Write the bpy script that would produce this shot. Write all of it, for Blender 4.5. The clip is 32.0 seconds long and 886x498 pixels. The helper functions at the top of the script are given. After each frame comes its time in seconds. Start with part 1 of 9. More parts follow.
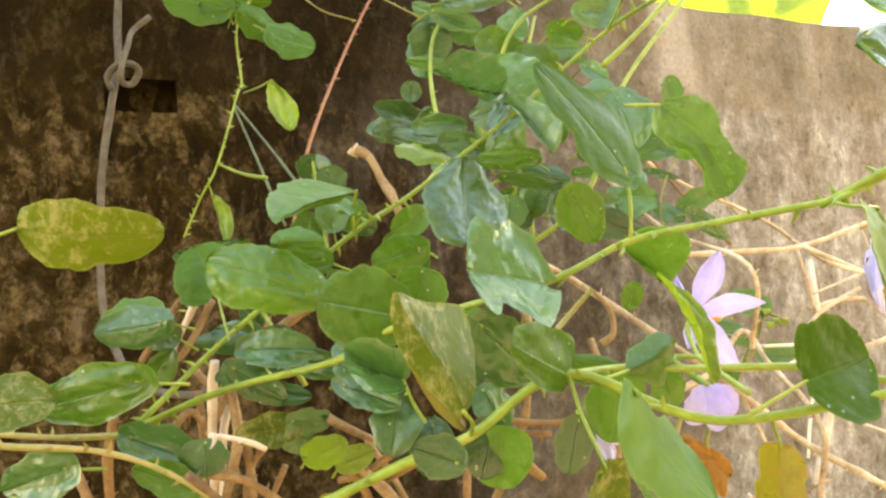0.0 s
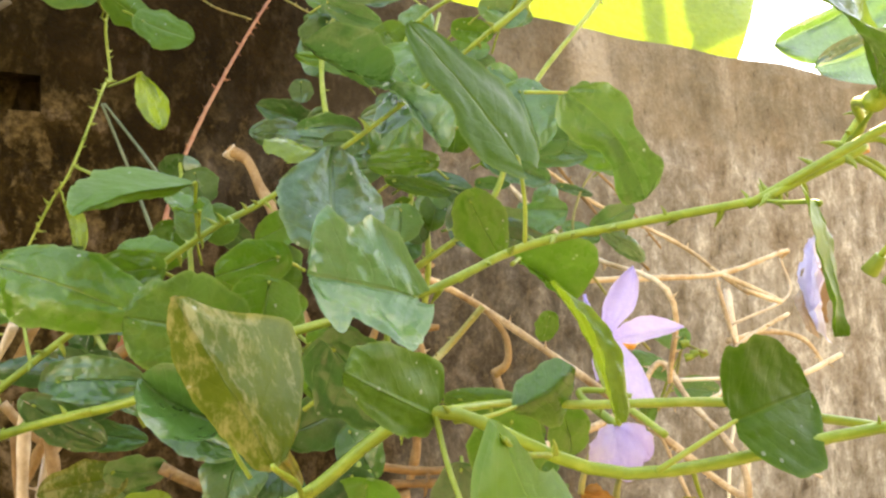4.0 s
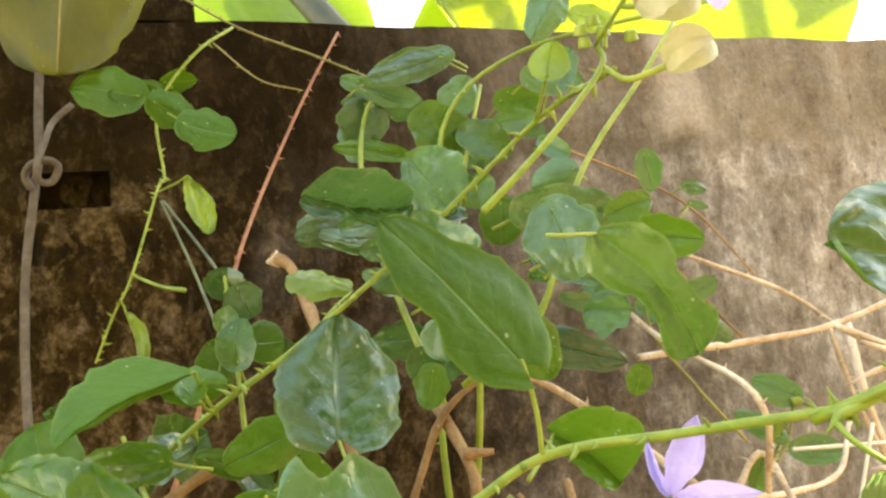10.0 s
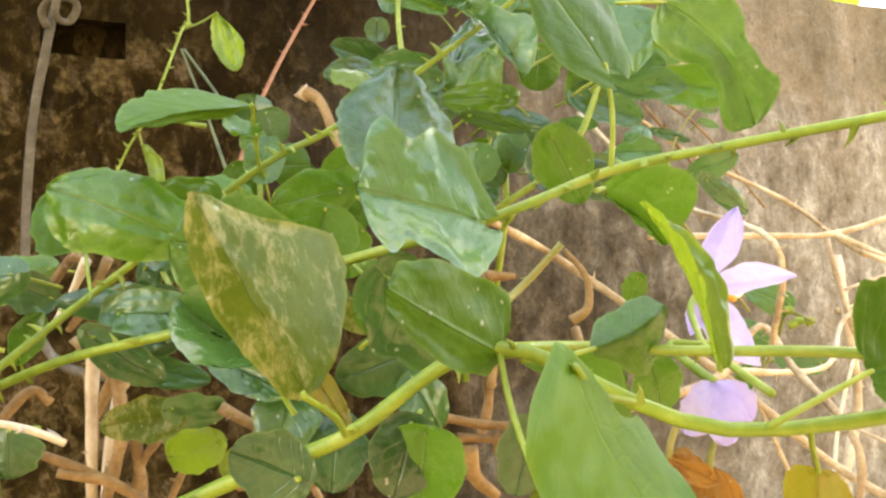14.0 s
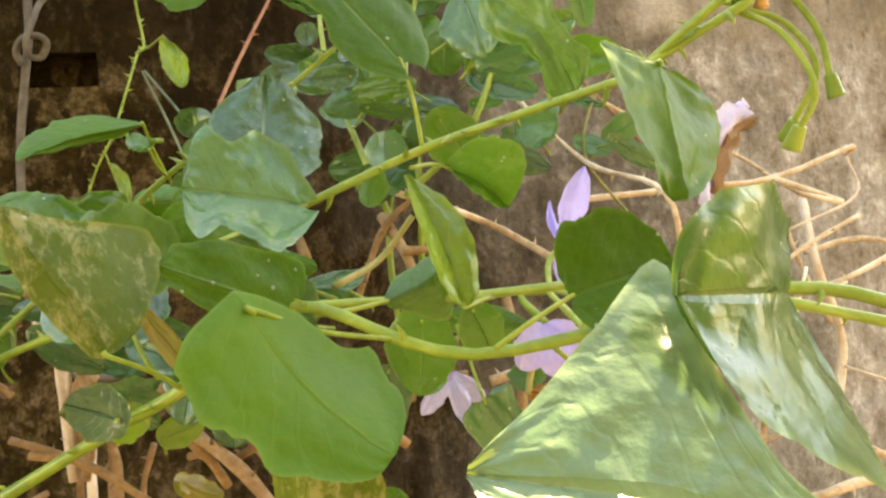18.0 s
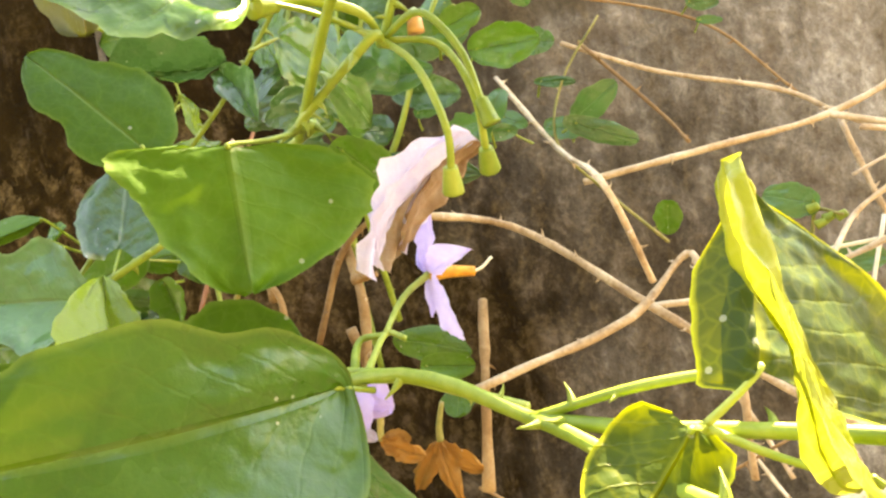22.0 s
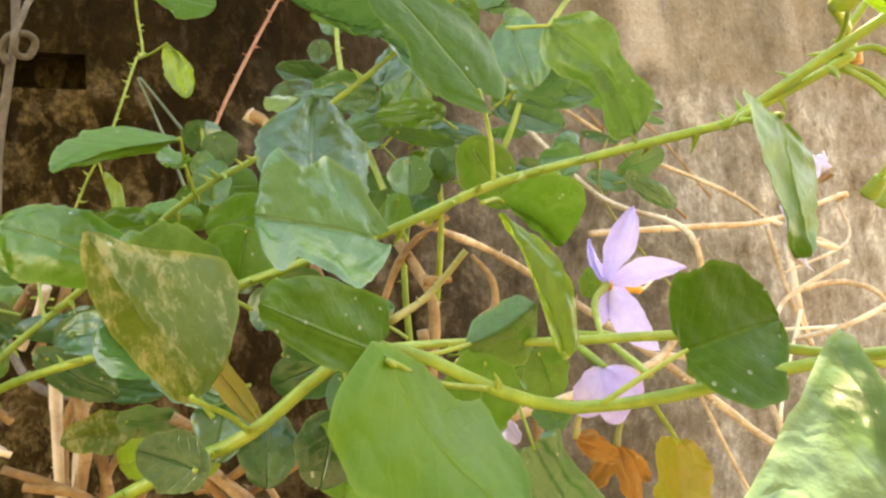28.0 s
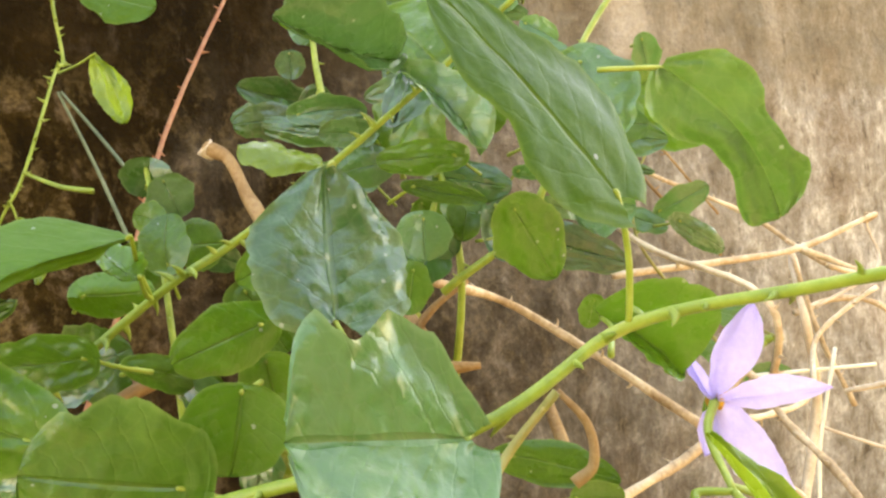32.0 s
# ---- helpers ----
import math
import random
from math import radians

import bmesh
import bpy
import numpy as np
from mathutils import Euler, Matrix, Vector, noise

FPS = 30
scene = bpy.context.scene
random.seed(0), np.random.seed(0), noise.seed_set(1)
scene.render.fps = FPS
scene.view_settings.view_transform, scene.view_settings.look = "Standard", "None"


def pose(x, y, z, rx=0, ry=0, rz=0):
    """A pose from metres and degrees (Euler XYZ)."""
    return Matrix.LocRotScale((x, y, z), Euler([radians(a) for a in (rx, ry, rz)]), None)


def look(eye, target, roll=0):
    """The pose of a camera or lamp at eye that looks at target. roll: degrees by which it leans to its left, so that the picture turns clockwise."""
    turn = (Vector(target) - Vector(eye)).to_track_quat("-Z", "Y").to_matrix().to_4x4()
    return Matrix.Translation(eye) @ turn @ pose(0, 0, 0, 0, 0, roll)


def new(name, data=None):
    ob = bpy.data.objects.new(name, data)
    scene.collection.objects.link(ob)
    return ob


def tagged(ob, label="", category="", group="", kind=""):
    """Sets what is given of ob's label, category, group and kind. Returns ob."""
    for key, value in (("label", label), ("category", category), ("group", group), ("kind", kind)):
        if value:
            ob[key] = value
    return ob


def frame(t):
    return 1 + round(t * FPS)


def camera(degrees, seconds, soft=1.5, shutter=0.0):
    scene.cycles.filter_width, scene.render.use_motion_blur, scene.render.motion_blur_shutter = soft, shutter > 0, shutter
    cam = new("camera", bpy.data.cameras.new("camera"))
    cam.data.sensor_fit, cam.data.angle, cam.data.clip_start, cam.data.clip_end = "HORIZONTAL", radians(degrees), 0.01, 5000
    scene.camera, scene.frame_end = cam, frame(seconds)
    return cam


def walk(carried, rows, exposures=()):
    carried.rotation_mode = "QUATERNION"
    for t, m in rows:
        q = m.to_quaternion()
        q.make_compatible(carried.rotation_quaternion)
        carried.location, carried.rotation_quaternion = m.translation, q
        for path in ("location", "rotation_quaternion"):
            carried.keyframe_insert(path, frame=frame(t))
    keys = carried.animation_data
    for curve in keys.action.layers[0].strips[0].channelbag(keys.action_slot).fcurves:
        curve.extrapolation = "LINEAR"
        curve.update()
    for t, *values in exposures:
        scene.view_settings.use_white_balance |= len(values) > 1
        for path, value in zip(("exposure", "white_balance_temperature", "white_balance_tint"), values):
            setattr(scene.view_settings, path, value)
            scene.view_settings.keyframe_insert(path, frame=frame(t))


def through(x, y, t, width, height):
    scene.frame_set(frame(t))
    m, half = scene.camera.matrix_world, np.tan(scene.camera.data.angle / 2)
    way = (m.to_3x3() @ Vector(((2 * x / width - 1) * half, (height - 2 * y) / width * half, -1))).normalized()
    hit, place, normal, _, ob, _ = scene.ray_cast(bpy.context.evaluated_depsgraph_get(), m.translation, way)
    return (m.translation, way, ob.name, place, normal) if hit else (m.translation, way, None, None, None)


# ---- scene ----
cam = camera(64.0, 32.0, soft=2.5)
PATH = [
    (0, (0.0002, -0.0000, 0.5003), (0.0015, 0.4997, 0.5178), -4.00),
    (0.5, (0.0057, 0.0208, 0.4861), (0.0326, 0.5196, 0.5080), -2.45),
    (1, (0.0167, 0.0337, 0.4850), (0.0524, 0.5316, 0.5148), -2.40),
    (1.5, (0.0225, 0.0479, 0.4929), (0.0687, 0.5443, 0.5304), -2.93),
    (2, (0.0227, 0.0554, 0.4964), (0.0787, 0.5509, 0.5342), -3.42),
    (2.5, (0.0253, 0.0599, 0.4978), (0.0800, 0.5552, 0.5391), -3.45),
    (4.5, (0.0202, 0.0450, 0.4918), (0.0718, 0.5409, 0.5298), -3.37),
    (5, (0.0290, 0.0468, 0.4946), (0.0749, 0.5429, 0.5365), -4.04),
    (5.5, (0.0358, 0.0476, 0.4951), (0.0767, 0.5441, 0.5383), -4.38),
    (6, (0.0358, 0.0457, 0.4984), (0.0669, 0.5430, 0.5398), -4.08),
    (6.5, (0.0378, 0.0498, 0.4947), (0.0724, 0.5471, 0.5345), -3.95),
    (7, (0.0364, 0.0503, 0.4933), (0.0691, 0.5474, 0.5356), -3.69),
    (7.5, (0.0361, 0.0543, 0.4945), (0.0653, 0.5517, 0.5365), -3.91),
    (8, (0.0360, 0.0586, 0.4977), (0.0633, 0.5558, 0.5426), -3.96),
    (8.5, (0.0312, 0.0556, 0.4931), (0.0290, 0.5549, 0.5195), -4.67),
    (9, (0.0560, 0.0566, 0.5069), (0.0448, 0.5560, 0.5293), -6.20),
    (9.5, (0.0622, 0.0614, 0.5289), (0.0403, 0.5602, 0.5562), -7.29),
    (10, (0.0550, 0.0688, 0.5455), (0.0293, 0.5669, 0.5813), -7.18),
    (10.5, (0.0474, 0.0756, 0.5586), (0.0318, 0.5734, 0.6028), -5.91),
    (11, (0.0328, 0.0843, 0.5673), (0.0241, 0.5817, 0.6167), -4.63),
    (11.5, (0.0240, 0.0862, 0.5564), (0.0080, 0.5832, 0.6081), -3.37),
    (12, (0.0184, 0.0809, 0.5383), (0.0010, 0.5785, 0.5838), -2.58),
    (12.5, (0.0191, 0.0769, 0.5289), (0.0121, 0.5750, 0.5722), -2.29),
    (13, (0.0194, 0.0711, 0.5226), (0.0121, 0.5694, 0.5640), -2.24),
    (13.5, (0.0210, 0.0741, 0.5055), (0.0164, 0.5730, 0.5372), -1.91),
    (14, (0.0260, 0.0690, 0.4833), (0.0173, 0.5685, 0.5029), -1.80),
    (14.5, (0.0277, 0.0546, 0.4664), (0.0284, 0.5544, 0.4798), -2.31),
    (16.5, (0.0498, 0.0466, 0.4597), (0.0589, 0.5464, 0.4684), -4.30),
    (17, (0.0506, 0.0497, 0.4631), (0.0721, 0.5493, 0.4655), -5.11),
    (17.5, (0.0727, 0.0513, 0.4743), (0.0637, 0.5512, 0.4691), -6.11),
    (18, (0.0797, 0.0437, 0.4752), (0.0419, 0.5422, 0.4857), -7.46),
    (18.5, (0.0987, 0.0417, 0.4818), (0.0231, 0.5359, 0.4884), -9.43),
    (19, (0.1101, 0.0457, 0.4909), (0.0143, 0.5363, 0.5014), -9.95),
    (19.5, (0.1263, 0.0490, 0.4884), (-0.0093, 0.5301, 0.4987), -11.40),
    (20, (0.1499, 0.0494, 0.4827), (-0.0122, 0.5223, 0.4953), -12.31),
    (20.5, (0.1684, 0.0538, 0.4813), (-0.0073, 0.5214, 0.5026), -13.14),
    (21, (0.1800, 0.0602, 0.4897), (-0.0044, 0.5244, 0.5144), -14.69),
    (21.5, (0.1904, 0.0767, 0.4849), (0.0075, 0.5417, 0.5021), -14.95),
    (22, (0.1970, 0.0785, 0.4765), (0.0107, 0.5423, 0.4908), -15.37),
    (22.5, (0.2005, 0.0784, 0.4798), (0.0193, 0.5441, 0.4963), -15.89),
    (23, (0.2039, 0.0796, 0.4777), (0.0338, 0.5496, 0.4941), -15.66),
    (23.5, (0.1894, 0.0559, 0.4859), (0.0155, 0.5238, 0.5156), -13.55),
    (24, (0.1711, 0.0511, 0.4995), (0.0246, 0.5287, 0.5217), -12.44),
    (24.5, (0.1573, 0.0457, 0.5112), (0.0323, 0.5290, 0.5399), -11.33),
    (26.5, (0.0884, 0.0490, 0.4979), (0.0389, 0.5458, 0.5253), -6.71),
    (27, (0.0699, 0.0491, 0.4922), (0.0307, 0.5462, 0.5289), -5.55),
    (27.5, (0.0513, 0.0489, 0.4850), (0.0359, 0.5476, 0.5176), -4.97),
    (28, (0.0495, 0.0500, 0.4835), (0.0464, 0.5496, 0.5041), -5.00),
    (28.5, (0.0359, 0.0466, 0.4833), (0.0251, 0.5462, 0.4994), -5.31),
    (29, (0.0392, 0.0499, 0.4873), (0.0406, 0.5498, 0.4963), -6.27),
    (29.5, (0.0337, 0.0554, 0.4886), (0.0390, 0.5554, 0.4911), -5.89),
    (30, (0.0232, 0.0728, 0.4678), (0.0484, 0.5720, 0.4583), -4.34),
    (30.5, (0.0042, 0.0766, 0.4701), (0.0246, 0.5761, 0.4606), -5.17),
    (31, (0.0065, 0.0855, 0.4928), (0.0355, 0.5846, 0.4898), -5.44),
    (31.5, (0.0151, 0.1015, 0.5114), (0.0532, 0.6001, 0.5153), -6.17),
    (32, (0.0233, 0.1146, 0.5235), (0.0610, 0.6132, 0.5251), -6.50),
]
walk(cam, [(t, look(eye, target, roll)) for t, eye, target, roll in PATH], [(0.0, 3.95, 12000, 20), (2.0, 3.82, 12000, 20), (5.0, 3.72, 12000, 20), (6.0, 3.62, 12000, 20), (9.0, 3.67, 12000, 20), (11.0, 3.79, 12000, 20), (14.0, 3.99, 12000, 20), (16.5, 3.77, 12000, 20), (18.0, 3.62, 12000, 20), (20.0, 3.87, 12000, 20), (23.0, 3.79, 12000, 20), (24.0, 3.70, 12000, 20), (27.0, 3.82, 12000, 20), (28.0, 3.82, 12000, 20), (30.0, 3.67, 12000, 20), (31.0, 3.77, 12000, 20), (32.0, 3.92, 12000, 20)])

# ---- daylight: open sky, a high sun beyond the wall ----
SUN_TO = Vector((0.3346, 0.5795, 0.743)).normalized()
world = bpy.data.worlds.new("sky")
scene.world = world
world.use_nodes = True
wn = world.node_tree.nodes
sky = wn.new("ShaderNodeTexSky")
sky.sky_type = "NISHITA"
sky.sun_disc = False
sky.sun_elevation = math.asin(SUN_TO.z)
sky.sun_rotation = math.atan2(SUN_TO.x, SUN_TO.y)
sky.air_density, sky.dust_density = 1.0, 0.2
wn["Background"].inputs["Strength"].default_value = 0.12
world.node_tree.links.new(sky.outputs[0], wn["Background"].inputs["Color"])
sun_data = bpy.data.lights.new("sun", "SUN")
sun_data.energy, sun_data.angle, sun_data.color = 5.0, radians(0.5), (1.0, 0.95, 0.85)
sun = new("sun", sun_data)
sun.matrix_world = look(SUN_TO * 5, (0, 0, 0))


# ---- materials ----
def nodes_of(name):
    m = bpy.data.materials.new(name)
    m.use_nodes = True
    nt = m.node_tree
    return m, nt, nt.nodes["Principled BSDF"]


def mathn(nt, op, a, b=None, c=None):
    n = nt.nodes.new("ShaderNodeMath")
    n.operation = op
    for i, v in enumerate((a, b, c)):
        if v is None:
            continue
        if isinstance(v, (int, float)):
            n.inputs[i].default_value = v
        else:
            nt.links.new(v, n.inputs[i])
    return n.outputs[0]


def ramp(nt, fac, stops):
    n = nt.nodes.new("ShaderNodeValToRGB")
    e = n.color_ramp.elements
    while len(e) < len(stops):
        e.new(0.5)
    for el, (p, c) in zip(e, stops):
        el.position, el.color = p, (*c, 1) if len(c) == 3 else c
    nt.links.new(fac, n.inputs[0])
    return n.outputs[0]


def noise_tex(nt, scale, detail=4.0, rough=0.55, vec=None, stretch=None, distort=0.0):
    n = nt.nodes.new("ShaderNodeTexNoise")
    n.inputs["Scale"].default_value, n.inputs["Detail"].default_value = scale, detail
    n.inputs["Roughness"].default_value, n.inputs["Distortion"].default_value = rough, distort
    if vec is None:
        vec = nt.nodes.new("ShaderNodeTexCoord").outputs["Object"]
    if stretch:
        mp = nt.nodes.new("ShaderNodeMapping")
        mp.inputs["Scale"].default_value = stretch
        nt.links.new(vec, mp.inputs[0])
        vec = mp.outputs[0]
    nt.links.new(vec, n.inputs["Vector"])
    return n.outputs["Fac"]


def mix(nt, fac, a, b, kind="MIX"):
    n = nt.nodes.new("ShaderNodeMix")
    n.data_type, n.blend_type = "RGBA", kind
    for sock, v in ((n.inputs["Factor"], fac), (n.inputs[6], a), (n.inputs[7], b)):
        if isinstance(v, (int, float)):
            sock.default_value = v
        elif isinstance(v, tuple):
            sock.default_value = (*v, 1)
        else:
            nt.links.new(v, sock)
    return n.outputs[2]


def bump(nt, bsdf, height, strength=0.3, dist=0.002):
    n = nt.nodes.new("ShaderNodeBump")
    n.inputs["Strength"].default_value, n.inputs["Distance"].default_value = strength, dist
    nt.links.new(height, n.inputs["Height"])
    nt.links.new(n.outputs[0], bsdf.inputs["Normal"])
    return n


def leaf_material(name, dark, light, vein, through, rough=0.24, mottle=0.0, mottle_col=(0.30, 0.27, 0.06), edge=0.0, share=0.24, spec=0.62, bumpy=0.003, ribs=6.0):
    """A leaf blade: veins by the blade's own coordinates, patchy greens, light passing through."""
    m, nt, b = nodes_of(name)
    uv = nt.nodes.new("ShaderNodeUVMap")
    uv.uv_map = "blade"
    sep = nt.nodes.new("ShaderNodeSeparateXYZ")
    nt.links.new(uv.outputs[0], sep.inputs[0])
    u, v = sep.outputs[0], sep.outputs[1]
    av = mathn(nt, "ABSOLUTE", mathn(nt, "SUBTRACT", v, 0.5))
    obj = nt.nodes.new("ShaderNodeObjectInfo")
    # the midrib, and side veins that climb towards the tip
    mid = mathn(nt, "SUBTRACT", 1.0, mathn(nt, "MULTIPLY", av, 34.0))
    mid = mathn(nt, "MAXIMUM", mid, 0.0)
    wob = noise_tex(nt, 7.0, 2.0, vec=uv.outputs[0])
    ph = mathn(nt, "ADD", mathn(nt, "SUBTRACT", u, mathn(nt, "MULTIPLY", av, 0.75)), mathn(nt, "MULTIPLY", wob, 0.09))
    fr = mathn(nt, "ABSOLUTE", mathn(nt, "SUBTRACT", mathn(nt, "FRACT", mathn(nt, "MULTIPLY", ph, ribs)), 0.5))
    side = mathn(nt, "MAXIMUM", mathn(nt, "SUBTRACT", 1.0, mathn(nt, "MULTIPLY", fr, 11.0)), 0.0)
    veins = mathn(nt, "MINIMUM", mathn(nt, "ADD", mid, mathn(nt, "MULTIPLY", side, 0.11)), 1.0)
    big = noise_tex(nt, 45.0, 4.0, 0.6)
    fine = noise_tex(nt, 420.0, 3.0, 0.6)
    tone = mathn(nt, "ADD", mathn(nt, "MULTIPLY", big, 0.75), mathn(nt, "MULTIPLY", obj.outputs["Random"], 0.45))
    col = ramp(nt, tone, [(0.30, dark), (0.78, light)])
    col = mix(nt, mathn(nt, "MULTIPLY", fine, 0.18), col, tuple(c * 1.7 for c in light))
    if mottle:
        spots = noise_tex(nt, 330.0, 5.0, 0.72, stretch=(1.0, 1.0, 0.6), distort=0.3)
        patch = noise_tex(nt, 38.0, 3.0)
        mk = ramp(nt, mathn(nt, "MULTIPLY", spots, mathn(nt, "ADD", patch, 0.5)), [(0.47, (0, 0, 0)), (0.62, (1, 1, 1))])
        col = mix(nt, mathn(nt, "MULTIPLY", mk, mottle), col, mottle_col)
    # a few pale flecks of dust
    fl = nt.nodes.new("ShaderNodeTexVoronoi")
    fl.inputs["Scale"].default_value = 210.0
    nt.links.new(nt.nodes.new("ShaderNodeTexCoord").outputs["Object"], fl.inputs["Vector"])
    fleck = mathn(nt, "MULTIPLY", mathn(nt, "LESS_THAN", fl.outputs["Distance"], 0.11), mathn(nt, "GREATER_THAN", noise_tex(nt, 60.0, 2.0), 0.55))
    col = mix(nt, mathn(nt, "MULTIPLY", fleck, 0.6), col, (0.42, 0.47, 0.38))
    # the finest net of veins
    net = nt.nodes.new("ShaderNodeTexVoronoi")
    net.feature = "DISTANCE_TO_EDGE"
    net.inputs["Scale"].default_value = 330.0
    nt.links.new(nt.nodes.new("ShaderNodeTexCoord").outputs["Object"], net.inputs["Vector"])
    mesh_lines = mathn(nt, "MAXIMUM", mathn(nt, "SUBTRACT", 1.0, mathn(nt, "MULTIPLY", net.outputs["Distance"], 9.0)), 0.0)
    col = mix(nt, mathn(nt, "MULTIPLY", mesh_lines, 0.10), col, vein)
    col = mix(nt, mathn(nt, "MULTIPLY", veins, 0.42), col, vein)
    rim = mathn(nt, "MAXIMUM", mathn(nt, "MULTIPLY", mathn(nt, "SUBTRACT", av, 0.455), 20.0), 0.0)
    col = mix(nt, mathn(nt, "MULTIPLY", rim, 0.35 + edge), col, tuple(c * 1.25 for c in vein))
    nt.links.new(col, b.inputs["Base Color"])
    rg = mathn(nt, "ADD", mathn(nt, "MULTIPLY", big, 0.34), rough - 0.14)
    nt.links.new(rg, b.inputs["Roughness"])
    b.inputs["Specular IOR Level"].default_value = spec
    hgt = mathn(nt, "ADD", mathn(nt, "MULTIPLY", veins, -0.22), mathn(nt, "ADD", mathn(nt, "MULTIPLY", noise_tex(nt, 85.0, 1.5, 0.45), 0.7), mathn(nt, "ADD", mathn(nt, "MULTIPLY", noise_tex(nt, 260.0, 1.0, 0.4), 0.20), mathn(nt, "MULTIPLY", fine, 0.08))))
    bump(nt, b, hgt, 0.8, bumpy)
    tr = nt.nodes.new("ShaderNodeBsdfTranslucent")
    nt.links.new(mix(nt, 0.55, col, through), tr.inputs["Color"])
    ms = nt.nodes.new("ShaderNodeMixShader")
    ms.inputs[0].default_value = share
    nt.links.new(b.outputs[0], ms.inputs[1])
    nt.links.new(tr.outputs[0], ms.inputs[2])
    nt.links.new(ms.outputs[0], nt.nodes["Material Output"].inputs["Surface"])
    return m


LEAF = leaf_material("leaf_green", (0.012, 0.055, 0.005), (0.058, 0.175, 0.014), (0.19, 0.30, 0.09), (0.22, 0.42, 0.03), rough=0.24, spec=0.45)
LEAF_DARK = leaf_material("leaf_deep_green", (0.008, 0.042, 0.012), (0.040, 0.132, 0.028), (0.13, 0.24, 0.10), (0.14, 0.32, 0.04), rough=0.2, share=0.16, spec=0.7)
# olive shade and a sun-yellow rim, both put into the blade colour
LEAF_SHADE = leaf_material("leaf_shaded_sun_rim", (0.016, 0.046, 0.003), (0.040, 0.084, 0.006), (0.46, 0.50, 0.03), (0.22, 0.26, 0.01), rough=0.40, share=0.30, edge=0.65, spec=0.25)
LEAF_PALE = leaf_material("leaf_grey_green", (0.011, 0.058, 0.018), (0.062, 0.190, 0.054), (0.19, 0.31, 0.15), (0.18, 0.38, 0.05), rough=0.22, spec=0.75, bumpy=0.003)
LEAF_SOFT = leaf_material("leaf_green_dull", (0.014, 0.066, 0.012), (0.070, 0.200, 0.034), (0.19, 0.31, 0.10), (0.24, 0.42, 0.04), rough=0.24, share=0.24, spec=0.6, bumpy=0.002)
# paler green copy: strong sunlight put into the blade colour
LEAF_SUN_PAINTED = leaf_material("leaf_sun_painted_pale", (0.070, 0.165, 0.060), (0.160, 0.290, 0.135), (0.24, 0.36, 0.14), (0.50, 0.62, 0.10), share=0.30, spec=0.8, edge=0.3)
LEAF_MATTE = leaf_material("leaf_green_matt", (0.016, 0.072, 0.005), (0.050, 0.150, 0.010), (0.15, 0.25, 0.06), (0.22, 0.38, 0.02), rough=0.42, share=0.26, spec=0.22, bumpy=0.002)
# the raised edge value paints a rim as if sun shone through it
LEAF_BIG = leaf_material("leaf_broad_deep_green", (0.008, 0.046, 0.004), (0.026, 0.095, 0.008), (0.10, 0.17, 0.03), (0.16, 0.26, 0.01), rough=0.26, share=0.08, spec=0.36, edge=0.35, bumpy=0.0024)
# sunlit yellow and a bright pale midline painted onto the curled blade
LEAF_EDGE = leaf_material("leaf_curled_sun_yellow", (0.14, 0.20, 0.012), (0.26, 0.32, 0.04), (0.62, 0.64, 0.26), (0.42, 0.48, 0.04), share=0.30, ribs=0.5, edge=-0.2)
LEAF_YOUNG = leaf_material("leaf_young_green", (0.085, 0.17, 0.018), (0.16, 0.28, 0.035), (0.26, 0.38, 0.07), (0.45, 0.60, 0.03), share=0.45)
LEAF_SPOT = leaf_material("leaf_mottled", (0.032, 0.075, 0.004), (0.085, 0.130, 0.008), (0.15, 0.18, 0.03), (0.34, 0.38, 0.02), rough=0.42, mottle=0.65, mottle_col=(0.36, 0.34, 0.15), edge=0.2, spec=0.22, bumpy=0.002)
LEAF_OLD = leaf_material("leaf_yellowing", (0.13, 0.13, 0.015), (0.24, 0.21, 0.03), (0.30, 0.27, 0.06), (0.55, 0.45, 0.03), mottle=0.5, mottle_col=(0.30, 0.12, 0.03))
LEAF_DRY = leaf_material("leaf_dry", (0.26, 0.11, 0.03), (0.42, 0.21, 0.06), (0.45, 0.27, 0.10), (0.55, 0.25, 0.05), rough=0.75, spec=0.2)
LEAF_BROAD = leaf_material("leaf_broad_dull", (0.06, 0.075, 0.006), (0.11, 0.12, 0.010), (0.15, 0.15, 0.02), (0.24, 0.21, 0.01), rough=0.5, share=0.5)
LEAF_BANANA = leaf_material("leaf_banana", (0.065, 0.14, 0.006), (0.15, 0.25, 0.012), (0.30, 0.38, 0.04), (0.17, 0.25, 0.006), share=0.40, ribs=70.0)


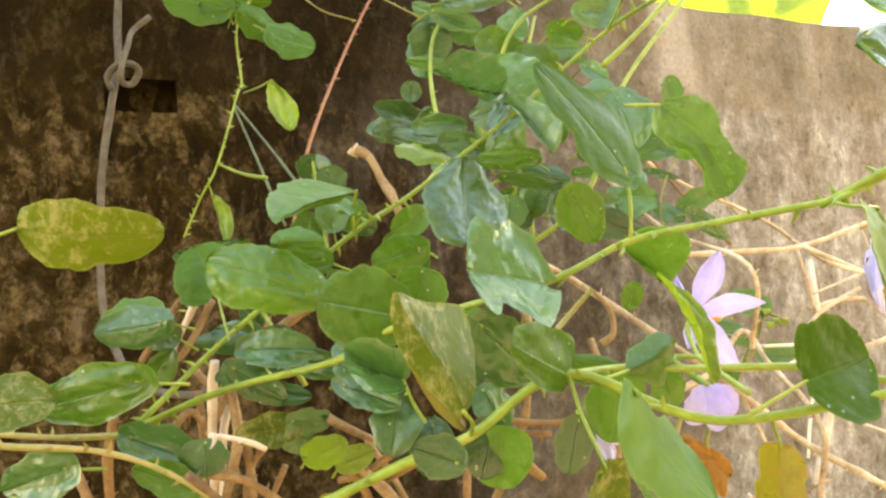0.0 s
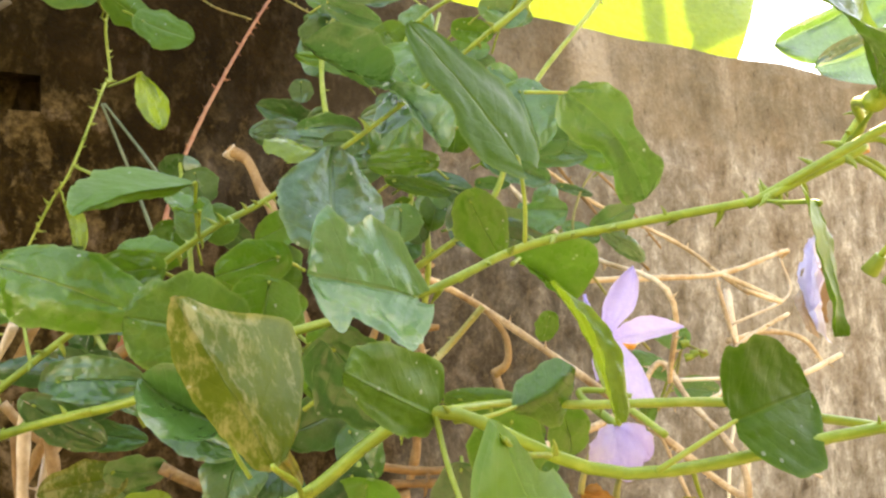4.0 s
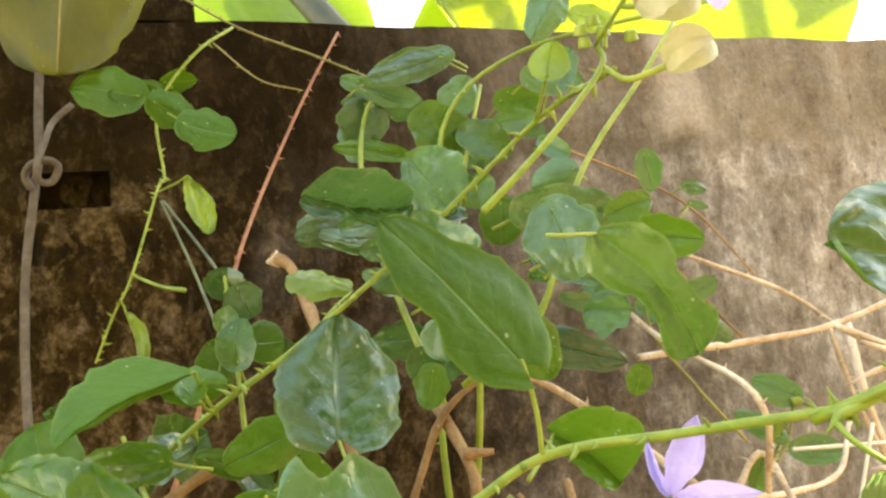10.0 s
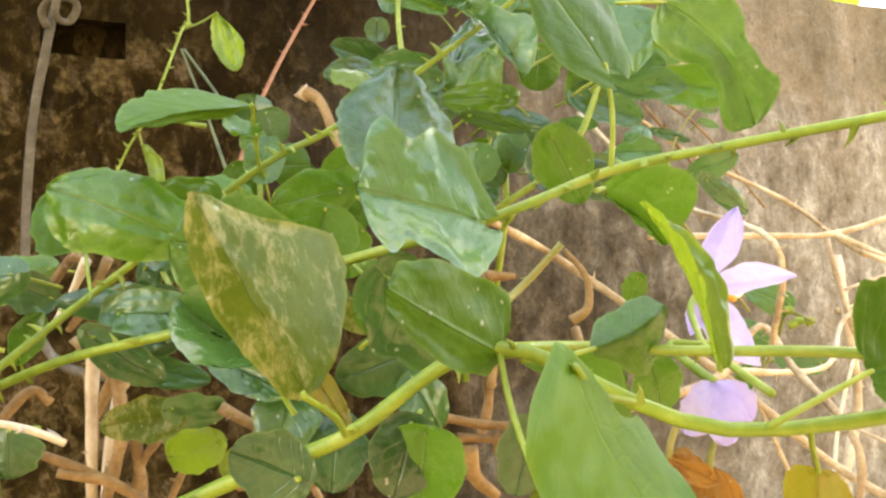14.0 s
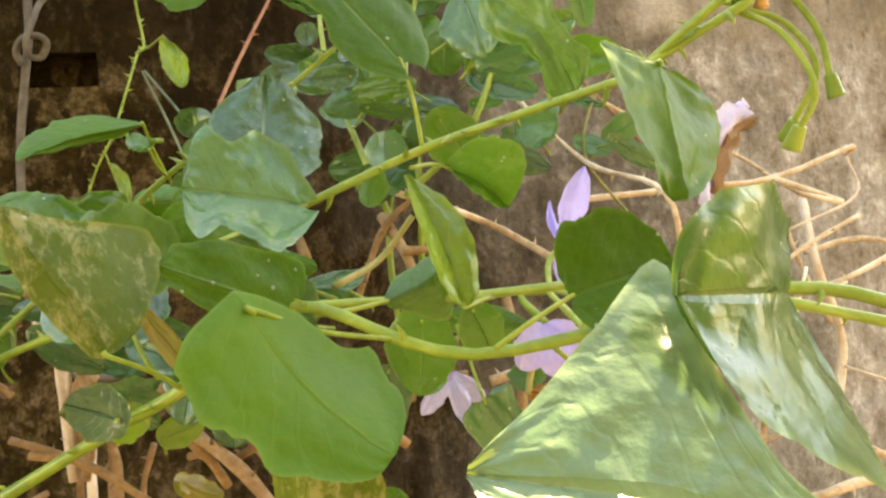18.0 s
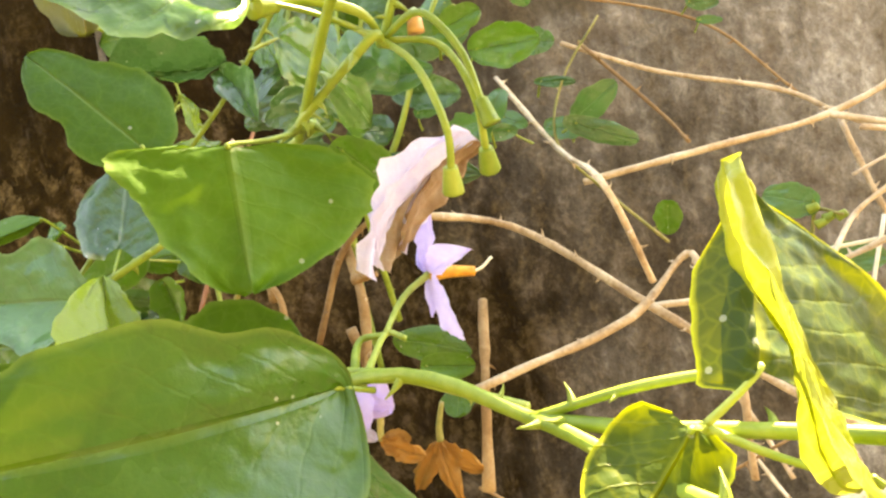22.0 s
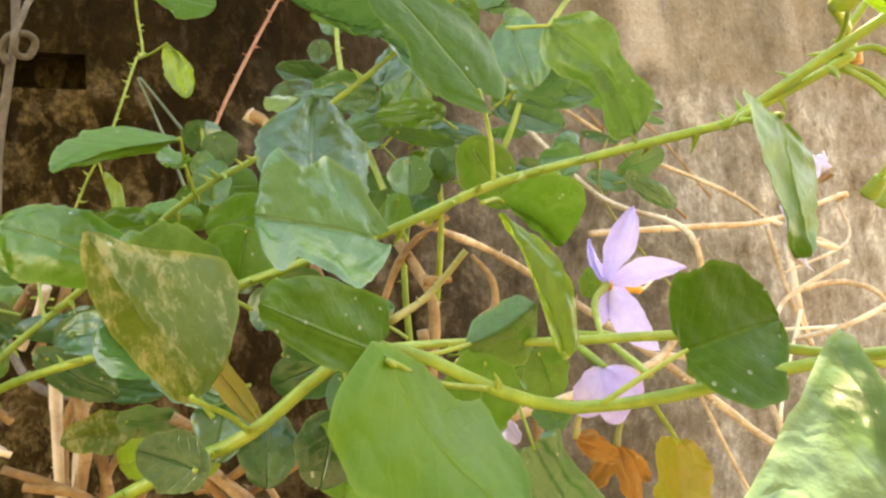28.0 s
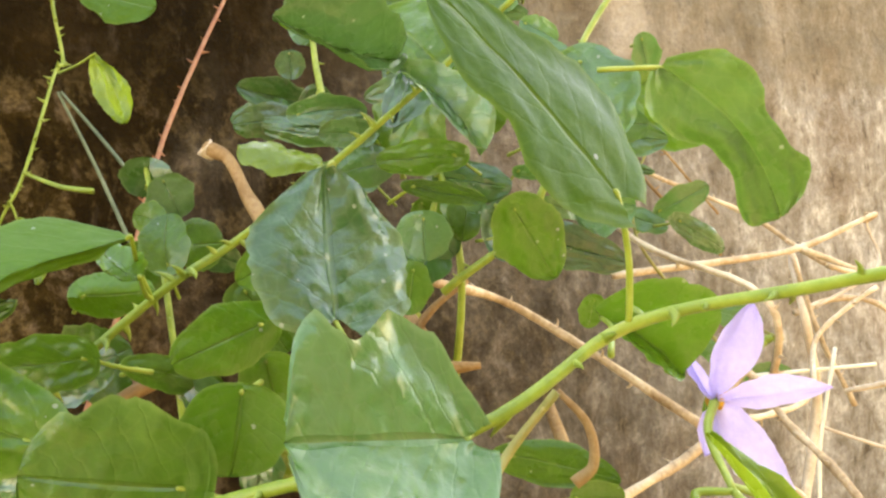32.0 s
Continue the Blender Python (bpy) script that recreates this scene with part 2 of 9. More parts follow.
def plain_material(name, stops, scale, rough, stretch=None, fine=300.0, bumpy=0.4, dist=0.001, through=None):
    m, nt, b = nodes_of(name)
    a = noise_tex(nt, scale, 5.0, 0.6, stretch=stretch)
    f = noise_tex(nt, fine, 4.0, 0.65)
    obj = nt.nodes.new("ShaderNodeObjectInfo")
    tone = mathn(nt, "ADD", mathn(nt, "MULTIPLY", a, 0.7), mathn(nt, "ADD", mathn(nt, "MULTIPLY", f, 0.3), mathn(nt, "MULTIPLY", mathn(nt, "SUBTRACT", obj.outputs["Random"], 0.5), 0.16)))
    nt.links.new(ramp(nt, tone, stops), b.inputs["Base Color"])
    b.inputs["Roughness"].default_value = rough
    bump(nt, b, mathn(nt, "ADD", mathn(nt, "MULTIPLY", a, 0.6), mathn(nt, "MULTIPLY", f, 0.4)), bumpy, dist)
    if through:
        tr = nt.nodes.new("ShaderNodeBsdfTranslucent")
        tr.inputs["Color"].default_value = (*through, 1)
        ms = nt.nodes.new("ShaderNodeMixShader")
        ms.inputs[0].default_value = 0.35
        nt.links.new(b.outputs[0], ms.inputs[1])
        nt.links.new(tr.outputs[0], ms.inputs[2])
        nt.links.new(ms.outputs[0], nt.nodes["Material Output"].inputs["Surface"])
    return m


STEM = plain_material("stem_green", [(0.3, (0.11, 0.19, 0.018)), (0.5, (0.21, 0.31, 0.035)), (0.7, (0.36, 0.43, 0.09))], 60.0, 0.45)
GRASS = plain_material("grass_dull", [(0.3, (0.07, 0.11, 0.06)), (0.5, (0.13, 0.18, 0.10)), (0.7, (0.20, 0.25, 0.15))], 60.0, 0.6)
STEM_DARK = plain_material("stalk_dark", [(0.3, (0.03, 0.04, 0.018)), (0.7, (0.08, 0.09, 0.04))], 20.0, 0.6)
STEM_OLD = plain_material("stem_woody_green", [(0.3, (0.14, 0.16, 0.035)), (0.5, (0.28, 0.26, 0.07)), (0.72, (0.46, 0.34, 0.15))], 70.0, 0.6)
STEM_RED = plain_material("stem_reddish", [(0.3, (0.16, 0.055, 0.025)), (0.5, (0.32, 0.12, 0.055)), (0.7, (0.42, 0.22, 0.11))], 80.0, 0.65)
BARK = plain_material("bark_dry", [(0.28, (0.22, 0.13, 0.065)), (0.46, (0.52, 0.38, 0.23)), (0.64, (0.80, 0.68, 0.50))], 55.0, 0.85, fine=500.0, bumpy=0.8)
# a darker, browner copy of the dry bark
BARK_DULL = plain_material("bark_dull_brown", [(0.28, (0.10, 0.055, 0.022)), (0.48, (0.25, 0.150, 0.070)), (0.68, (0.46, 0.32, 0.18))], 45.0, 0.88, fine=420.0, bumpy=0.9)
BARK_BROWN = plain_material("bark_brown", [(0.28, (0.12, 0.062, 0.022)), (0.5, (0.27, 0.150, 0.058)), (0.7, (0.44, 0.29, 0.14))], 55.0, 0.85, fine=500.0, bumpy=0.8)
# near-white wood; on the right-hand branches it also stands in for sunlight
BARK_PALE = plain_material("bark_near_white", [(0.28, (0.36, 0.27, 0.18)), (0.5, (0.62, 0.51, 0.38)), (0.7, (0.80, 0.72, 0.60))], 60.0, 0.85, fine=500.0, bumpy=0.8)
PETAL = plain_material("petal_lilac", [(0.3, (0.44, 0.36, 0.80)), (0.5, (0.62, 0.55, 0.91)), (0.7, (0.80, 0.76, 0.97))], 90.0, 0.6, fine=700.0, through=(0.58, 0.50, 0.95))
PETAL_WILT = plain_material("petal_wilted", [(0.3, (0.38, 0.33, 0.46)), (0.44, (0.62, 0.58, 0.82)), (0.64, (0.80, 0.78, 0.97))], 110.0, 0.75, stretch=(1, 1, 0.4), fine=600.0, bumpy=0.8, through=(0.72, 0.64, 0.78))
PETAL_DRY = plain_material("petal_dry", [(0.3, (0.20, 0.10, 0.05)), (0.5, (0.40, 0.26, 0.16)), (0.7, (0.62, 0.50, 0.40))], 130.0, 0.8, stretch=(1, 1, 0.4), fine=600.0, bumpy=0.8, through=(0.5, 0.3, 0.14))
ANTHER = plain_material("anther_orange", [(0.3, (0.55, 0.20, 0.02)), (0.7, (0.80, 0.42, 0.05))], 300.0, 0.5)
BUD = plain_material("bud_cream", [(0.3, (0.34, 0.36, 0.17)), (0.5, (0.52, 0.50, 0.30)), (0.7, (0.68, 0.62, 0.46))], 120.0, 0.55, fine=500.0, through=(0.5, 0.48, 0.2))
BUD_ORANGE = plain_material("bud_orange", [(0.3, (0.55, 0.24, 0.07)), (0.7, (0.78, 0.45, 0.18))], 200.0, 0.5)
STYLE = plain_material("style_cream", [(0.3, (0.70, 0.68, 0.50)), (0.7, (0.85, 0.84, 0.70))], 200.0, 0.5)
ROPE = plain_material("rope_grey", [(0.3, (0.055, 0.045, 0.030)), (0.5, (0.10, 0.084, 0.060)), (0.7, (0.17, 0.145, 0.110))], 90.0, 0.9, fine=900.0, bumpy=0.9)
SOIL = plain_material("soil", [(0.3, (0.05, 0.041, 0.029)), (0.5, (0.10, 0.083, 0.058)), (0.7, (0.18, 0.15, 0.108))], 14.0, 0.95, fine=160.0, bumpy=1.0, dist=0.01)


def wall_material():
    m, nt, b = nodes_of("stained_plaster")
    co = nt.nodes.new("ShaderNodeTexCoord").outputs["Object"]
    sep = nt.nodes.new("ShaderNodeSeparateXYZ")
    nt.links.new(co, sep.inputs[0])
    along = sep.outputs[0]
    # old dirty plaster: brown-black crust on one stretch, greyer and paler further along, with glare painted into the
    # paleness
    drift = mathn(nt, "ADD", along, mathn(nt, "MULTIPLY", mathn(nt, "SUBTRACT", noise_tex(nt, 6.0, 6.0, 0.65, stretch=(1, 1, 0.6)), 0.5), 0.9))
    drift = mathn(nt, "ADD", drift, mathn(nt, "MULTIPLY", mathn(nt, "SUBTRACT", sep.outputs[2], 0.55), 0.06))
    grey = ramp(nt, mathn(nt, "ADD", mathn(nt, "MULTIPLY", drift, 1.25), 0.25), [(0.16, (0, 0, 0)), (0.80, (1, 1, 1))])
    spots = noise_tex(nt, 40.0, 8.0, 0.72, stretch=(1, 1, 0.8), distort=0.25)
    fine = noise_tex(nt, 190.0, 5.0, 0.65)
    streak = noise_tex(nt, 13.0, 4.0, 0.6, stretch=(1, 1, 0.3))
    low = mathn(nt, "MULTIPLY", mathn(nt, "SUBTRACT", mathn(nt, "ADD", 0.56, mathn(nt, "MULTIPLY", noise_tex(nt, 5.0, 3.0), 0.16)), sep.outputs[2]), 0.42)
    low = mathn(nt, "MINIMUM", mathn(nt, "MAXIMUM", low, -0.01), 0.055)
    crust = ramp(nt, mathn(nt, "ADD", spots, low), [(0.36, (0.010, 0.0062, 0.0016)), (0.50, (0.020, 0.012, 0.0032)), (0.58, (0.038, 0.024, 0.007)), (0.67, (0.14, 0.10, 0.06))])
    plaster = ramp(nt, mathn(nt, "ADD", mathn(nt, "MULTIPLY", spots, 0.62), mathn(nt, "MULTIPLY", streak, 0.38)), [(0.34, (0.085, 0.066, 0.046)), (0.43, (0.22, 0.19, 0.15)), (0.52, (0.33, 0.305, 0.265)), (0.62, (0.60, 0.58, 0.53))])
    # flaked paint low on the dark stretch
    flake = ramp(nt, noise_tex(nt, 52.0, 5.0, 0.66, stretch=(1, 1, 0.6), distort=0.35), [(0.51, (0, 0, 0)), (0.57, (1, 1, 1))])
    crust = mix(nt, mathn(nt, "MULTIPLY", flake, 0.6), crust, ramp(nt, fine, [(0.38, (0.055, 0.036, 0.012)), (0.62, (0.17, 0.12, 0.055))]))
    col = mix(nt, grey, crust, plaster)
    # a smoother brown coat above a ragged level line, and one pale pebbly patch in it
    level = mathn(nt, "ADD", sep.outputs[2], mathn(nt, "MULTIPLY", mathn(nt, "SUBTRACT", noise_tex(nt, 22.0, 4.0, 0.6), 0.5), 0.05))
    upper = ramp(nt, level, [(0.645, (0, 0, 0)), (0.668, (1, 1, 1))])
    cloud = noise_tex(nt, 16.0, 3.0, 0.5)
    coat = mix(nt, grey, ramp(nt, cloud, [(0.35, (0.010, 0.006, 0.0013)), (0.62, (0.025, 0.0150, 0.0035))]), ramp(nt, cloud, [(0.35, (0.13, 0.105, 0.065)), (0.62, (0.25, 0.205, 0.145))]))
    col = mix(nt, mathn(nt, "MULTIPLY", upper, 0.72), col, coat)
    # a blacker stretch along the dark part of the wall
    darker_run = ramp(nt, mathn(nt, "ADD", mathn(nt, "ADD", along, 0.46), mathn(nt, "MULTIPLY", cloud, 0.10)), [(0.29, (0, 0, 0)), (0.38, (1, 1, 1))])
    col = mix(nt, mathn(nt, "MULTIPLY", mathn(nt, "MULTIPLY", darker_run, mathn(nt, "SUBTRACT", 1.0, grey)), 0.5), col, (0.010, 0.006, 0.003))
    off = mathn(nt, "ABSOLUTE", mathn(nt, "SUBTRACT", mathn(nt, "ADD", along, mathn(nt, "MULTIPLY", mathn(nt, "SUBTRACT", spots, 0.5), 0.05)), 0.30))
    patch = mathn(nt, "MULTIPLY", ramp(nt, mathn(nt, "ADD", off, mathn(nt, "MULTIPLY", mathn(nt, "SUBTRACT", 0.5, streak), 0.10)), [(0.004, (1, 1, 1)), (0.045, (0, 0, 0))]), ramp(nt, level, [(0.668, (0, 0, 0)), (0.685, (1, 1, 1))]))
    col = mix(nt, mathn(nt, "MULTIPLY", patch, 0.6), col, (0.50, 0.45, 0.38))
    scratch = ramp(nt, noise_tex(nt, 115.0, 4.0, 0.7, stretch=(1, 1, 0.3)), [(0.58, (0, 0, 0)), (0.70, (1, 1, 1))])
    col = mix(nt, mathn(nt, "MULTIPLY", scratch, mathn(nt, "ADD", mathn(nt, "MULTIPLY", grey, 0.08), 0.08)), col, (0.34, 0.26, 0.18))
    pits = ramp(nt, noise_tex(nt, 75.0, 5.0, 0.7, stretch=(1, 1, 0.5)), [(0.32, (1, 1, 1)), (0.42, (0, 0, 0))])
    col = mix(nt, mathn(nt, "MULTIPLY", pits, 0.55), col, (0.05, 0.035, 0.022))
    ochre = ramp(nt, noise_tex(nt, 9.0, 4.0, 0.6), [(0.52, (0, 0, 0)), (0.68, (1, 1, 1))])
    col = mix(nt, mathn(nt, "MULTIPLY", ochre, mathn(nt, "ADD", mathn(nt, "MULTIPLY", grey, 0.24), 0.08)), col, (0.20, 0.125, 0.07))
    col = mix(nt, 0.35, col, ramp(nt, fine, [(0.3, (0.25, 0.25, 0.25)), (0.7, (0.75, 0.75, 0.75))]), "OVERLAY")
    nt.links.new(col, b.inputs["Base Color"])
    b.inputs["Roughness"].default_value = 0.9
    b.inputs["Specular IOR Level"].default_value = 0.06
    bump(nt, b, mathn(nt, "ADD", mathn(nt, "MULTIPLY", spots, 1.0), mathn(nt, "MULTIPLY", fine, 0.4)), 0.8, 0.006)
    return m


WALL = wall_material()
# dim colour for the unseen wall that is added to hold back sky light
UNSEEN_WALL = plain_material("unseen_wall_dark", [(0.3, (0.05, 0.055, 0.045)), (0.5, (0.08, 0.088, 0.072)), (0.7, (0.12, 0.13, 0.10))], 3.0, 0.9, fine=60.0)


# ---- builders ----
def attach(ob, parent):
    """Makes ob a part of parent; both are given in the world's coordinates."""
    ob.parent = parent
    if parent.type == "EMPTY":
        ob.matrix_parent_inverse = Matrix.Translation(-parent.location)


def link_mesh(name, verts, faces, material, parent=None, label="", smooth=True, uvs=None):
    me = bpy.data.meshes.new(name)
    me.from_pydata(verts, [], faces)
    if smooth:
        me.polygons.foreach_set("use_smooth", [True] * len(me.polygons))
    if uvs:
        layer = me.uv_layers.new(name="blade")
        for lp in me.loops:
            layer.data[lp.index].uv = uvs[lp.vertex_index]
    me.materials.append(material)
    ob = new(name, me)
    if parent is not None:
        attach(ob, parent)
    if label:
        tagged(ob, label)
    return ob


def part(name, bm, material, parent, label=""):
    me = bpy.data.meshes.new(name)
    bm.to_mesh(me)
    bm.free()
    me.materials.append(material)
    ob = new(name, me)
    attach(ob, parent)
    if label:
        tagged(ob, label)
    return ob


def spline(pts, steps):
    """A smooth line through the points, with the way along it."""
    p = [Vector(q) for q in pts]
    p = [p[0] * 2 - p[1]] + p + [p[-1] * 2 - p[-2]]
    out = []
    for i in range(1, len(p) - 2):
        n = steps if i < len(p) - 3 else steps + 1
        for k in range(n):
            t = k / steps
            a, b, c, d = p[i - 1], p[i], p[i + 1], p[i + 2]
            out.append(0.5 * ((2 * b) + (c - a) * t + (2 * a - 5 * b + 4 * c - d) * t * t + (3 * b - a - 3 * c + d) * t ** 3))
    return out


def tube(pts, r0, r1, sides=8, steps=6, knobs=0.0, seed=0, cap=True):
    """Vertices and faces of a tapering, slightly knobbly stem."""
    line = spline(pts, steps)
    n = len(line)
    verts, faces = [], []
    side = None
    for i, q in enumerate(line):
        way = (line[min(i + 1, n - 1)] - line[max(i - 1, 0)]).normalized()
        if side is None:
            side = way.orthogonal().normalized()
        side = (side - way * side.dot(way)).normalized()
        up = way.cross(side)
        r = r0 + (r1 - r0) * i / (n - 1)
        if knobs:
            r *= 1 + knobs * noise.noise(q * 90 + Vector((seed, 0, 0)))
            q = q + 0.5 * knobs * r0 * noise.noise_vector(q * 60 + Vector((0, seed, 0)))
        for k in range(sides):
            a = 2 * math.pi * k / sides
            verts.append(q + r * (math.cos(a) * side + math.sin(a) * up))
    for i in range(n - 1):
        for k in range(sides):
            faces.append((i * sides + k, i * sides + (k + 1) % sides, (i + 1) * sides + (k + 1) % sides, (i + 1) * sides + k))
    if cap:
        faces.append(tuple(reversed(range(sides))))
        faces.append(tuple((n - 1) * sides + k for k in range(sides)))
    return verts, faces


def stem(name, pts, r0, r1, material, parent=None, label="", knobs=0.12, sides=8, steps=6):
    v, f = tube(pts, r0, r1, sides, steps, knobs, seed=len(bpy.data.objects) % 97)
    return link_mesh(name, v, f, material, parent, label)


def thorn_mesh(material):
    v, f = tube([(0, 0, -0.15), (0, 0, 0.25), (0.06, 0, 0.62), (0.22, 0, 1.0)], 0.26, 0.02, 6, 2)
    me = bpy.data.meshes.new("thorn")
    me.from_pydata(v, [], f)
    me.polygons.foreach_set("use_smooth", [True] * len(me.polygons))
    me.materials.append(material)
    return me


THORN = {}


def thorns(pts, count, size, material, parent, radius, seed):
    """Single hooked thorns along a stem."""
    if material.name not in THORN:
        THORN[material.name] = thorn_mesh(material)
    rng = random.Random(seed)
    line = spline(pts, 12)
    for k in range(count):
        i = min(int((k + rng.uniform(0.2, 0.8)) / count * (len(line) - 1)), len(line) - 2)
        way = (line[i + 1] - line[i]).normalized()
        out = way.orthogonal().normalized()
        out.rotate(Matrix.Rotation(rng.uniform(0, 6.283), 3, way))
        z = (out + way * rng.uniform(-0.3, 0.2)).normalized()
        x = (-way - z * (-way).dot(z)).normalized()
        s = size * rng.uniform(0.6, 1.25)
        ob = new("thorn", THORN[material.name])
        attach(ob, parent)
        ob.matrix_basis = Matrix.Translation(line[i] + out * radius * 0.7) @ Matrix((x, z.cross(x), z)).transposed().to_4x4() @ Matrix.Scale(s, 4)


def profile(marks, u):
    """The half-width at u by a smooth line through evenly weighted marks; it closes at both ends."""
    us = (0.0, 0.04, 0.16, 0.32, 0.50, 0.68, 0.84, 0.96, 1.0)
    ws = (marks[0] * 0.45, *marks, marks[-1] * 0.25)
    i = max(k for k in range(8) if us[k] <= u + 1e-9)
    h = us[i + 1] - us[i]
    x = (u - us[i]) / h

    def slope(k):
        if k in (0, 8):
            return 0.0
        a, b = (ws[k] - ws[k - 1]) / (us[k] - us[k - 1]), (ws[k + 1] - ws[k]) / (us[k + 1] - us[k])
        return 0.0 if a * b <= 0 else 2 * a * b / (a + b)

    m0, m1 = slope(i) * h, slope(i + 1) * h
    return ws[i] * (2 * x ** 3 - 3 * x * x + 1) + m0 * (x ** 3 - 2 * x * x + x) + ws[i + 1] * (3 * x * x - 2 * x ** 3) + m1 * (x ** 3 - x * x)


def leaf(parent, base, tip, left, right, material, lobes=0.0, wave=0.12, bend=0.08, cord=0.12, petiole=None, seed=1, label="", blunt=0.5, nlobe=2.0, prad=0.00055, name="leaf", ripple=1.0, wl=None, wr=None, keel=0.0, sweep=0.0):
    """A blade from its base to its tip, as wide as the two side marks say; its halves may fold along the midrib.
    wl, wr: the half-widths along the blade, where its outline is not a plain oval; sweep bows the midrib sideways."""
    b, t, l, r = (Vector(q) for q in (base, tip, left, right))
    axis = t - b
    length = axis.length
    dirn = axis / length
    ul = min(max((l - b).dot(dirn) / length, 0.2), 0.7)
    ur = min(max((r - b).dot(dirn) / length, 0.2), 0.7)
    # the midrib lies between the plane of the sides and the straight line from base to tip
    sl, sr = l - (b + axis * ul), r - (b + axis * ur)
    sl, sr = sl - dirn * sl.dot(dirn), sr - dirn * sr.dot(dirn)
    nrm = sr.cross(dirn)
    nrm = (nrm if nrm.length > 1e-6 else dirn.orthogonal()).normalized()
    across = (sr - sl).normalized()
    rng = random.Random(seed)
    large = length > 0.024 and name == "leaf"
    nu, nv = (36, 24) if large else (24, 14)
    off = Vector((seed * 1.37, seed * 0.71, 0))
    phase = rng.uniform(0, 6.28)

    def half(u, um, k):
        marks = wr if k else wl
        if marks:
            w = profile(marks, min(max(u, 0.0), 1.0))
        else:
            p = math.log(0.5) / math.log(um)
            w = max(math.sin(math.pi * min(u, 1.0) ** p), 0.0) ** blunt
            w *= 1 + lobes * math.cos(2 * math.pi * nlobe * (u - um)) * min(1.0, 4 * u * (1 - u) + 0.15)
        w *= 1 + wave * noise.noise(Vector((u * 7, k * 3.1, 0)) + off) + 0.55 * wave * noise.noise(Vector((u * 19, k * 5.7, 4)) + off)
        return w

    verts, uvs, faces = [], [], []
    for i in range(nu + 1):
        u = 0.5 - 0.5 * math.cos(math.pi * i / nu)
        m = b + axis * u + nrm * (bend * length * 4 * u * (1 - u)) + across * (sweep * length * 4 * u * (1 - u))
        for j in range(nv + 1):
            v = -1 + 2 * j / nv
            s, um, k = (sl, ul, 0) if v < 0 else (sr, ur, 1)
            w = half(u, um, k) * abs(v)
            fold = nrm * s.dot(nrm)
            q = m + (s - fold) * w + fold * (half(u, um, k) * (math.sqrt(v * v + 0.12) - 0.3464) / 0.7119) - dirn * (cord * length * abs(v) ** 1.5 * (1 - u) ** 3)
            edge = abs(v)
            # quilted between the side veins, sunk along the midrib, frilled at the margin
            quilt = abs(math.sin((u - 0.42 * edge + 0.04 * noise.noise(Vector((u * 5, v * 4, 6)) + off)) * math.pi * 6 + phase))
            h = 0.007 * quilt * min(1.0, edge * 4) * (1.15 - edge)
            h += keel * min(edge, 0.5) + 0.010 * min(1.0, edge * 2.5)
            h += 0.060 * noise.noise(Vector((u * 2.4, v * 1.8, 1)) + off) * (0.3 + edge)
            h += 0.020 * noise.noise(Vector((u * 9, v * 5, 2)) + off)
            h += 0.008 * noise.noise(Vector((u * 24, v * 14, 9)) + off)
            h += 0.30 * wave * noise.noise(Vector((u * 8, v * 1.2, 7)) + off) * edge ** 2
            q = q + nrm * (h * length * ripple)
            verts.append(q)
            uvs.append((u, 0.5 + 0.5 * v))
    for i in range(nu):
        for j in range(nv):
            a = i * (nv + 1) + j
            faces.append((a, a + 1, a + nv + 2, a + nv + 1))
    ob = link_mesh(name, verts, faces, material, parent, label, uvs=uvs)
    if petiole is not None:
        p = Vector(petiole)
        midp = (p + b) / 2 + nrm * 0.05 * (p - b).length
        v2, f2 = tube([p, midp, b, b + axis * 0.03], prad * 1.2, prad * 0.75, 6, 5, 0.08)
        link_mesh("petiole", v2, f2, STEM, ob)
    return ob


def thing(name, at, label, category, group=""):
    e = new(name)
    e.location = at
    e.empty_display_size = 0.02
    return tagged(e, label, category, group)


# ---- the wall, with its built-in hole, and the ground ----
WALL_K, WALL_Y, WALL_TOP = 0.461, 0.642, 0.777
WALL_ANGLE = math.degrees(math.atan(WALL_K))
WALL_POSE = pose(0, WALL_Y, 0, 0, 0, WALL_ANGLE)
WALL_INV = WALL_POSE.inverted()


def on_wall(x):
    return x / math.cos(math.radians(WALL_ANGLE))


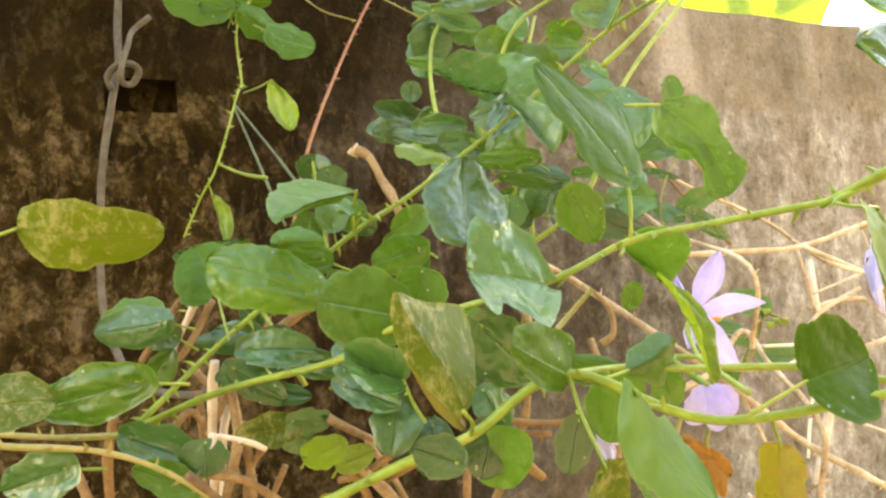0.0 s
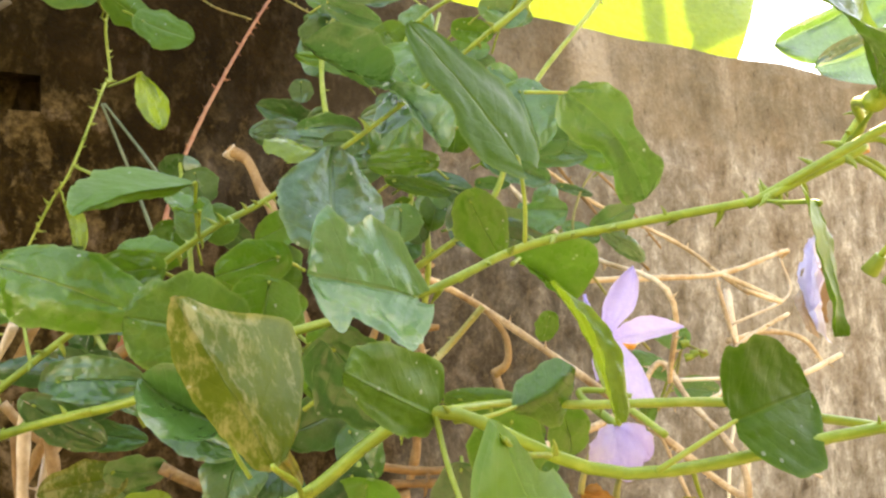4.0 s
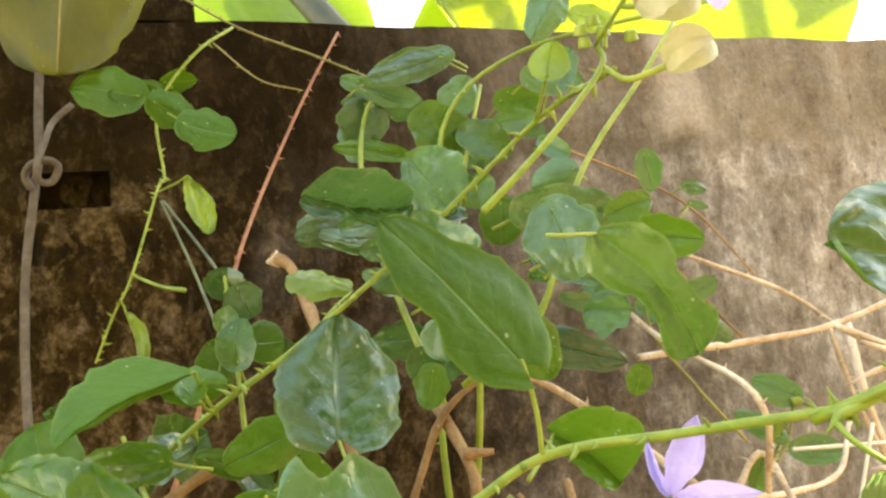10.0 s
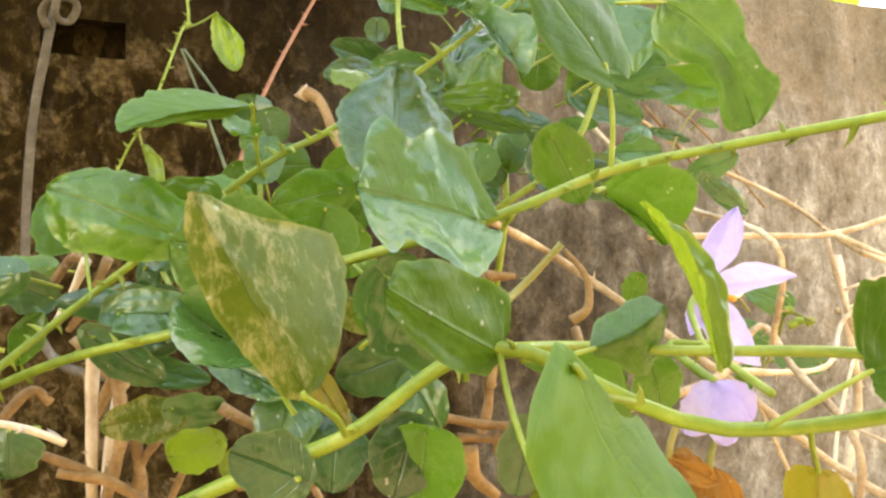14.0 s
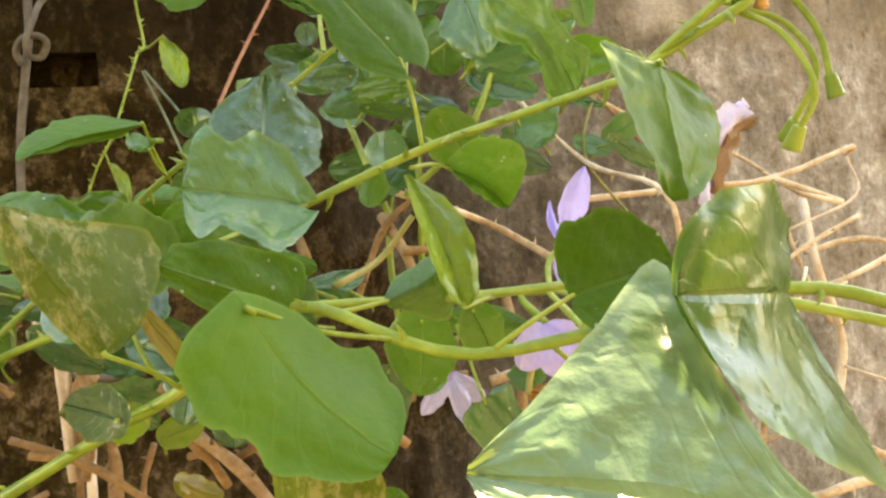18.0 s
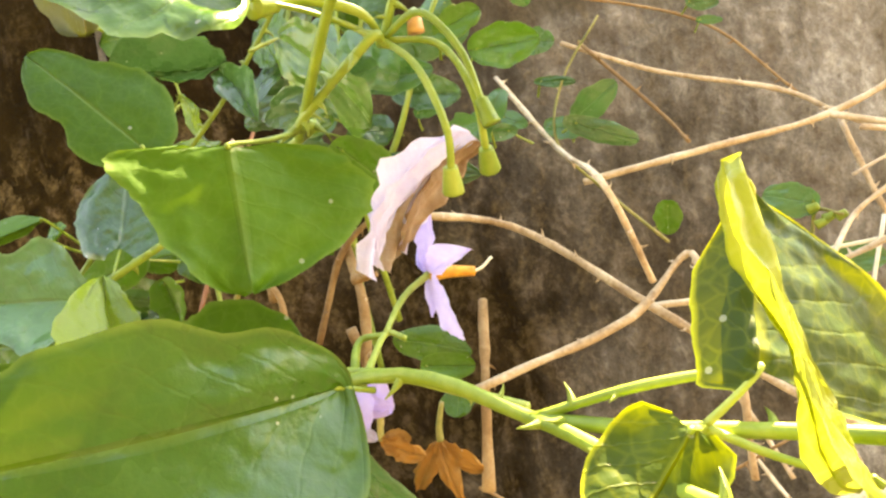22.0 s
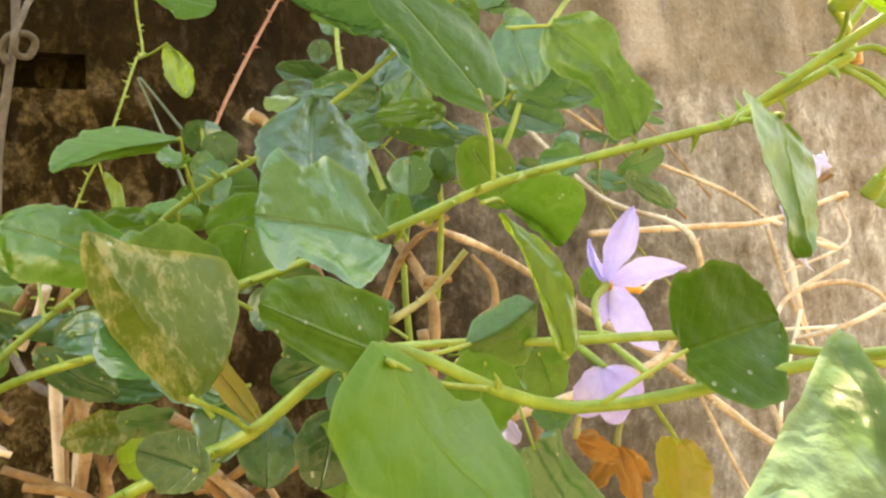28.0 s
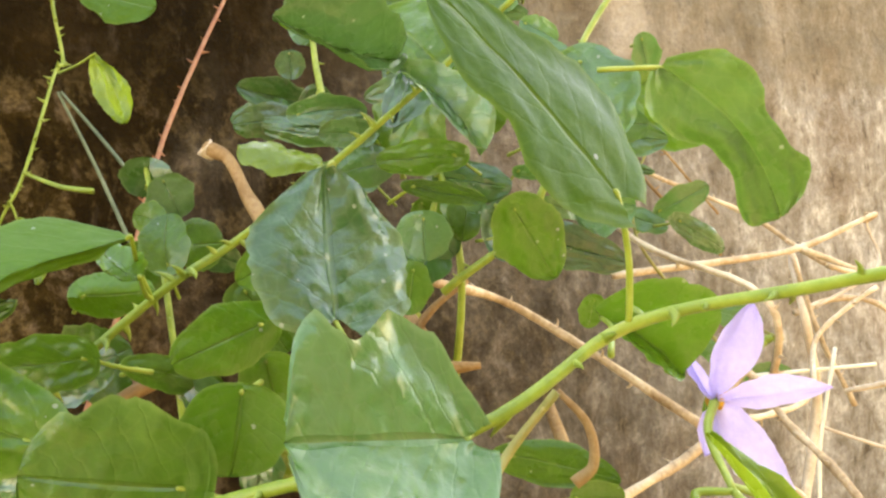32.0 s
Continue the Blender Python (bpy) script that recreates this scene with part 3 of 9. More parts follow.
def build_wall():
    """The front face as a fine uneven grid with the hole left open; behind it the wall's thickness."""
    a0, a1, z0, z1, thick = -1.6, 3.6, 0.0, WALL_TOP, 0.14
    ha0, ha1, hz0, hz1 = on_wall(-0.245), on_wall(-0.198), 0.640, 0.666
    xs = sorted({round(a0 + (a1 - a0) * i / 260, 4) for i in range(261)} | {ha0, ha1})
    zs = sorted({round(z0 + (z1 - z0) * i / 60, 4) for i in range(61)} | {hz0, hz1})
    nx, nz = len(xs), len(zs)
    verts, faces = [], []
    for z in zs:
        for x in xs:
            edge = z > z1 - 1e-4
            d = 0.0035 * noise.noise(Vector((x * 9, z * 9, 0))) + 0.002 * noise.noise(Vector((x * 31, z * 31, 3)))
            verts.append((x, d, z + (0.006 * noise.noise(Vector((x * 7, 0, 5))) if edge else 0)))
    for k in range(nz - 1):
        for i in range(nx - 1):
            if xs[i] >= ha0 - 1e-6 and xs[i + 1] <= ha1 + 1e-6 and zs[k] >= hz0 - 1e-6 and zs[k + 1] <= hz1 + 1e-6:
                continue
            a = k * nx + i
            faces.append((a, a + 1, a + nx + 1, a + nx))
    n = len(verts)
    # the taller stretch at one end
    top = [(nz - 1) * nx + i for i in range(nx)]
    verts += [(x, thick, z1 + 0.006 * noise.noise(Vector((x * 7, 1, 5)))) for x in xs]
    for i in range(nx - 1):
        faces.append((top[i], top[i + 1], n + i + 1, n + i))
    n2 = len(verts)
    verts += [(x, thick, z0) for x in xs]
    for i in range(nx - 1):
        faces.append((n + i, n + i + 1, n2 + i + 1, n2 + i))
    # the hole's sides and back
    h = len(verts)
    for y in (0.0, 0.018):
        verts += [(ha0, y, hz0), (ha1, y, hz0), (ha1, y, hz1), (ha0, y, hz1)]
    faces += [(h + i, h + (i + 1) % 4, h + 4 + (i + 1) % 4, h + 4 + i) for i in range(4)] + [(h + 4, h + 5, h + 6, h + 7)]
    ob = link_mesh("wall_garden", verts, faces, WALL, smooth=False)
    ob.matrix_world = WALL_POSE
    return tagged(ob, "old plastered garden wall, stained brown and grey", "wall", kind="structure")


build_wall()


def build_pier():
    """The taller stretch of the wall at its one end."""
    bm = bmesh.new()
    bmesh.ops.create_cube(bm, size=1.0)
    x0, x1 = -1.6, on_wall(-0.135)
    for v in bm.verts:
        v.co = Vector(((x0 + x1) / 2 + v.co.x * (x1 - x0), 0.073 + v.co.y * 0.142, WALL_TOP + 0.12 + v.co.z * 0.25))
    bmesh.ops.bevel(bm, geom=bm.edges[:], offset=0.006, segments=2, affect="EDGES")
    me = bpy.data.meshes.new("wall_pier")
    bm.to_mesh(me)
    bm.free()
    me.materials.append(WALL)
    ob = new("wall_pier", me)
    ob.matrix_world = WALL_POSE
    return tagged(ob, "taller stretch of the stained garden wall", "wall", kind="structure")


build_pier()


def build_ground():
    n = 40
    verts, faces = [], []
    for i in range(n + 1):
        for j in range(n + 1):
            x, y = ((2 * k / n - 1) for k in (i, j))
            x, y = 60 * x ** 5 + 1.2 * x, 60 * y ** 5 + 1.2 * y
            verts.append((x, y, 0.012 * noise.noise(Vector((x * 4, y * 4, 0)))))
    for i in range(n):
        for j in range(n):
            a = i * (n + 1) + j
            faces.append((a, a + n + 1, a + n + 2, a + 1))
    return tagged(link_mesh("ground", verts, faces, SOIL), "bare brown garden soil with litter", "ground", kind="structure")


build_ground()


def build_unseen_wall():
    """An unseen wall added behind the camera, to cut low sky light and give a dim fill."""
    bm = bmesh.new()
    bmesh.ops.create_cube(bm, size=1.0)
    for v in bm.verts:
        v.co = Vector((v.co.x * 9, v.co.y * 0.2, 1.1 + v.co.z * 2.2))
    bmesh.ops.bevel(bm, geom=bm.edges[:], offset=0.01, segments=2, affect="EDGES")
    me = bpy.data.meshes.new("wall_house")
    bm.to_mesh(me)
    bm.free()
    me.materials.append(UNSEEN_WALL)
    ob = new("wall_house", me)
    ob.matrix_world = pose(0.2, -1.5, 0, 0, 0, WALL_ANGLE)
    return tagged(ob, "unseen dark wall, added to cut light from behind the camera", "wall", kind="structure")


build_unseen_wall()


banana = thing("banana_plant", (0.9, 1.75, 0.0), "banana plant behind the wall, sunlit yellow-green leaves", "banana plant")
stem("trunk", [(0.9, 1.75, 0.0), (0.9, 1.75, 0.5), (0.88, 1.72, 1.15)], 0.07, 0.05, STEM_OLD, banana, "pale green banana trunk", knobs=0.05, sides=14)
leaf(banana, (0.8000, 1.3400, 1.3200), (0.0700, 1.1200, 0.9300), (0.5000, 1.1400, 0.7400), (0.3200, 1.3600, 1.7000), LEAF_BANANA, seed=1, cord=0, name='leaf_blade', wave=0.03, bend=0.05, ripple=0.6, blunt=0.4)
leaf(banana, (0.4500, 1.7000, 1.6000), (0.0500, 1.4500, 0.8600), (0.0000, 1.5000, 1.2000), (0.4500, 1.5000, 1.1000), LEAF_MATTE, seed=2, cord=0, name='leaf_blade', wave=0.03, bend=0.05, ripple=0.6, blunt=0.4)
leaf(banana, (-0.5000, 1.3500, 1.6000), (-0.1600, 1.0200, 0.8000), (-0.4500, 1.1500, 1.0500), (-0.1000, 1.2000, 1.1500), LEAF_MATTE, seed=3, cord=0, name='leaf_blade', wave=0.03, bend=0.05, ripple=0.6, blunt=0.4)
leaf(banana, (1.4000, 1.7500, 1.7500), (0.7500, 1.4500, 1.3000), (0.9500, 1.4000, 1.2500), (1.2000, 1.7500, 1.9000), LEAF_BANANA, seed=4, cord=0, name='leaf_blade', wave=0.03, bend=0.05, ripple=0.6, blunt=0.4)
leaf(banana, (1.4482, 1.6000, 1.2625), (0.9420, 1.5000, 1.0250), (1.0549, 1.5000, 1.1092), (1.1201, 1.5000, 1.0099), LEAF_DARK, seed=5, cord=0, name='leaf_blade', wave=0.03, bend=0.05, ripple=0.6, blunt=0.4)
leaf(banana, (1.4831, 1.6000, 1.1070), (1.0378, 1.5000, 0.9695), (1.1662, 1.5000, 1.0654), (1.1867, 1.5000, 0.9237), LEAF_DARK, seed=6, cord=0, name='leaf_blade', wave=0.03, bend=0.05, ripple=0.6, blunt=0.4)
stem("leaf_stalk", [(-0.2622, 1.1500, 1.2044), (-0.1661, 1.1200, 1.0419), (-0.0827, 1.0800, 0.9143), (-0.0480, 1.2000, 0.8674)], 0.024, 0.02, STEM_DARK, banana, "dark banana leaf stalk")
# unseen banana blades added high over the wall to shade all but chosen gaps
leaf(banana, (0.5400, 1.8500, 1.9200), (0.5300, 1.0000, 1.8800), (0.2300, 1.4200, 1.9000), (0.7210, 1.4200, 1.9000), LEAF_BANANA, seed=376, cord=0, name='leaf_blade', wave=0.02, bend=0.01, ripple=0.3, wl=(0.9, 1, 1, 1, 1, 0.95, 0.8), wr=(0.9, 1, 1, 1, 1, 0.95, 0.8))
leaf(banana, (0.9000, 1.8500, 1.9300), (0.7180, 1.0000, 1.8800), (0.6890, 1.4200, 1.9050), (0.9290, 1.4200, 1.9050), LEAF_BANANA, seed=377, cord=0, name='leaf_blade', wave=0.02, bend=0.01, ripple=0.3, wl=(0.9, 1, 0.95, 0.6, 0.17, 0.13, 0.1), wr=(0.9, 1, 0.95, 0.6, 0.17, 0.13, 0.1))
leaf(banana, (0.7500, 1.8500, 1.9700), (0.7620, 1.2790, 1.9200), (0.7160, 1.5700, 1.9450), (0.7870, 1.5700, 1.9450), LEAF_BANANA, seed=378, cord=0, name='leaf_blade', wave=0.02, bend=0.01, ripple=0.3, wl=(0.9, 1, 1, 1, 1, 0.95, 0.8), wr=(0.9, 1, 1, 1, 1, 0.95, 0.8))
leaf(banana, (0.7150, 0.8500, 1.8200), (0.7250, 1.2080, 1.8600), (0.7600, 1.0300, 1.8400), (0.6800, 1.0300, 1.8400), LEAF_BANANA, seed=379, cord=0, name='leaf_blade', wave=0.02, bend=0.01, ripple=0.3, wl=(0.9, 1, 1, 1, 1, 0.95, 0.8), wr=(0.9, 1, 1, 1, 1, 0.95, 0.8))
stem("leaf_stalk", [(0.88, 1.72, 1.15), (0.84, 1.88, 1.7), (0.68, 1.98, 1.98), (0.54, 1.85, 1.92)], 0.02, 0.012, STEM_OLD, banana, "pale stalk of an unseen, added shading leaf")
stem("leaf_stalk", [(0.88, 1.72, 1.15), (0.93, 1.85, 1.75), (0.90, 1.85, 1.93)], 0.02, 0.012, STEM_OLD, banana, "pale stalk of an unseen, added shading leaf")

shoot_up = thing("climbing_shoot", (-0.1206, 0.2700, 0.4500), "thorny green nightshade shoot climbing in front of the wall", "vine", "shoots of the vine")
stem("stem", [(-0.1206, 0.2700, 0.4500), (-0.0887, 0.2900, 0.4810), (-0.0352, 0.2920, 0.5199), (-0.0121, 0.3020, 0.5344), (0.0355, 0.3120, 0.5685), (0.0790, 0.3040, 0.6009), (0.0944, 0.2460, 0.5978)], 0.0013, 0.0008, STEM, shoot_up)
thorns([(-0.1206, 0.2700, 0.4500), (-0.0887, 0.2900, 0.4810), (-0.0352, 0.2920, 0.5199), (-0.0121, 0.3020, 0.5344), (0.0355, 0.3120, 0.5685), (0.0790, 0.3040, 0.6009), (0.0944, 0.2460, 0.5978)], 56, 0.004, STEM, shoot_up, 0.00105, 7)
leaf(shoot_up, (-0.0305, 0.2690, 0.5338), (-0.0550, 0.2399, 0.5210), (-0.0531, 0.2684, 0.5379), (-0.0445, 0.2560, 0.5245), LEAF_MATTE, seed=8, wl=(0.50, 0.85, 1.03, 1.00, 0.78, 0.50, 0.23), wr=(0.50, 0.85, 1.00, 1.00, 0.80, 0.50, 0.25), petiole=(-0.0352, 0.2920, 0.5199), cord=0.0, wave=0.14)
leaf(shoot_up, (-0.0299, 0.2700, 0.5252), (-0.0441, 0.2850, 0.5352), (-0.0325, 0.2800, 0.5338), (-0.0350, 0.2700, 0.5273), LEAF, petiole=(-0.0352, 0.2920, 0.5199), seed=9, cord=0)
leaf(shoot_up, (-0.0952, 0.2990, 0.4987), (-0.1071, 0.3110, 0.5198), (-0.1176, 0.3050, 0.5102), (-0.0848, 0.3050, 0.5080), LEAF_MATTE, seed=10, wl=(0.75, 1.00, 1.02, 0.95, 0.80, 0.60, 0.35), wr=(0.75, 1.00, 1.02, 0.95, 0.80, 0.60, 0.35), petiole=(-0.0887, 0.2900, 0.4810), cord=0.12, wave=0.06, keel=0.06)
leaf(shoot_up, (-0.1324, 0.3600, 0.5192), (-0.0916, 0.3400, 0.5236), (-0.1207, 0.3600, 0.5238), (-0.1103, 0.3500, 0.5127), LEAF, seed=11)
leaf(shoot_up, (0.0057, 0.3300, 0.5530), (-0.0180, 0.3300, 0.5614), (-0.0104, 0.3250, 0.5502), (-0.0022, 0.3400, 0.5589), LEAF_YOUNG, petiole=(-0.0061, 0.3100, 0.5387), seed=12, cord=0)
leaf(shoot_up, (0.1014, 0.2380, 0.6235), (0.0764, 0.2430, 0.6362), (0.0869, 0.2400, 0.6396), (0.0892, 0.2360, 0.6206), LEAF_PALE, petiole=(0.1002, 0.2280, 0.6135), seed=13, lobes=0.06, blunt=0.42, bend=0.04, cord=0.03, wave=0.16, ripple=0.7)
leaf(shoot_up, (0.0813, 0.2783, 0.6077), (0.0852, 0.2817, 0.6194), (0.0774, 0.2819, 0.6147), (0.0890, 0.2801, 0.6110), LEAF_YOUNG, petiole=(0.0790, 0.3040, 0.6009), seed=14, lobes=0.04, nlobe=1.5, wave=0.08, blunt=0.44, cord=0.11, bend=-0.05, ripple=0.7)
leaf(shoot_up, (0.0945, 0.2470, 0.6100), (0.0859, 0.2530, 0.6168), (0.0898, 0.2505, 0.6100), (0.0923, 0.2491, 0.6158), LEAF_YOUNG, petiole=(0.0928, 0.2470, 0.6035), seed=15, lobes=0.05, nlobe=2.9, wave=0.12, blunt=0.5, cord=0.15, bend=0.03, ripple=0.7)
stem("bud_stalk", [(0.0898, 0.2420, 0.6031), (0.0902, 0.2395, 0.5973), (0.0796, 0.2340, 0.5848), (0.0673, 0.2300, 0.5730), (0.0568, 0.2280, 0.5641)], 0.0007, 0.0009, STEM, shoot_up)
stem("flower_stalk", [(0.0898, 0.2420, 0.6031), (0.0936, 0.2280, 0.6066), (0.0987, 0.2175, 0.6115), (0.1068, 0.2105, 0.6193)], 0.0006, 0.0005, STEM, shoot_up)
stem("bud", [(0.0861, 0.2400, 0.6055), (0.0861, 0.2395, 0.6065), (0.0860, 0.2390, 0.6076)], 0.0019, 0.0013, STEM, shoot_up, sides=8, steps=3, knobs=0.05)
stem("bud", [(0.0894, 0.2400, 0.6075), (0.0893, 0.2395, 0.6085), (0.0893, 0.2390, 0.6097)], 0.0019, 0.0013, STEM, shoot_up, sides=8, steps=3, knobs=0.05)
stem("bud", [(0.0915, 0.2400, 0.6042), (0.0914, 0.2395, 0.6053), (0.0914, 0.2390, 0.6064)], 0.0019, 0.0013, STEM, shoot_up, sides=8, steps=3, knobs=0.05)
stem("bud", [(0.0980, 0.2400, 0.6024), (0.0979, 0.2395, 0.6034), (0.0979, 0.2390, 0.6046)], 0.0019, 0.0013, STEM, shoot_up, sides=8, steps=3, knobs=0.05)
stem("bud", [(0.0868, 0.2400, 0.6023), (0.0867, 0.2395, 0.6034), (0.0867, 0.2390, 0.6045)], 0.0019, 0.0013, STEM, shoot_up, sides=8, steps=3, knobs=0.05)
bud_low = stem("flower", [(0.0902, 0.2395, 0.5969), (0.0949, 0.2360, 0.5918), (0.1034, 0.2332, 0.5929)], 0.0006, 0.0009, STEM, shoot_up)
leaf(bud_low, (0.1029, 0.2332, 0.5930), (0.1135, 0.2298, 0.5973), (0.1051, 0.2280, 0.5976), (0.1074, 0.2298, 0.5907), BUD, seed=16, name='petal', bend=0.28, wave=0.05, blunt=0.42, ripple=0.5, cord=0)
leaf(bud_low, (0.1037, 0.2350, 0.5933), (0.1174, 0.2385, 0.5973), (0.1106, 0.2367, 0.5987), (0.1097, 0.2367, 0.5916), BUD, seed=17, name='petal', bend=0.28, wave=0.05, blunt=0.42, ripple=0.5, cord=0)
bud_high = stem("flower", [(0.0936, 0.2280, 0.6066), (0.0962, 0.2263, 0.6055), (0.0983, 0.2245, 0.6060)], 0.0006, 0.0009, STEM, shoot_up)
leaf(bud_high, (0.0959, 0.2245, 0.6044), (0.1077, 0.2210, 0.6091), (0.0996, 0.2193, 0.6121), (0.1022, 0.2193, 0.5989), BUD, seed=18, name='petal', bend=0.28, wave=0.05, blunt=0.42, ripple=0.5, cord=0)
leaf(bud_high, (0.0967, 0.2263, 0.6049), (0.1116, 0.2280, 0.6077), (0.1025, 0.2280, 0.6133), (0.1055, 0.2280, 0.6005), BUD, seed=19, name='petal', bend=0.28, wave=0.05, blunt=0.42, ripple=0.5, cord=0)
top_bloom = stem("flower", [(0.0987, 0.2175, 0.6115), (0.1030, 0.2157, 0.6097), (0.1083, 0.2140, 0.6088)], 0.0006, 0.0006, STEM, shoot_up)
leaf(top_bloom, (0.1083, 0.2140, 0.6088), (0.1098, 0.2122, 0.6199), (0.1059, 0.2140, 0.6144), (0.1105, 0.2105, 0.6126), PETAL, seed=20, name='petal', bend=0.1, cord=0)
leaf(top_bloom, (0.1083, 0.2140, 0.6088), (0.1151, 0.2105, 0.6132), (0.1111, 0.2122, 0.6143), (0.1122, 0.2105, 0.6071), PETAL, seed=21, name='petal', bend=0.1, cord=0)
leaf(top_bloom, (0.1083, 0.2140, 0.6088), (0.1092, 0.2105, 0.5964), (0.1064, 0.2140, 0.6024), (0.1108, 0.2088, 0.6004), PETAL, seed=22, name='petal', bend=0.1, cord=0)
leaf(top_bloom, (0.1083, 0.2140, 0.6088), (0.1025, 0.2175, 0.6162), (0.1079, 0.2175, 0.6157), (0.1050, 0.2175, 0.6104), PETAL, seed=23, name='petal', bend=0.1, cord=0)

shoot_main = thing("flowering_shoot", (-0.1206, 0.2700, 0.4500), "long thorny green nightshade shoot with lobed leaves and lilac flowers", "vine", "shoots of the vine")
stem("stem", [(-0.1206, 0.2700, 0.4500), (-0.0815, 0.2600, 0.4638), (-0.0394, 0.2450, 0.4729), (-0.0170, 0.2400, 0.4834), (0.0321, 0.2242, 0.4952), (0.0632, 0.2356, 0.5069), (0.0931, 0.2250, 0.5111), (0.1201, 0.2150, 0.5143), (0.1199, 0.2100, 0.5147), (0.1422, 0.2070, 0.5246), (0.1419, 0.2141, 0.5261), (0.1521, 0.2120, 0.5400), (0.1652, 0.2100, 0.5533), (0.1742, 0.2100, 0.5579)], 0.0013, 0.0009, STEM, shoot_main, steps=8)
thorns([(-0.1206, 0.2700, 0.4500), (-0.0815, 0.2600, 0.4638), (-0.0394, 0.2450, 0.4729), (-0.0170, 0.2400, 0.4834), (0.0321, 0.2242, 0.4952), (0.0632, 0.2356, 0.5069), (0.0931, 0.2250, 0.5111), (0.1201, 0.2150, 0.5143), (0.1199, 0.2100, 0.5147), (0.1422, 0.2070, 0.5246), (0.1419, 0.2141, 0.5261), (0.1521, 0.2120, 0.5400), (0.1652, 0.2100, 0.5533), (0.1742, 0.2100, 0.5579)], 60, 0.0042, STEM, shoot_main, 0.00110, 24)
leaf(shoot_main, (0.0108, 0.2602, 0.5119), (0.0112, 0.2738, 0.5446), (-0.0060, 0.2637, 0.5310), (0.0278, 0.2775, 0.5246), LEAF_PALE, seed=25, wl=(0.60, 0.85, 0.97, 1.00, 0.80, 0.52, 0.25), wr=(0.60, 0.85, 0.92, 0.97, 0.80, 0.52, 0.25), petiole=(0.0165, 0.2480, 0.4990), keel=0.10, bend=-0.02, wave=0.10)
leaf(shoot_main, (0.0320, 0.2222, 0.4947), (0.0069, 0.2079, 0.5011), (0.0277, 0.2053, 0.4839), (0.0207, 0.2216, 0.5132), LEAF_PALE, seed=26, wl=(0.30, 0.72, 1.15, 0.86, 0.68, 0.95, 0.70), wr=(0.25, 0.62, 1.05, 1.12, 0.80, 1.05, 0.72), petiole=(0.0345, 0.2300, 0.4965), keel=0.05, bend=0.02, wave=0.12)
leaf(shoot_main, (0.0613, 0.2278, 0.5290), (0.0338, 0.2229, 0.5647), (0.0433, 0.2203, 0.5384), (0.0647, 0.2369, 0.5433), LEAF_MATTE, seed=27, wl=(0.53, 1.02, 1.25, 0.88, 1.02, 0.72, 0.32), wr=(0.63, 0.98, 1.18, 1.05, 0.70, 0.50, 0.28), petiole=(0.0632, 0.2356, 0.5069), keel=0.03, bend=0.02, wave=0.10, ripple=0.3)
leaf(shoot_main, (0.0686, 0.2701, 0.5047), (0.0850, 0.2690, 0.4901), (0.0885, 0.2600, 0.5086), (0.0744, 0.2600, 0.4937), LEAF, petiole=(0.0593, 0.2350, 0.5023), seed=28, blunt=0.4)
leaf(shoot_main, (0.0873, 0.2670, 0.5585), (0.1103, 0.2659, 0.5226), (0.1040, 0.2624, 0.5507), (0.0875, 0.2708, 0.5399), LEAF_SOFT, seed=29, wl=(0.50, 0.90, 1.00, 0.66, 0.62, 0.82, 0.60), wr=(0.50, 0.95, 1.00, 0.62, 0.58, 0.80, 0.60), petiole=(0.0740, 0.2700, 0.5600), keel=0.02, bend=0.05, wave=0.10, sweep=-0.10, cord=0.02, ripple=0.7)
leaf(shoot_main, (0.1168, 0.1884, 0.5098), (0.1173, 0.1832, 0.4816), (0.1050, 0.1716, 0.5122), (0.1354, 0.2081, 0.4950), LEAF_MATTE, seed=30, wl=(1.05, 1.00, 0.90, 0.75, 0.62, 0.48, 0.25), wr=(0.70, 0.85, 1.00, 0.95, 0.70, 0.45, 0.20), petiole=(0.1180, 0.2110, 0.5135), keel=0.10, bend=0.0, wave=0.10, ripple=1.0, cord=0.02)
leaf(shoot_main, (0.1302, 0.1838, 0.5321), (0.0993, 0.1623, 0.5467), (0.1207, 0.1650, 0.5232), (0.1235, 0.1850, 0.5501), LEAF, petiole=(0.1419, 0.2141, 0.5261), seed=32, blunt=0.45, lobes=0.06, cord=0.05, ripple=1.3)
leaf(shoot_main, (0.1631, 0.2080, 0.5495), (0.1961, 0.1950, 0.5250), (0.1725, 0.1850, 0.5230), (0.1790, 0.2000, 0.5422), LEAF_SUN_PAINTED, seed=33, lobes=0.1, cord=0.05)
leaf(shoot_main, (0.1650, 0.2080, 0.5522), (0.1594, 0.1750, 0.5199), (0.1726, 0.1850, 0.5358), (0.1542, 0.1900, 0.5487), LEAF_SUN_PAINTED, seed=34, cord=0.05, blunt=0.4)
stem("bud", [(0.1493, 0.2160, 0.5287), (0.1490, 0.2160, 0.5271), (0.1488, 0.2160, 0.5254)], 0.0016, 0.0019, BUD_ORANGE, shoot_main, sides=8, steps=3, knobs=0.1)
wilt_a = stem("flower", [(0.1419, 0.2141, 0.5261), (0.1498, 0.2080, 0.5163), (0.1534, 0.2050, 0.5027), (0.1504, 0.2095, 0.4942)], 0.0007, 0.000875, STEM, shoot_main)
stem("calyx", [(0.1508, 0.2088, 0.4955), (0.1504, 0.2095, 0.4942), (0.1498, 0.2104, 0.4925), (0.1492, 0.2113, 0.4908)], 0.0014699999999999997, 0.0021, STEM, wilt_a, sides=10, steps=4, knobs=0.2)
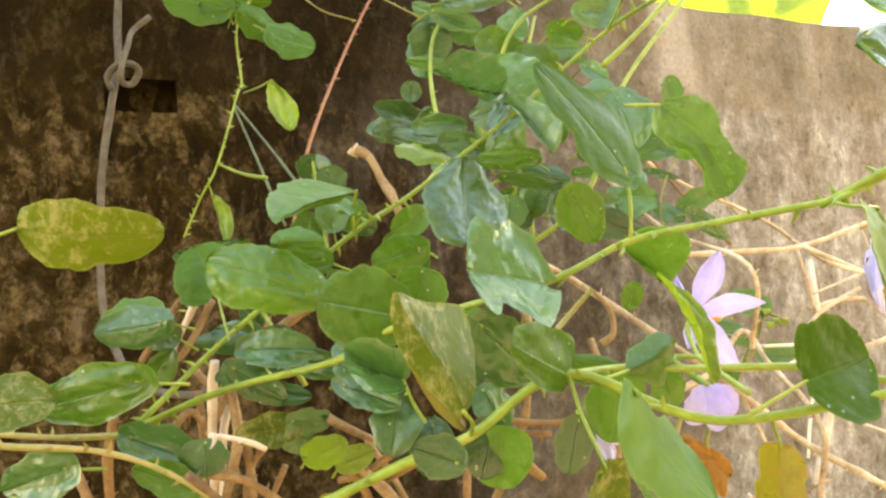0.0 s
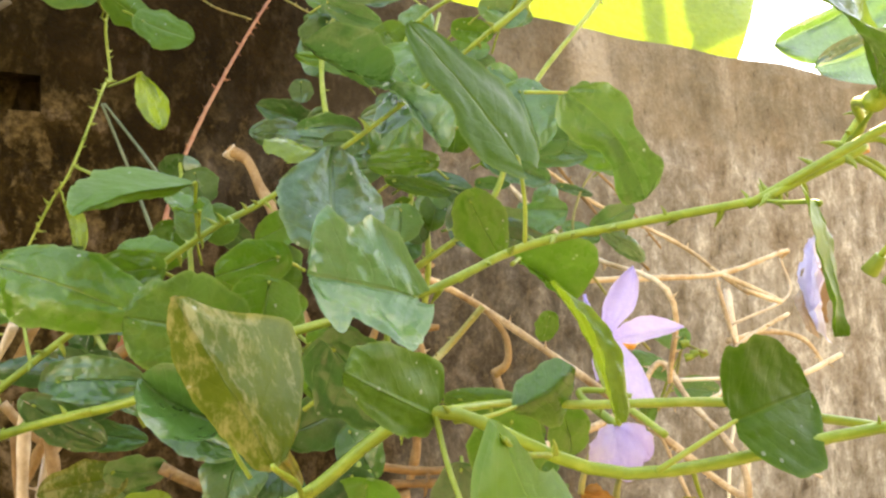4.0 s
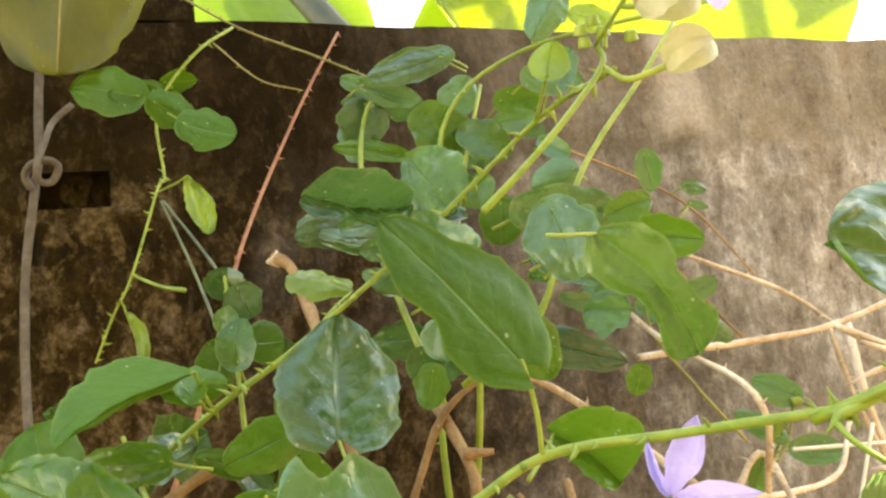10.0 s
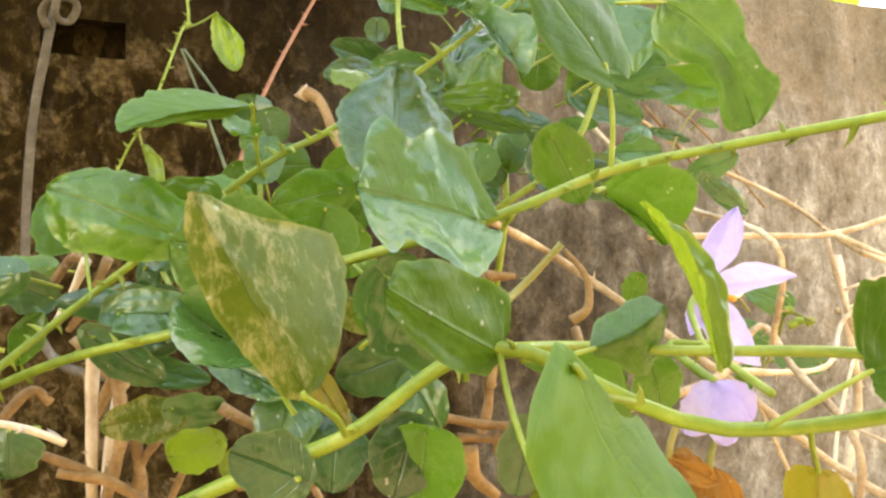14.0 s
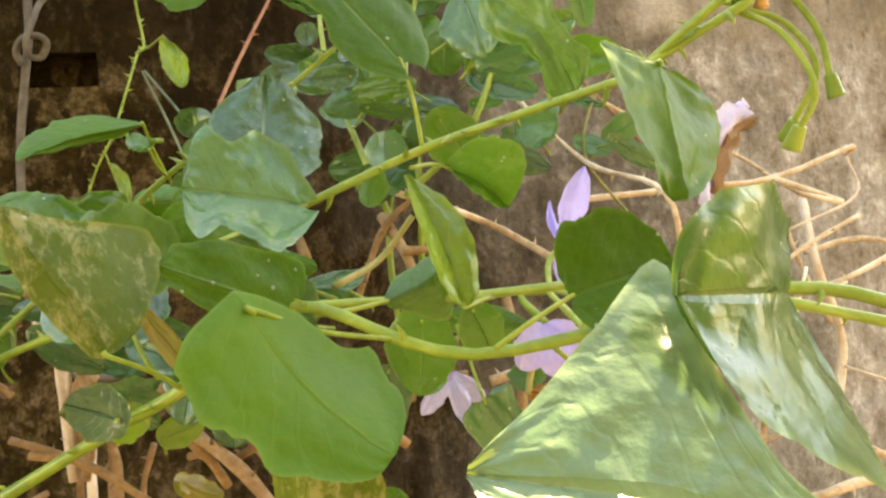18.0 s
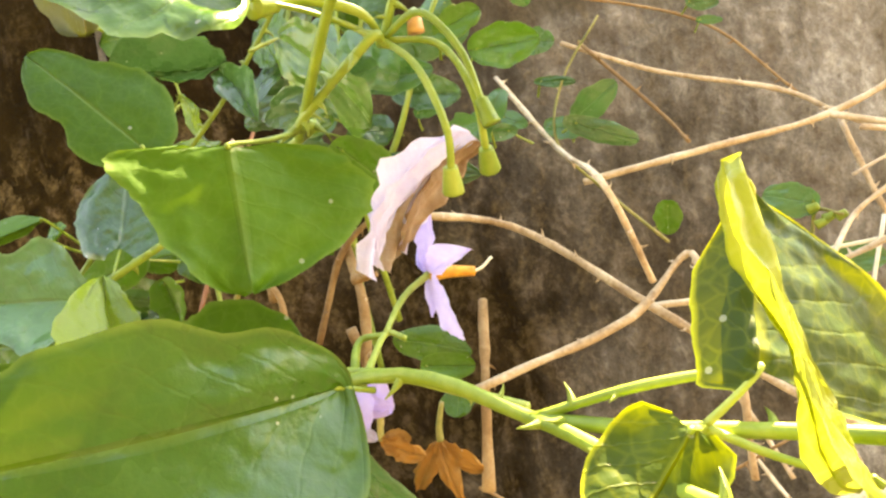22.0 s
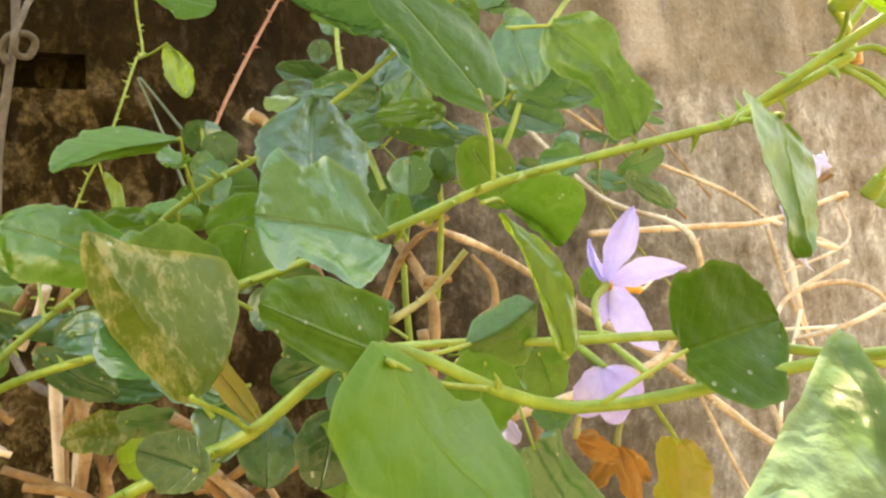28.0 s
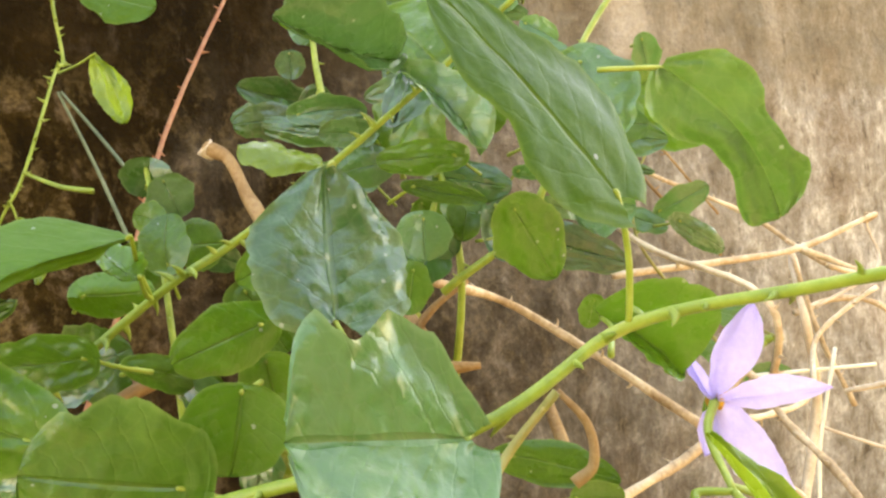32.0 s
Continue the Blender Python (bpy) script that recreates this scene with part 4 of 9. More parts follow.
wilt_b = stem("flower", [(0.1419, 0.2141, 0.5261), (0.1531, 0.2150, 0.5211), (0.1580, 0.2130, 0.5088), (0.1547, 0.2219, 0.4977)], 0.0007, 0.000875, STEM, shoot_main)
stem("calyx", [(0.1550, 0.2210, 0.4988), (0.1547, 0.2219, 0.4977), (0.1542, 0.2231, 0.4962), (0.1537, 0.2244, 0.4947)], 0.0014699999999999997, 0.0021, STEM, wilt_b, sides=10, steps=4, knobs=0.2)
wilt_c = stem("flower", [(0.1419, 0.2141, 0.5261), (0.1519, 0.2120, 0.5276), (0.1583, 0.2110, 0.5173), (0.1599, 0.2110, 0.5050)], 0.0007, 0.000875, STEM, shoot_main)
stem("calyx", [(0.1597, 0.2110, 0.5065), (0.1599, 0.2110, 0.5050), (0.1602, 0.2110, 0.5030), (0.1605, 0.2110, 0.5011)], 0.0014699999999999997, 0.0021, STEM, wilt_c, sides=10, steps=4, knobs=0.2)
budst = stem("bud_stalk", [(0.1419, 0.2141, 0.5261), (0.1420, 0.2060, 0.5300), (0.1350, 0.1980, 0.5334), (0.1314, 0.1900, 0.5317)], 0.0008, 0.0013, STEM, shoot_main)
stem("calyx", [(0.1326, 0.1914, 0.5320), (0.1320, 0.1900, 0.5317), (0.1314, 0.1882, 0.5313), (0.1307, 0.1863, 0.5309)], 0.0018199999999999998, 0.0026, STEM, budst, sides=10, steps=4, knobs=0.2)
stem("bud_stalk", [(0.1419, 0.2141, 0.5261), (0.1481, 0.2150, 0.5291), (0.1495, 0.2170, 0.5302)], 0.0008, 0.0008, STEM, shoot_main)
stem("side_branch", [(0.1160, 0.2150, 0.5129), (0.1338, 0.2000, 0.5237), (0.1476, 0.1900, 0.5315), (0.1622, 0.1850, 0.5396)], 0.0012, 0.001, STEM, shoot_main)
thorns([(0.1160, 0.2150, 0.5129), (0.1338, 0.2000, 0.5237), (0.1476, 0.1900, 0.5315), (0.1622, 0.1850, 0.5396)], 4, 0.003, STEM, shoot_main, 0.00110, 35)
leaf(wilt_a, (0.1492, 0.2332, 0.5045), (0.1284, 0.2101, 0.4811), (0.1368, 0.2167, 0.4962), (0.1385, 0.2242, 0.4933), PETAL_WILT, seed=380, name='petal', cord=0, bend=0.12, wave=0.22, ripple=1.4, wl=(0.6, 0.8, 0.95, 1, 0.9, 0.6, 0.3), wr=(0.6, 0.8, 0.95, 1, 0.9, 0.6, 0.3))
leaf(wilt_b, (0.1497, 0.2329, 0.5036), (0.1283, 0.2069, 0.4789), (0.1377, 0.2145, 0.4935), (0.1390, 0.2218, 0.4911), PETAL_WILT, seed=381, name='petal', cord=0, bend=0.12, wave=0.22, ripple=1.4, wl=(0.6, 0.8, 0.95, 1, 0.9, 0.6, 0.3), wr=(0.6, 0.8, 0.95, 1, 0.9, 0.6, 0.3))
leaf(wilt_a, (0.1500, 0.2345, 0.5030), (0.1298, 0.2126, 0.4792), (0.1389, 0.2199, 0.4929), (0.1404, 0.2273, 0.4902), PETAL_DRY, seed=382, name='petal', cord=0, bend=0.12, wave=0.22, ripple=1.4, wl=(0.6, 0.8, 0.95, 1, 0.9, 0.6, 0.3), wr=(0.6, 0.8, 0.95, 1, 0.9, 0.6, 0.3))
leaf(wilt_b, (0.1504, 0.2340, 0.5022), (0.1339, 0.2142, 0.4824), (0.1417, 0.2200, 0.4932), (0.1430, 0.2272, 0.4908), PETAL_DRY, seed=383, name='petal', cord=0, bend=0.12, wave=0.22, ripple=1.4, wl=(0.6, 0.8, 0.95, 1, 0.9, 0.6, 0.3), wr=(0.6, 0.8, 0.95, 1, 0.9, 0.6, 0.3))
leaf(wilt_a, (0.1499, 0.2352, 0.5032), (0.1319, 0.2179, 0.4823), (0.1399, 0.2241, 0.4945), (0.1411, 0.2310, 0.4925), PETAL_WILT, seed=384, name='petal', cord=0, bend=0.12, wave=0.22, ripple=1.4, wl=(0.6, 0.8, 0.95, 1, 0.9, 0.6, 0.3), wr=(0.6, 0.8, 0.95, 1, 0.9, 0.6, 0.3))
bloom = stem("flower", [(0.0943, 0.2700, 0.4622), (0.0964, 0.2850, 0.4714), (0.1031, 0.2945, 0.4765)], 0.0009, 0.0014, STEM, shoot_main)
leaf(bloom, (0.1031, 0.2945, 0.4765), (0.1133, 0.2879, 0.5020), (0.1037, 0.2920, 0.4907), (0.1131, 0.2860, 0.4891), PETAL, seed=41, name='petal', cord=0, bend=0.03, blunt=0.8, wave=0.1)
leaf(bloom, (0.1031, 0.2945, 0.4765), (0.1256, 0.2784, 0.4802), (0.1123, 0.2820, 0.4839), (0.1141, 0.2840, 0.4754), PETAL, seed=42, name='petal', cord=0, bend=0.03, blunt=0.8, wave=0.1)
leaf(bloom, (0.1031, 0.2945, 0.4765), (0.1015, 0.3093, 0.4935), (0.1020, 0.2940, 0.4839), (0.0994, 0.2960, 0.4830), PETAL, seed=43, name='petal', cord=0, bend=0.03, blunt=0.8, wave=0.1)
leaf(bloom, (0.1031, 0.2945, 0.4765), (0.1150, 0.2807, 0.4541), (0.1104, 0.2860, 0.4711), (0.1053, 0.2920, 0.4603), PETAL, seed=44, name='petal', cord=0, bend=0.03, blunt=0.8, wave=0.1)
leaf(bloom, (0.1031, 0.2945, 0.4765), (0.0996, 0.2960, 0.4622), (0.1043, 0.2930, 0.4680), (0.0991, 0.2970, 0.4700), PETAL, seed=45, name='petal', cord=0, bend=0.03, blunt=0.8, wave=0.1)
stem("stamens", [(0.1031, 0.2945, 0.4765), (0.1091, 0.2985, 0.4755), (0.1161, 0.3025, 0.4735)], 0.0026, 0.0016, ANTHER, bloom)
stem("style", [(0.1031, 0.2945, 0.4765), (0.1161, 0.3025, 0.4735), (0.1221, 0.3055, 0.4765)], 0.0006, 0.0005, STYLE, bloom)
bloom_low = stem("flower", [(0.0943, 0.2700, 0.4622), (0.0851, 0.2700, 0.4620), (0.0909, 0.2522, 0.4541)], 0.0009, 0.0014, STEM, shoot_main)
leaf(bloom_low, (0.0909, 0.2522, 0.4541), (0.0819, 0.2492, 0.4421), (0.0908, 0.2507, 0.4448), (0.0820, 0.2507, 0.4514), PETAL, seed=46, name='petal', cord=0, bend=0.1, wave=0.15)
leaf(bloom_low, (0.0909, 0.2522, 0.4541), (0.0919, 0.2482, 0.4391), (0.0969, 0.2502, 0.4469), (0.0859, 0.2502, 0.4462), PETAL, seed=47, name='petal', cord=0, bend=0.1, wave=0.15)
leaf(bloom_low, (0.0909, 0.2522, 0.4541), (0.0999, 0.2522, 0.4441), (0.0995, 0.2522, 0.4527), (0.0913, 0.2522, 0.4454), PETAL, seed=48, name='petal', cord=0, bend=0.1, wave=0.15)
leaf(bloom_low, (0.0909, 0.2522, 0.4541), (0.0879, 0.2582, 0.4411), (0.0948, 0.2552, 0.4463), (0.0841, 0.2552, 0.4488), PETAL, seed=49, name='petal', cord=0, bend=0.1, wave=0.15)
leaf(bloom_low, (0.0909, 0.2522, 0.4541), (0.0969, 0.2562, 0.4411), (0.0989, 0.2542, 0.4499), (0.0889, 0.2542, 0.4452), PETAL, seed=50, name='petal', cord=0, bend=0.1, wave=0.15)
stem("flower_stalk", [(0.1002, 0.2400, 0.4531), (0.0943, 0.2700, 0.4622), (0.1016, 0.2680, 0.4601)], 0.0011, 0.0008, STEM, shoot_main)
spent0 = stem("flower", [(0.0623, 0.2900, 0.4498), (0.0593, 0.2900, 0.4428), (0.0583, 0.2900, 0.4378)], 0.0008, 0.0012, STEM_OLD, shoot_main)
leaf(spent0, (0.0583, 0.2900, 0.4378), (0.0463, 0.2900, 0.4238), (0.0550, 0.2900, 0.4285), (0.0496, 0.2900, 0.4330), PETAL_WILT, seed=51, name='petal', cord=0, wave=0.2, ripple=2.0)
leaf(spent0, (0.0583, 0.2900, 0.4378), (0.0623, 0.2860, 0.4198), (0.0637, 0.2880, 0.4295), (0.0569, 0.2880, 0.4280), PETAL_WILT, seed=52, name='petal', cord=0, wave=0.2, ripple=2.0)
leaf(spent0, (0.0583, 0.2900, 0.4378), (0.0683, 0.2940, 0.4258), (0.0660, 0.2920, 0.4340), (0.0606, 0.2920, 0.4295), PETAL_WILT, seed=53, name='petal', cord=0, wave=0.2, ripple=2.0)
spent1 = stem("flower", [(0.0876, 0.2700, 0.4429), (0.0846, 0.2700, 0.4359), (0.0836, 0.2700, 0.4309)], 0.0008, 0.0012, STEM_OLD, shoot_main)
leaf(spent1, (0.0836, 0.2700, 0.4309), (0.0946, 0.2700, 0.4259), (0.0905, 0.2700, 0.4316), (0.0876, 0.2700, 0.4252), LEAF_DRY, seed=54, name='petal', cord=0, wave=0.2, ripple=2.0)
leaf(spent1, (0.0836, 0.2700, 0.4309), (0.0916, 0.2740, 0.4289), (0.0884, 0.2720, 0.4333), (0.0867, 0.2720, 0.4265), LEAF_DRY, seed=55, name='petal', cord=0, wave=0.2, ripple=2.0)
leaf(spent1, (0.0836, 0.2700, 0.4309), (0.0966, 0.2700, 0.4239), (0.0917, 0.2700, 0.4305), (0.0884, 0.2700, 0.4243), LEAF_DRY, seed=56, name='petal', cord=0, wave=0.2, ripple=2.0)
spent2 = stem("flower", [(0.1020, 0.2800, 0.4370), (0.0990, 0.2800, 0.4300), (0.0980, 0.2800, 0.4250)], 0.0008, 0.0012, STEM_OLD, shoot_main)
leaf(spent2, (0.0980, 0.2800, 0.4250), (0.0860, 0.2800, 0.4110), (0.0947, 0.2800, 0.4157), (0.0893, 0.2800, 0.4203), LEAF_DRY, seed=57, name='petal', cord=0, wave=0.2, ripple=2.0)
leaf(spent2, (0.0980, 0.2800, 0.4250), (0.1020, 0.2760, 0.4070), (0.1034, 0.2780, 0.4167), (0.0966, 0.2780, 0.4152), LEAF_DRY, seed=58, name='petal', cord=0, wave=0.2, ripple=2.0)
leaf(spent2, (0.0980, 0.2800, 0.4250), (0.1080, 0.2840, 0.4130), (0.1057, 0.2820, 0.4212), (0.1003, 0.2820, 0.4167), LEAF_DRY, seed=59, name='petal', cord=0, wave=0.2, ripple=2.0)

shoot_low = thing("lower_shoot", (-0.0529, 0.2100, 0.4303), "low thorny green nightshade shoot with rounded leaves", "vine", "shoots of the vine")
stem("stem", [(-0.0529, 0.2100, 0.4303), (-0.0141, 0.2050, 0.4471), (0.0049, 0.2000, 0.4546), (0.0332, 0.1989, 0.4701), (0.0721, 0.1930, 0.4555), (0.1336, 0.1870, 0.4620), (0.1627, 0.1804, 0.4515), (0.1794, 0.1650, 0.4464), (0.1921, 0.1500, 0.4453)], 0.0016, 0.0011, STEM, shoot_low)
thorns([(-0.0529, 0.2100, 0.4303), (-0.0141, 0.2050, 0.4471), (0.0049, 0.2000, 0.4546), (0.0332, 0.1989, 0.4701), (0.0721, 0.1930, 0.4555), (0.1336, 0.1870, 0.4620), (0.1627, 0.1804, 0.4515), (0.1794, 0.1650, 0.4464), (0.1921, 0.1500, 0.4453)], 16, 0.0036, STEM, shoot_low, 0.00135, 60)
stem("side_branch", [(0.0332, 0.1989, 0.4701), (0.0540, 0.2200, 0.4678), (0.0722, 0.2150, 0.4667), (0.1009, 0.2050, 0.4665), (0.1187, 0.2000, 0.4626), (0.1342, 0.1980, 0.4592), (0.1591, 0.1900, 0.4508)], 0.001, 0.0012, STEM, shoot_low)
thorns([(0.0332, 0.1989, 0.4701), (0.0540, 0.2200, 0.4678), (0.0722, 0.2150, 0.4667), (0.1009, 0.2050, 0.4665), (0.1187, 0.2000, 0.4626), (0.1342, 0.1980, 0.4592), (0.1591, 0.1900, 0.4508)], 4, 0.003, STEM, shoot_low, 0.00110, 61)
leaf(shoot_low, (0.0032, 0.1745, 0.4660), (-0.0120, 0.1696, 0.4965), (-0.0103, 0.1725, 0.4808), (0.0054, 0.1940, 0.4864), LEAF_SPOT, seed=62, wl=(0.60, 0.86, 1.11, 1.17, 1.04, 0.71, 0.34), wr=(0.35, 0.64, 0.92, 1.08, 0.68, 0.30, 0.15), petiole=(0.0049, 0.2000, 0.4546), label='yellow-green leaf mottled with pale mildew', cord=0, wave=0.08, bend=0.02, ripple=0.6)
leaf(shoot_low, (0.0336, 0.1986, 0.4691), (0.0159, 0.1743, 0.4818), (0.0242, 0.1861, 0.4856), (0.0232, 0.1859, 0.4699), LEAF_MATTE, seed=63, wl=(1.21, 1.27, 1.20, 1.11, 1.02, 0.73, 0.53), wr=(0.77, 0.93, 1.14, 1.07, 0.87, 0.64, 0.47), petiole=(0.0332, 0.1989, 0.4701), cord=0.04, wave=0.06, bend=0.03, ripple=0.5)
leaf(shoot_low, (0.0928, 0.1870, 0.4654), (0.1162, 0.1969, 0.4691), (0.1031, 0.1927, 0.4826), (0.1069, 0.1845, 0.4549), LEAF_MATTE, seed=64, wl=(0.73, 0.94, 0.94, 0.93, 0.88, 0.65, 0.41), wr=(0.51, 0.85, 1.01, 1.07, 0.78, 0.51, 0.24), petiole=(0.0765, 0.1880, 0.4568), cord=0.05, wave=0.07, bend=0.03, ripple=0.5)
leaf(shoot_low, (0.0715, 0.1940, 0.4655), (0.0613, 0.2040, 0.4962), (0.0630, 0.1880, 0.4836), (0.0741, 0.2005, 0.4771), LEAF_YOUNG, seed=65, wl=(0.55, 0.85, 1.00, 1.00, 0.80, 0.50, 0.22), wr=(0.50, 0.80, 1.00, 1.00, 0.85, 0.55, 0.25), petiole=(0.0776, 0.2150, 0.4660), cord=0.0, wave=0.10)
leaf(shoot_low, (0.0522, 0.2091, 0.4683), (0.0689, 0.2160, 0.4758), (0.0612, 0.2180, 0.4771), (0.0652, 0.2227, 0.4611), LEAF, seed=66, wl=(0.38, 0.86, 1.07, 1.14, 1.20, 1.09, 0.78), wr=(0.15, 0.28, 0.52, 0.82, 0.87, 0.66, 0.52), petiole=(0.0374, 0.2000, 0.4676), cord=0.02, wave=0.07)
leaf(shoot_low, (0.0398, 0.1536, 0.4721), (0.0583, 0.1609, 0.4446), (0.0346, 0.1400, 0.4624), (0.0570, 0.1760, 0.4584), LEAF_MATTE, petiole=(0.0552, 0.1900, 0.4612), seed=67, blunt=0.36, lobes=0.06, ripple=0.38, wave=0.14)
leaf(shoot_low, (0.1312, 0.1810, 0.4620), (0.1013, 0.1355, 0.4674), (0.1229, 0.1500, 0.4386), (0.1150, 0.1541, 0.4806), LEAF_BIG, petiole=(0.1339, 0.1870, 0.4595), seed=68, blunt=0.33, bend=0.1, cord=0.04, ripple=0.45, wave=0.1, lobes=0.05, label='broad glossy leaf with a sunlit rim put into its colour')
leaf(shoot_low, (0.1150, 0.1260, 0.4390), (0.0728, 0.1262, 0.4507), (0.0903, 0.1165, 0.4392), (0.1056, 0.1490, 0.4702), LEAF_SUN_PAINTED, seed=69, wl=(0.70, 0.95, 1.05, 1.00, 0.85, 0.60, 0.30), wr=(0.05, 0.16, 0.50, 1.00, 0.62, 0.30, 0.09), bend=0.03, cord=0.02, ripple=0.5, wave=0.06, label='broad glossy leaf partly lit by the sun, also painted paler for it')
leaf(shoot_low, (0.0382, 0.1836, 0.4488), (0.0405, 0.2000, 0.4030), (0.0326, 0.1716, 0.4431), (0.0488, 0.1979, 0.4308), LEAF_SPOT, seed=70, wl=(0.80, 0.95, 1.00, 1.00, 0.85, 0.60, 0.30), wr=(0.60, 0.90, 1.00, 1.05, 0.95, 0.75, 0.40), petiole=(0.0332, 0.1989, 0.4701), cord=0, wave=0.06)
leaf(shoot_low, (0.0696, 0.2620, 0.4323), (0.0892, 0.2672, 0.3918), (0.0640, 0.2620, 0.4216), (0.0917, 0.2660, 0.4104), LEAF_PALE, seed=71, wl=(0.90, 1.00, 0.95, 0.90, 0.75, 0.50, 0.25), wr=(0.90, 0.75, 0.80, 1.00, 1.00, 0.75, 0.40), cord=0.02, wave=0.08, petiole=(0.0640, 0.2650, 0.4560))
leaf(shoot_low, (0.0989, 0.2173, 0.4413), (0.0990, 0.2183, 0.4174), (0.0954, 0.2292, 0.4212), (0.1060, 0.2164, 0.4302), LEAF_OLD, seed=72, wl=(0.50, 0.75, 0.80, 0.75, 1.00, 0.95, 0.70), wr=(0.50, 0.80, 1.00, 1.00, 0.95, 0.95, 0.70), petiole=(0.0893, 0.2000, 0.4540), label='yellowing leaf with a white spot', wave=0.16, cord=0.02)
leaf(shoot_low, (0.0005, 0.1800, 0.4527), (-0.0101, 0.1800, 0.4571), (-0.0061, 0.1800, 0.4493), (-0.0018, 0.1800, 0.4599), LEAF_DARK, petiole=(-0.0044, 0.2050, 0.4509), seed=73, lobes=0.07, nlobe=1.5, wave=0.1, blunt=0.42, cord=0.21, bend=-0.05, ripple=0.7)
leaf(shoot_low, (0.0172, 0.2385, 0.4741), (0.0007, 0.2415, 0.4749), (0.0098, 0.2426, 0.4674), (0.0108, 0.2381, 0.4813), LEAF, petiole=(-0.0039, 0.2650, 0.4886), seed=74, lobes=0.08, nlobe=2.7, wave=0.06, blunt=0.48, cord=0.10, bend=0.03, ripple=0.7)
leaf(shoot_low, (0.1954, 0.1740, 0.4540), (0.1994, 0.1900, 0.4759), (0.1879, 0.1800, 0.4597), (0.2191, 0.2120, 0.4565), LEAF_SHADE, seed=75, wl=(1.00, 1.00, 1.00, 0.95, 0.80, 0.55, 0.25), wr=(0.90, 1.00, 1.00, 0.95, 0.80, 0.50, 0.20), petiole=(0.1872, 0.1720, 0.4487), cord=0.10, bend=0.02, keel=0.06, wave=0.06, label='folded green leaf, shade and a sunlit yellow rim put into its colour')
leaf(shoot_low, (0.2040, 0.1690, 0.4400), (0.1993, 0.1561, 0.4800), (0.1979, 0.1600, 0.4630), (0.2006, 0.1530, 0.4640), LEAF_EDGE, seed=385, wl=(1.3, 1.35, 1.25, 1.1, 0.9, 0.65, 0.45), wr=(1.3, 1.35, 1.25, 1.1, 0.9, 0.65, 0.45), petiole=(0.1872, 0.1720, 0.4487), cord=0, wave=0.05, ripple=1.0, sweep=0.02, bend=0.03, label='narrow curled leaf, sunlit yellow put into its colour')
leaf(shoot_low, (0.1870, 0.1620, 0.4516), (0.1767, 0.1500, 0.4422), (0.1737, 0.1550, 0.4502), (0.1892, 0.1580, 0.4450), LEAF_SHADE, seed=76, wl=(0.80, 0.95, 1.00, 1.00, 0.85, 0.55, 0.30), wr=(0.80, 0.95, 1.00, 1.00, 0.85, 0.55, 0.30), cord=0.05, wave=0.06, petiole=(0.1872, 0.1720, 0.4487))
stem("side_branch", [(0.1627, 0.1804, 0.4515), (0.1789, 0.1760, 0.4486), (0.1965, 0.1720, 0.4466), (0.2156, 0.1650, 0.4445)], 0.0012, 0.0011, STEM, shoot_low)
thorns([(0.1627, 0.1804, 0.4515), (0.1789, 0.1760, 0.4486), (0.1965, 0.1720, 0.4466), (0.2156, 0.1650, 0.4445)], 5, 0.003, STEM, shoot_low, 0.00115, 77)
stem("side_branch", [(0.1627, 0.1804, 0.4515), (0.1792, 0.1780, 0.4538), (0.1944, 0.1750, 0.4544)], 0.0008, 0.0007, STEM, shoot_low)
thorns([(0.1627, 0.1804, 0.4515), (0.1792, 0.1780, 0.4538), (0.1944, 0.1750, 0.4544)], 3, 0.0027, STEM, shoot_low, 0.00075, 78)
leaf(shoot_low, (0.2189, 0.1500, 0.4746), (0.2136, 0.1470, 0.4862), (0.2152, 0.1470, 0.4791), (0.2197, 0.1470, 0.4849), LEAF_YOUNG, petiole=(0.2208, 0.1550, 0.4650), seed=79, cord=0)
leaf(shoot_low, (-0.0277, 0.2000, 0.4226), (0.0047, 0.1700, 0.4207), (-0.0044, 0.1800, 0.4290), (-0.0281, 0.1900, 0.4176), LEAF_OLD, petiole=(-0.0432, 0.2050, 0.4305), seed=80, label='pale yellowing leaf')
leaf(shoot_low, (-0.1129, 0.1900, 0.5204), (-0.0775, 0.2000, 0.5177), (-0.0958, 0.1900, 0.5283), (-0.1003, 0.2000, 0.5100), LEAF_SPOT, petiole=(-0.1334, 0.2000, 0.5184), seed=81, label='insect-scarred mottled yellow-green leaf', blunt=0.42, cord=0)
leaf(shoot_low, (-0.1356, 0.2000, 0.4710), (-0.1157, 0.2100, 0.4710), (-0.1302, 0.2100, 0.4794), (-0.1232, 0.2000, 0.4638), LEAF_SPOT, seed=82)

leaf(shoot_low, (-0.0137, 0.2150, 0.4688), (-0.0302, 0.2111, 0.4807), (-0.0191, 0.2092, 0.4847), (-0.0210, 0.1984, 0.4708), LEAF_DARK, seed=374, wl=(0.60, 0.90, 1.00, 0.95, 0.85, 0.70, 0.40), wr=(0.60, 0.85, 1.00, 1.00, 0.95, 0.65, 0.35), petiole=(-0.0080, 0.2150, 0.4560), cord=0.02, wave=0.08)
leaf(shoot_low, (0.0246, 0.2990, 0.4698), (-0.0026, 0.3096, 0.4733), (0.0103, 0.3233, 0.4788), (0.0103, 0.3069, 0.4606), LEAF_PALE, seed=375, wl=(0.50, 0.85, 1.00, 1.00, 0.85, 0.55, 0.28), wr=(0.50, 0.85, 1.00, 1.00, 0.85, 0.55, 0.28), petiole=(0.0330, 0.2960, 0.4640), cord=0.03, wave=0.10)

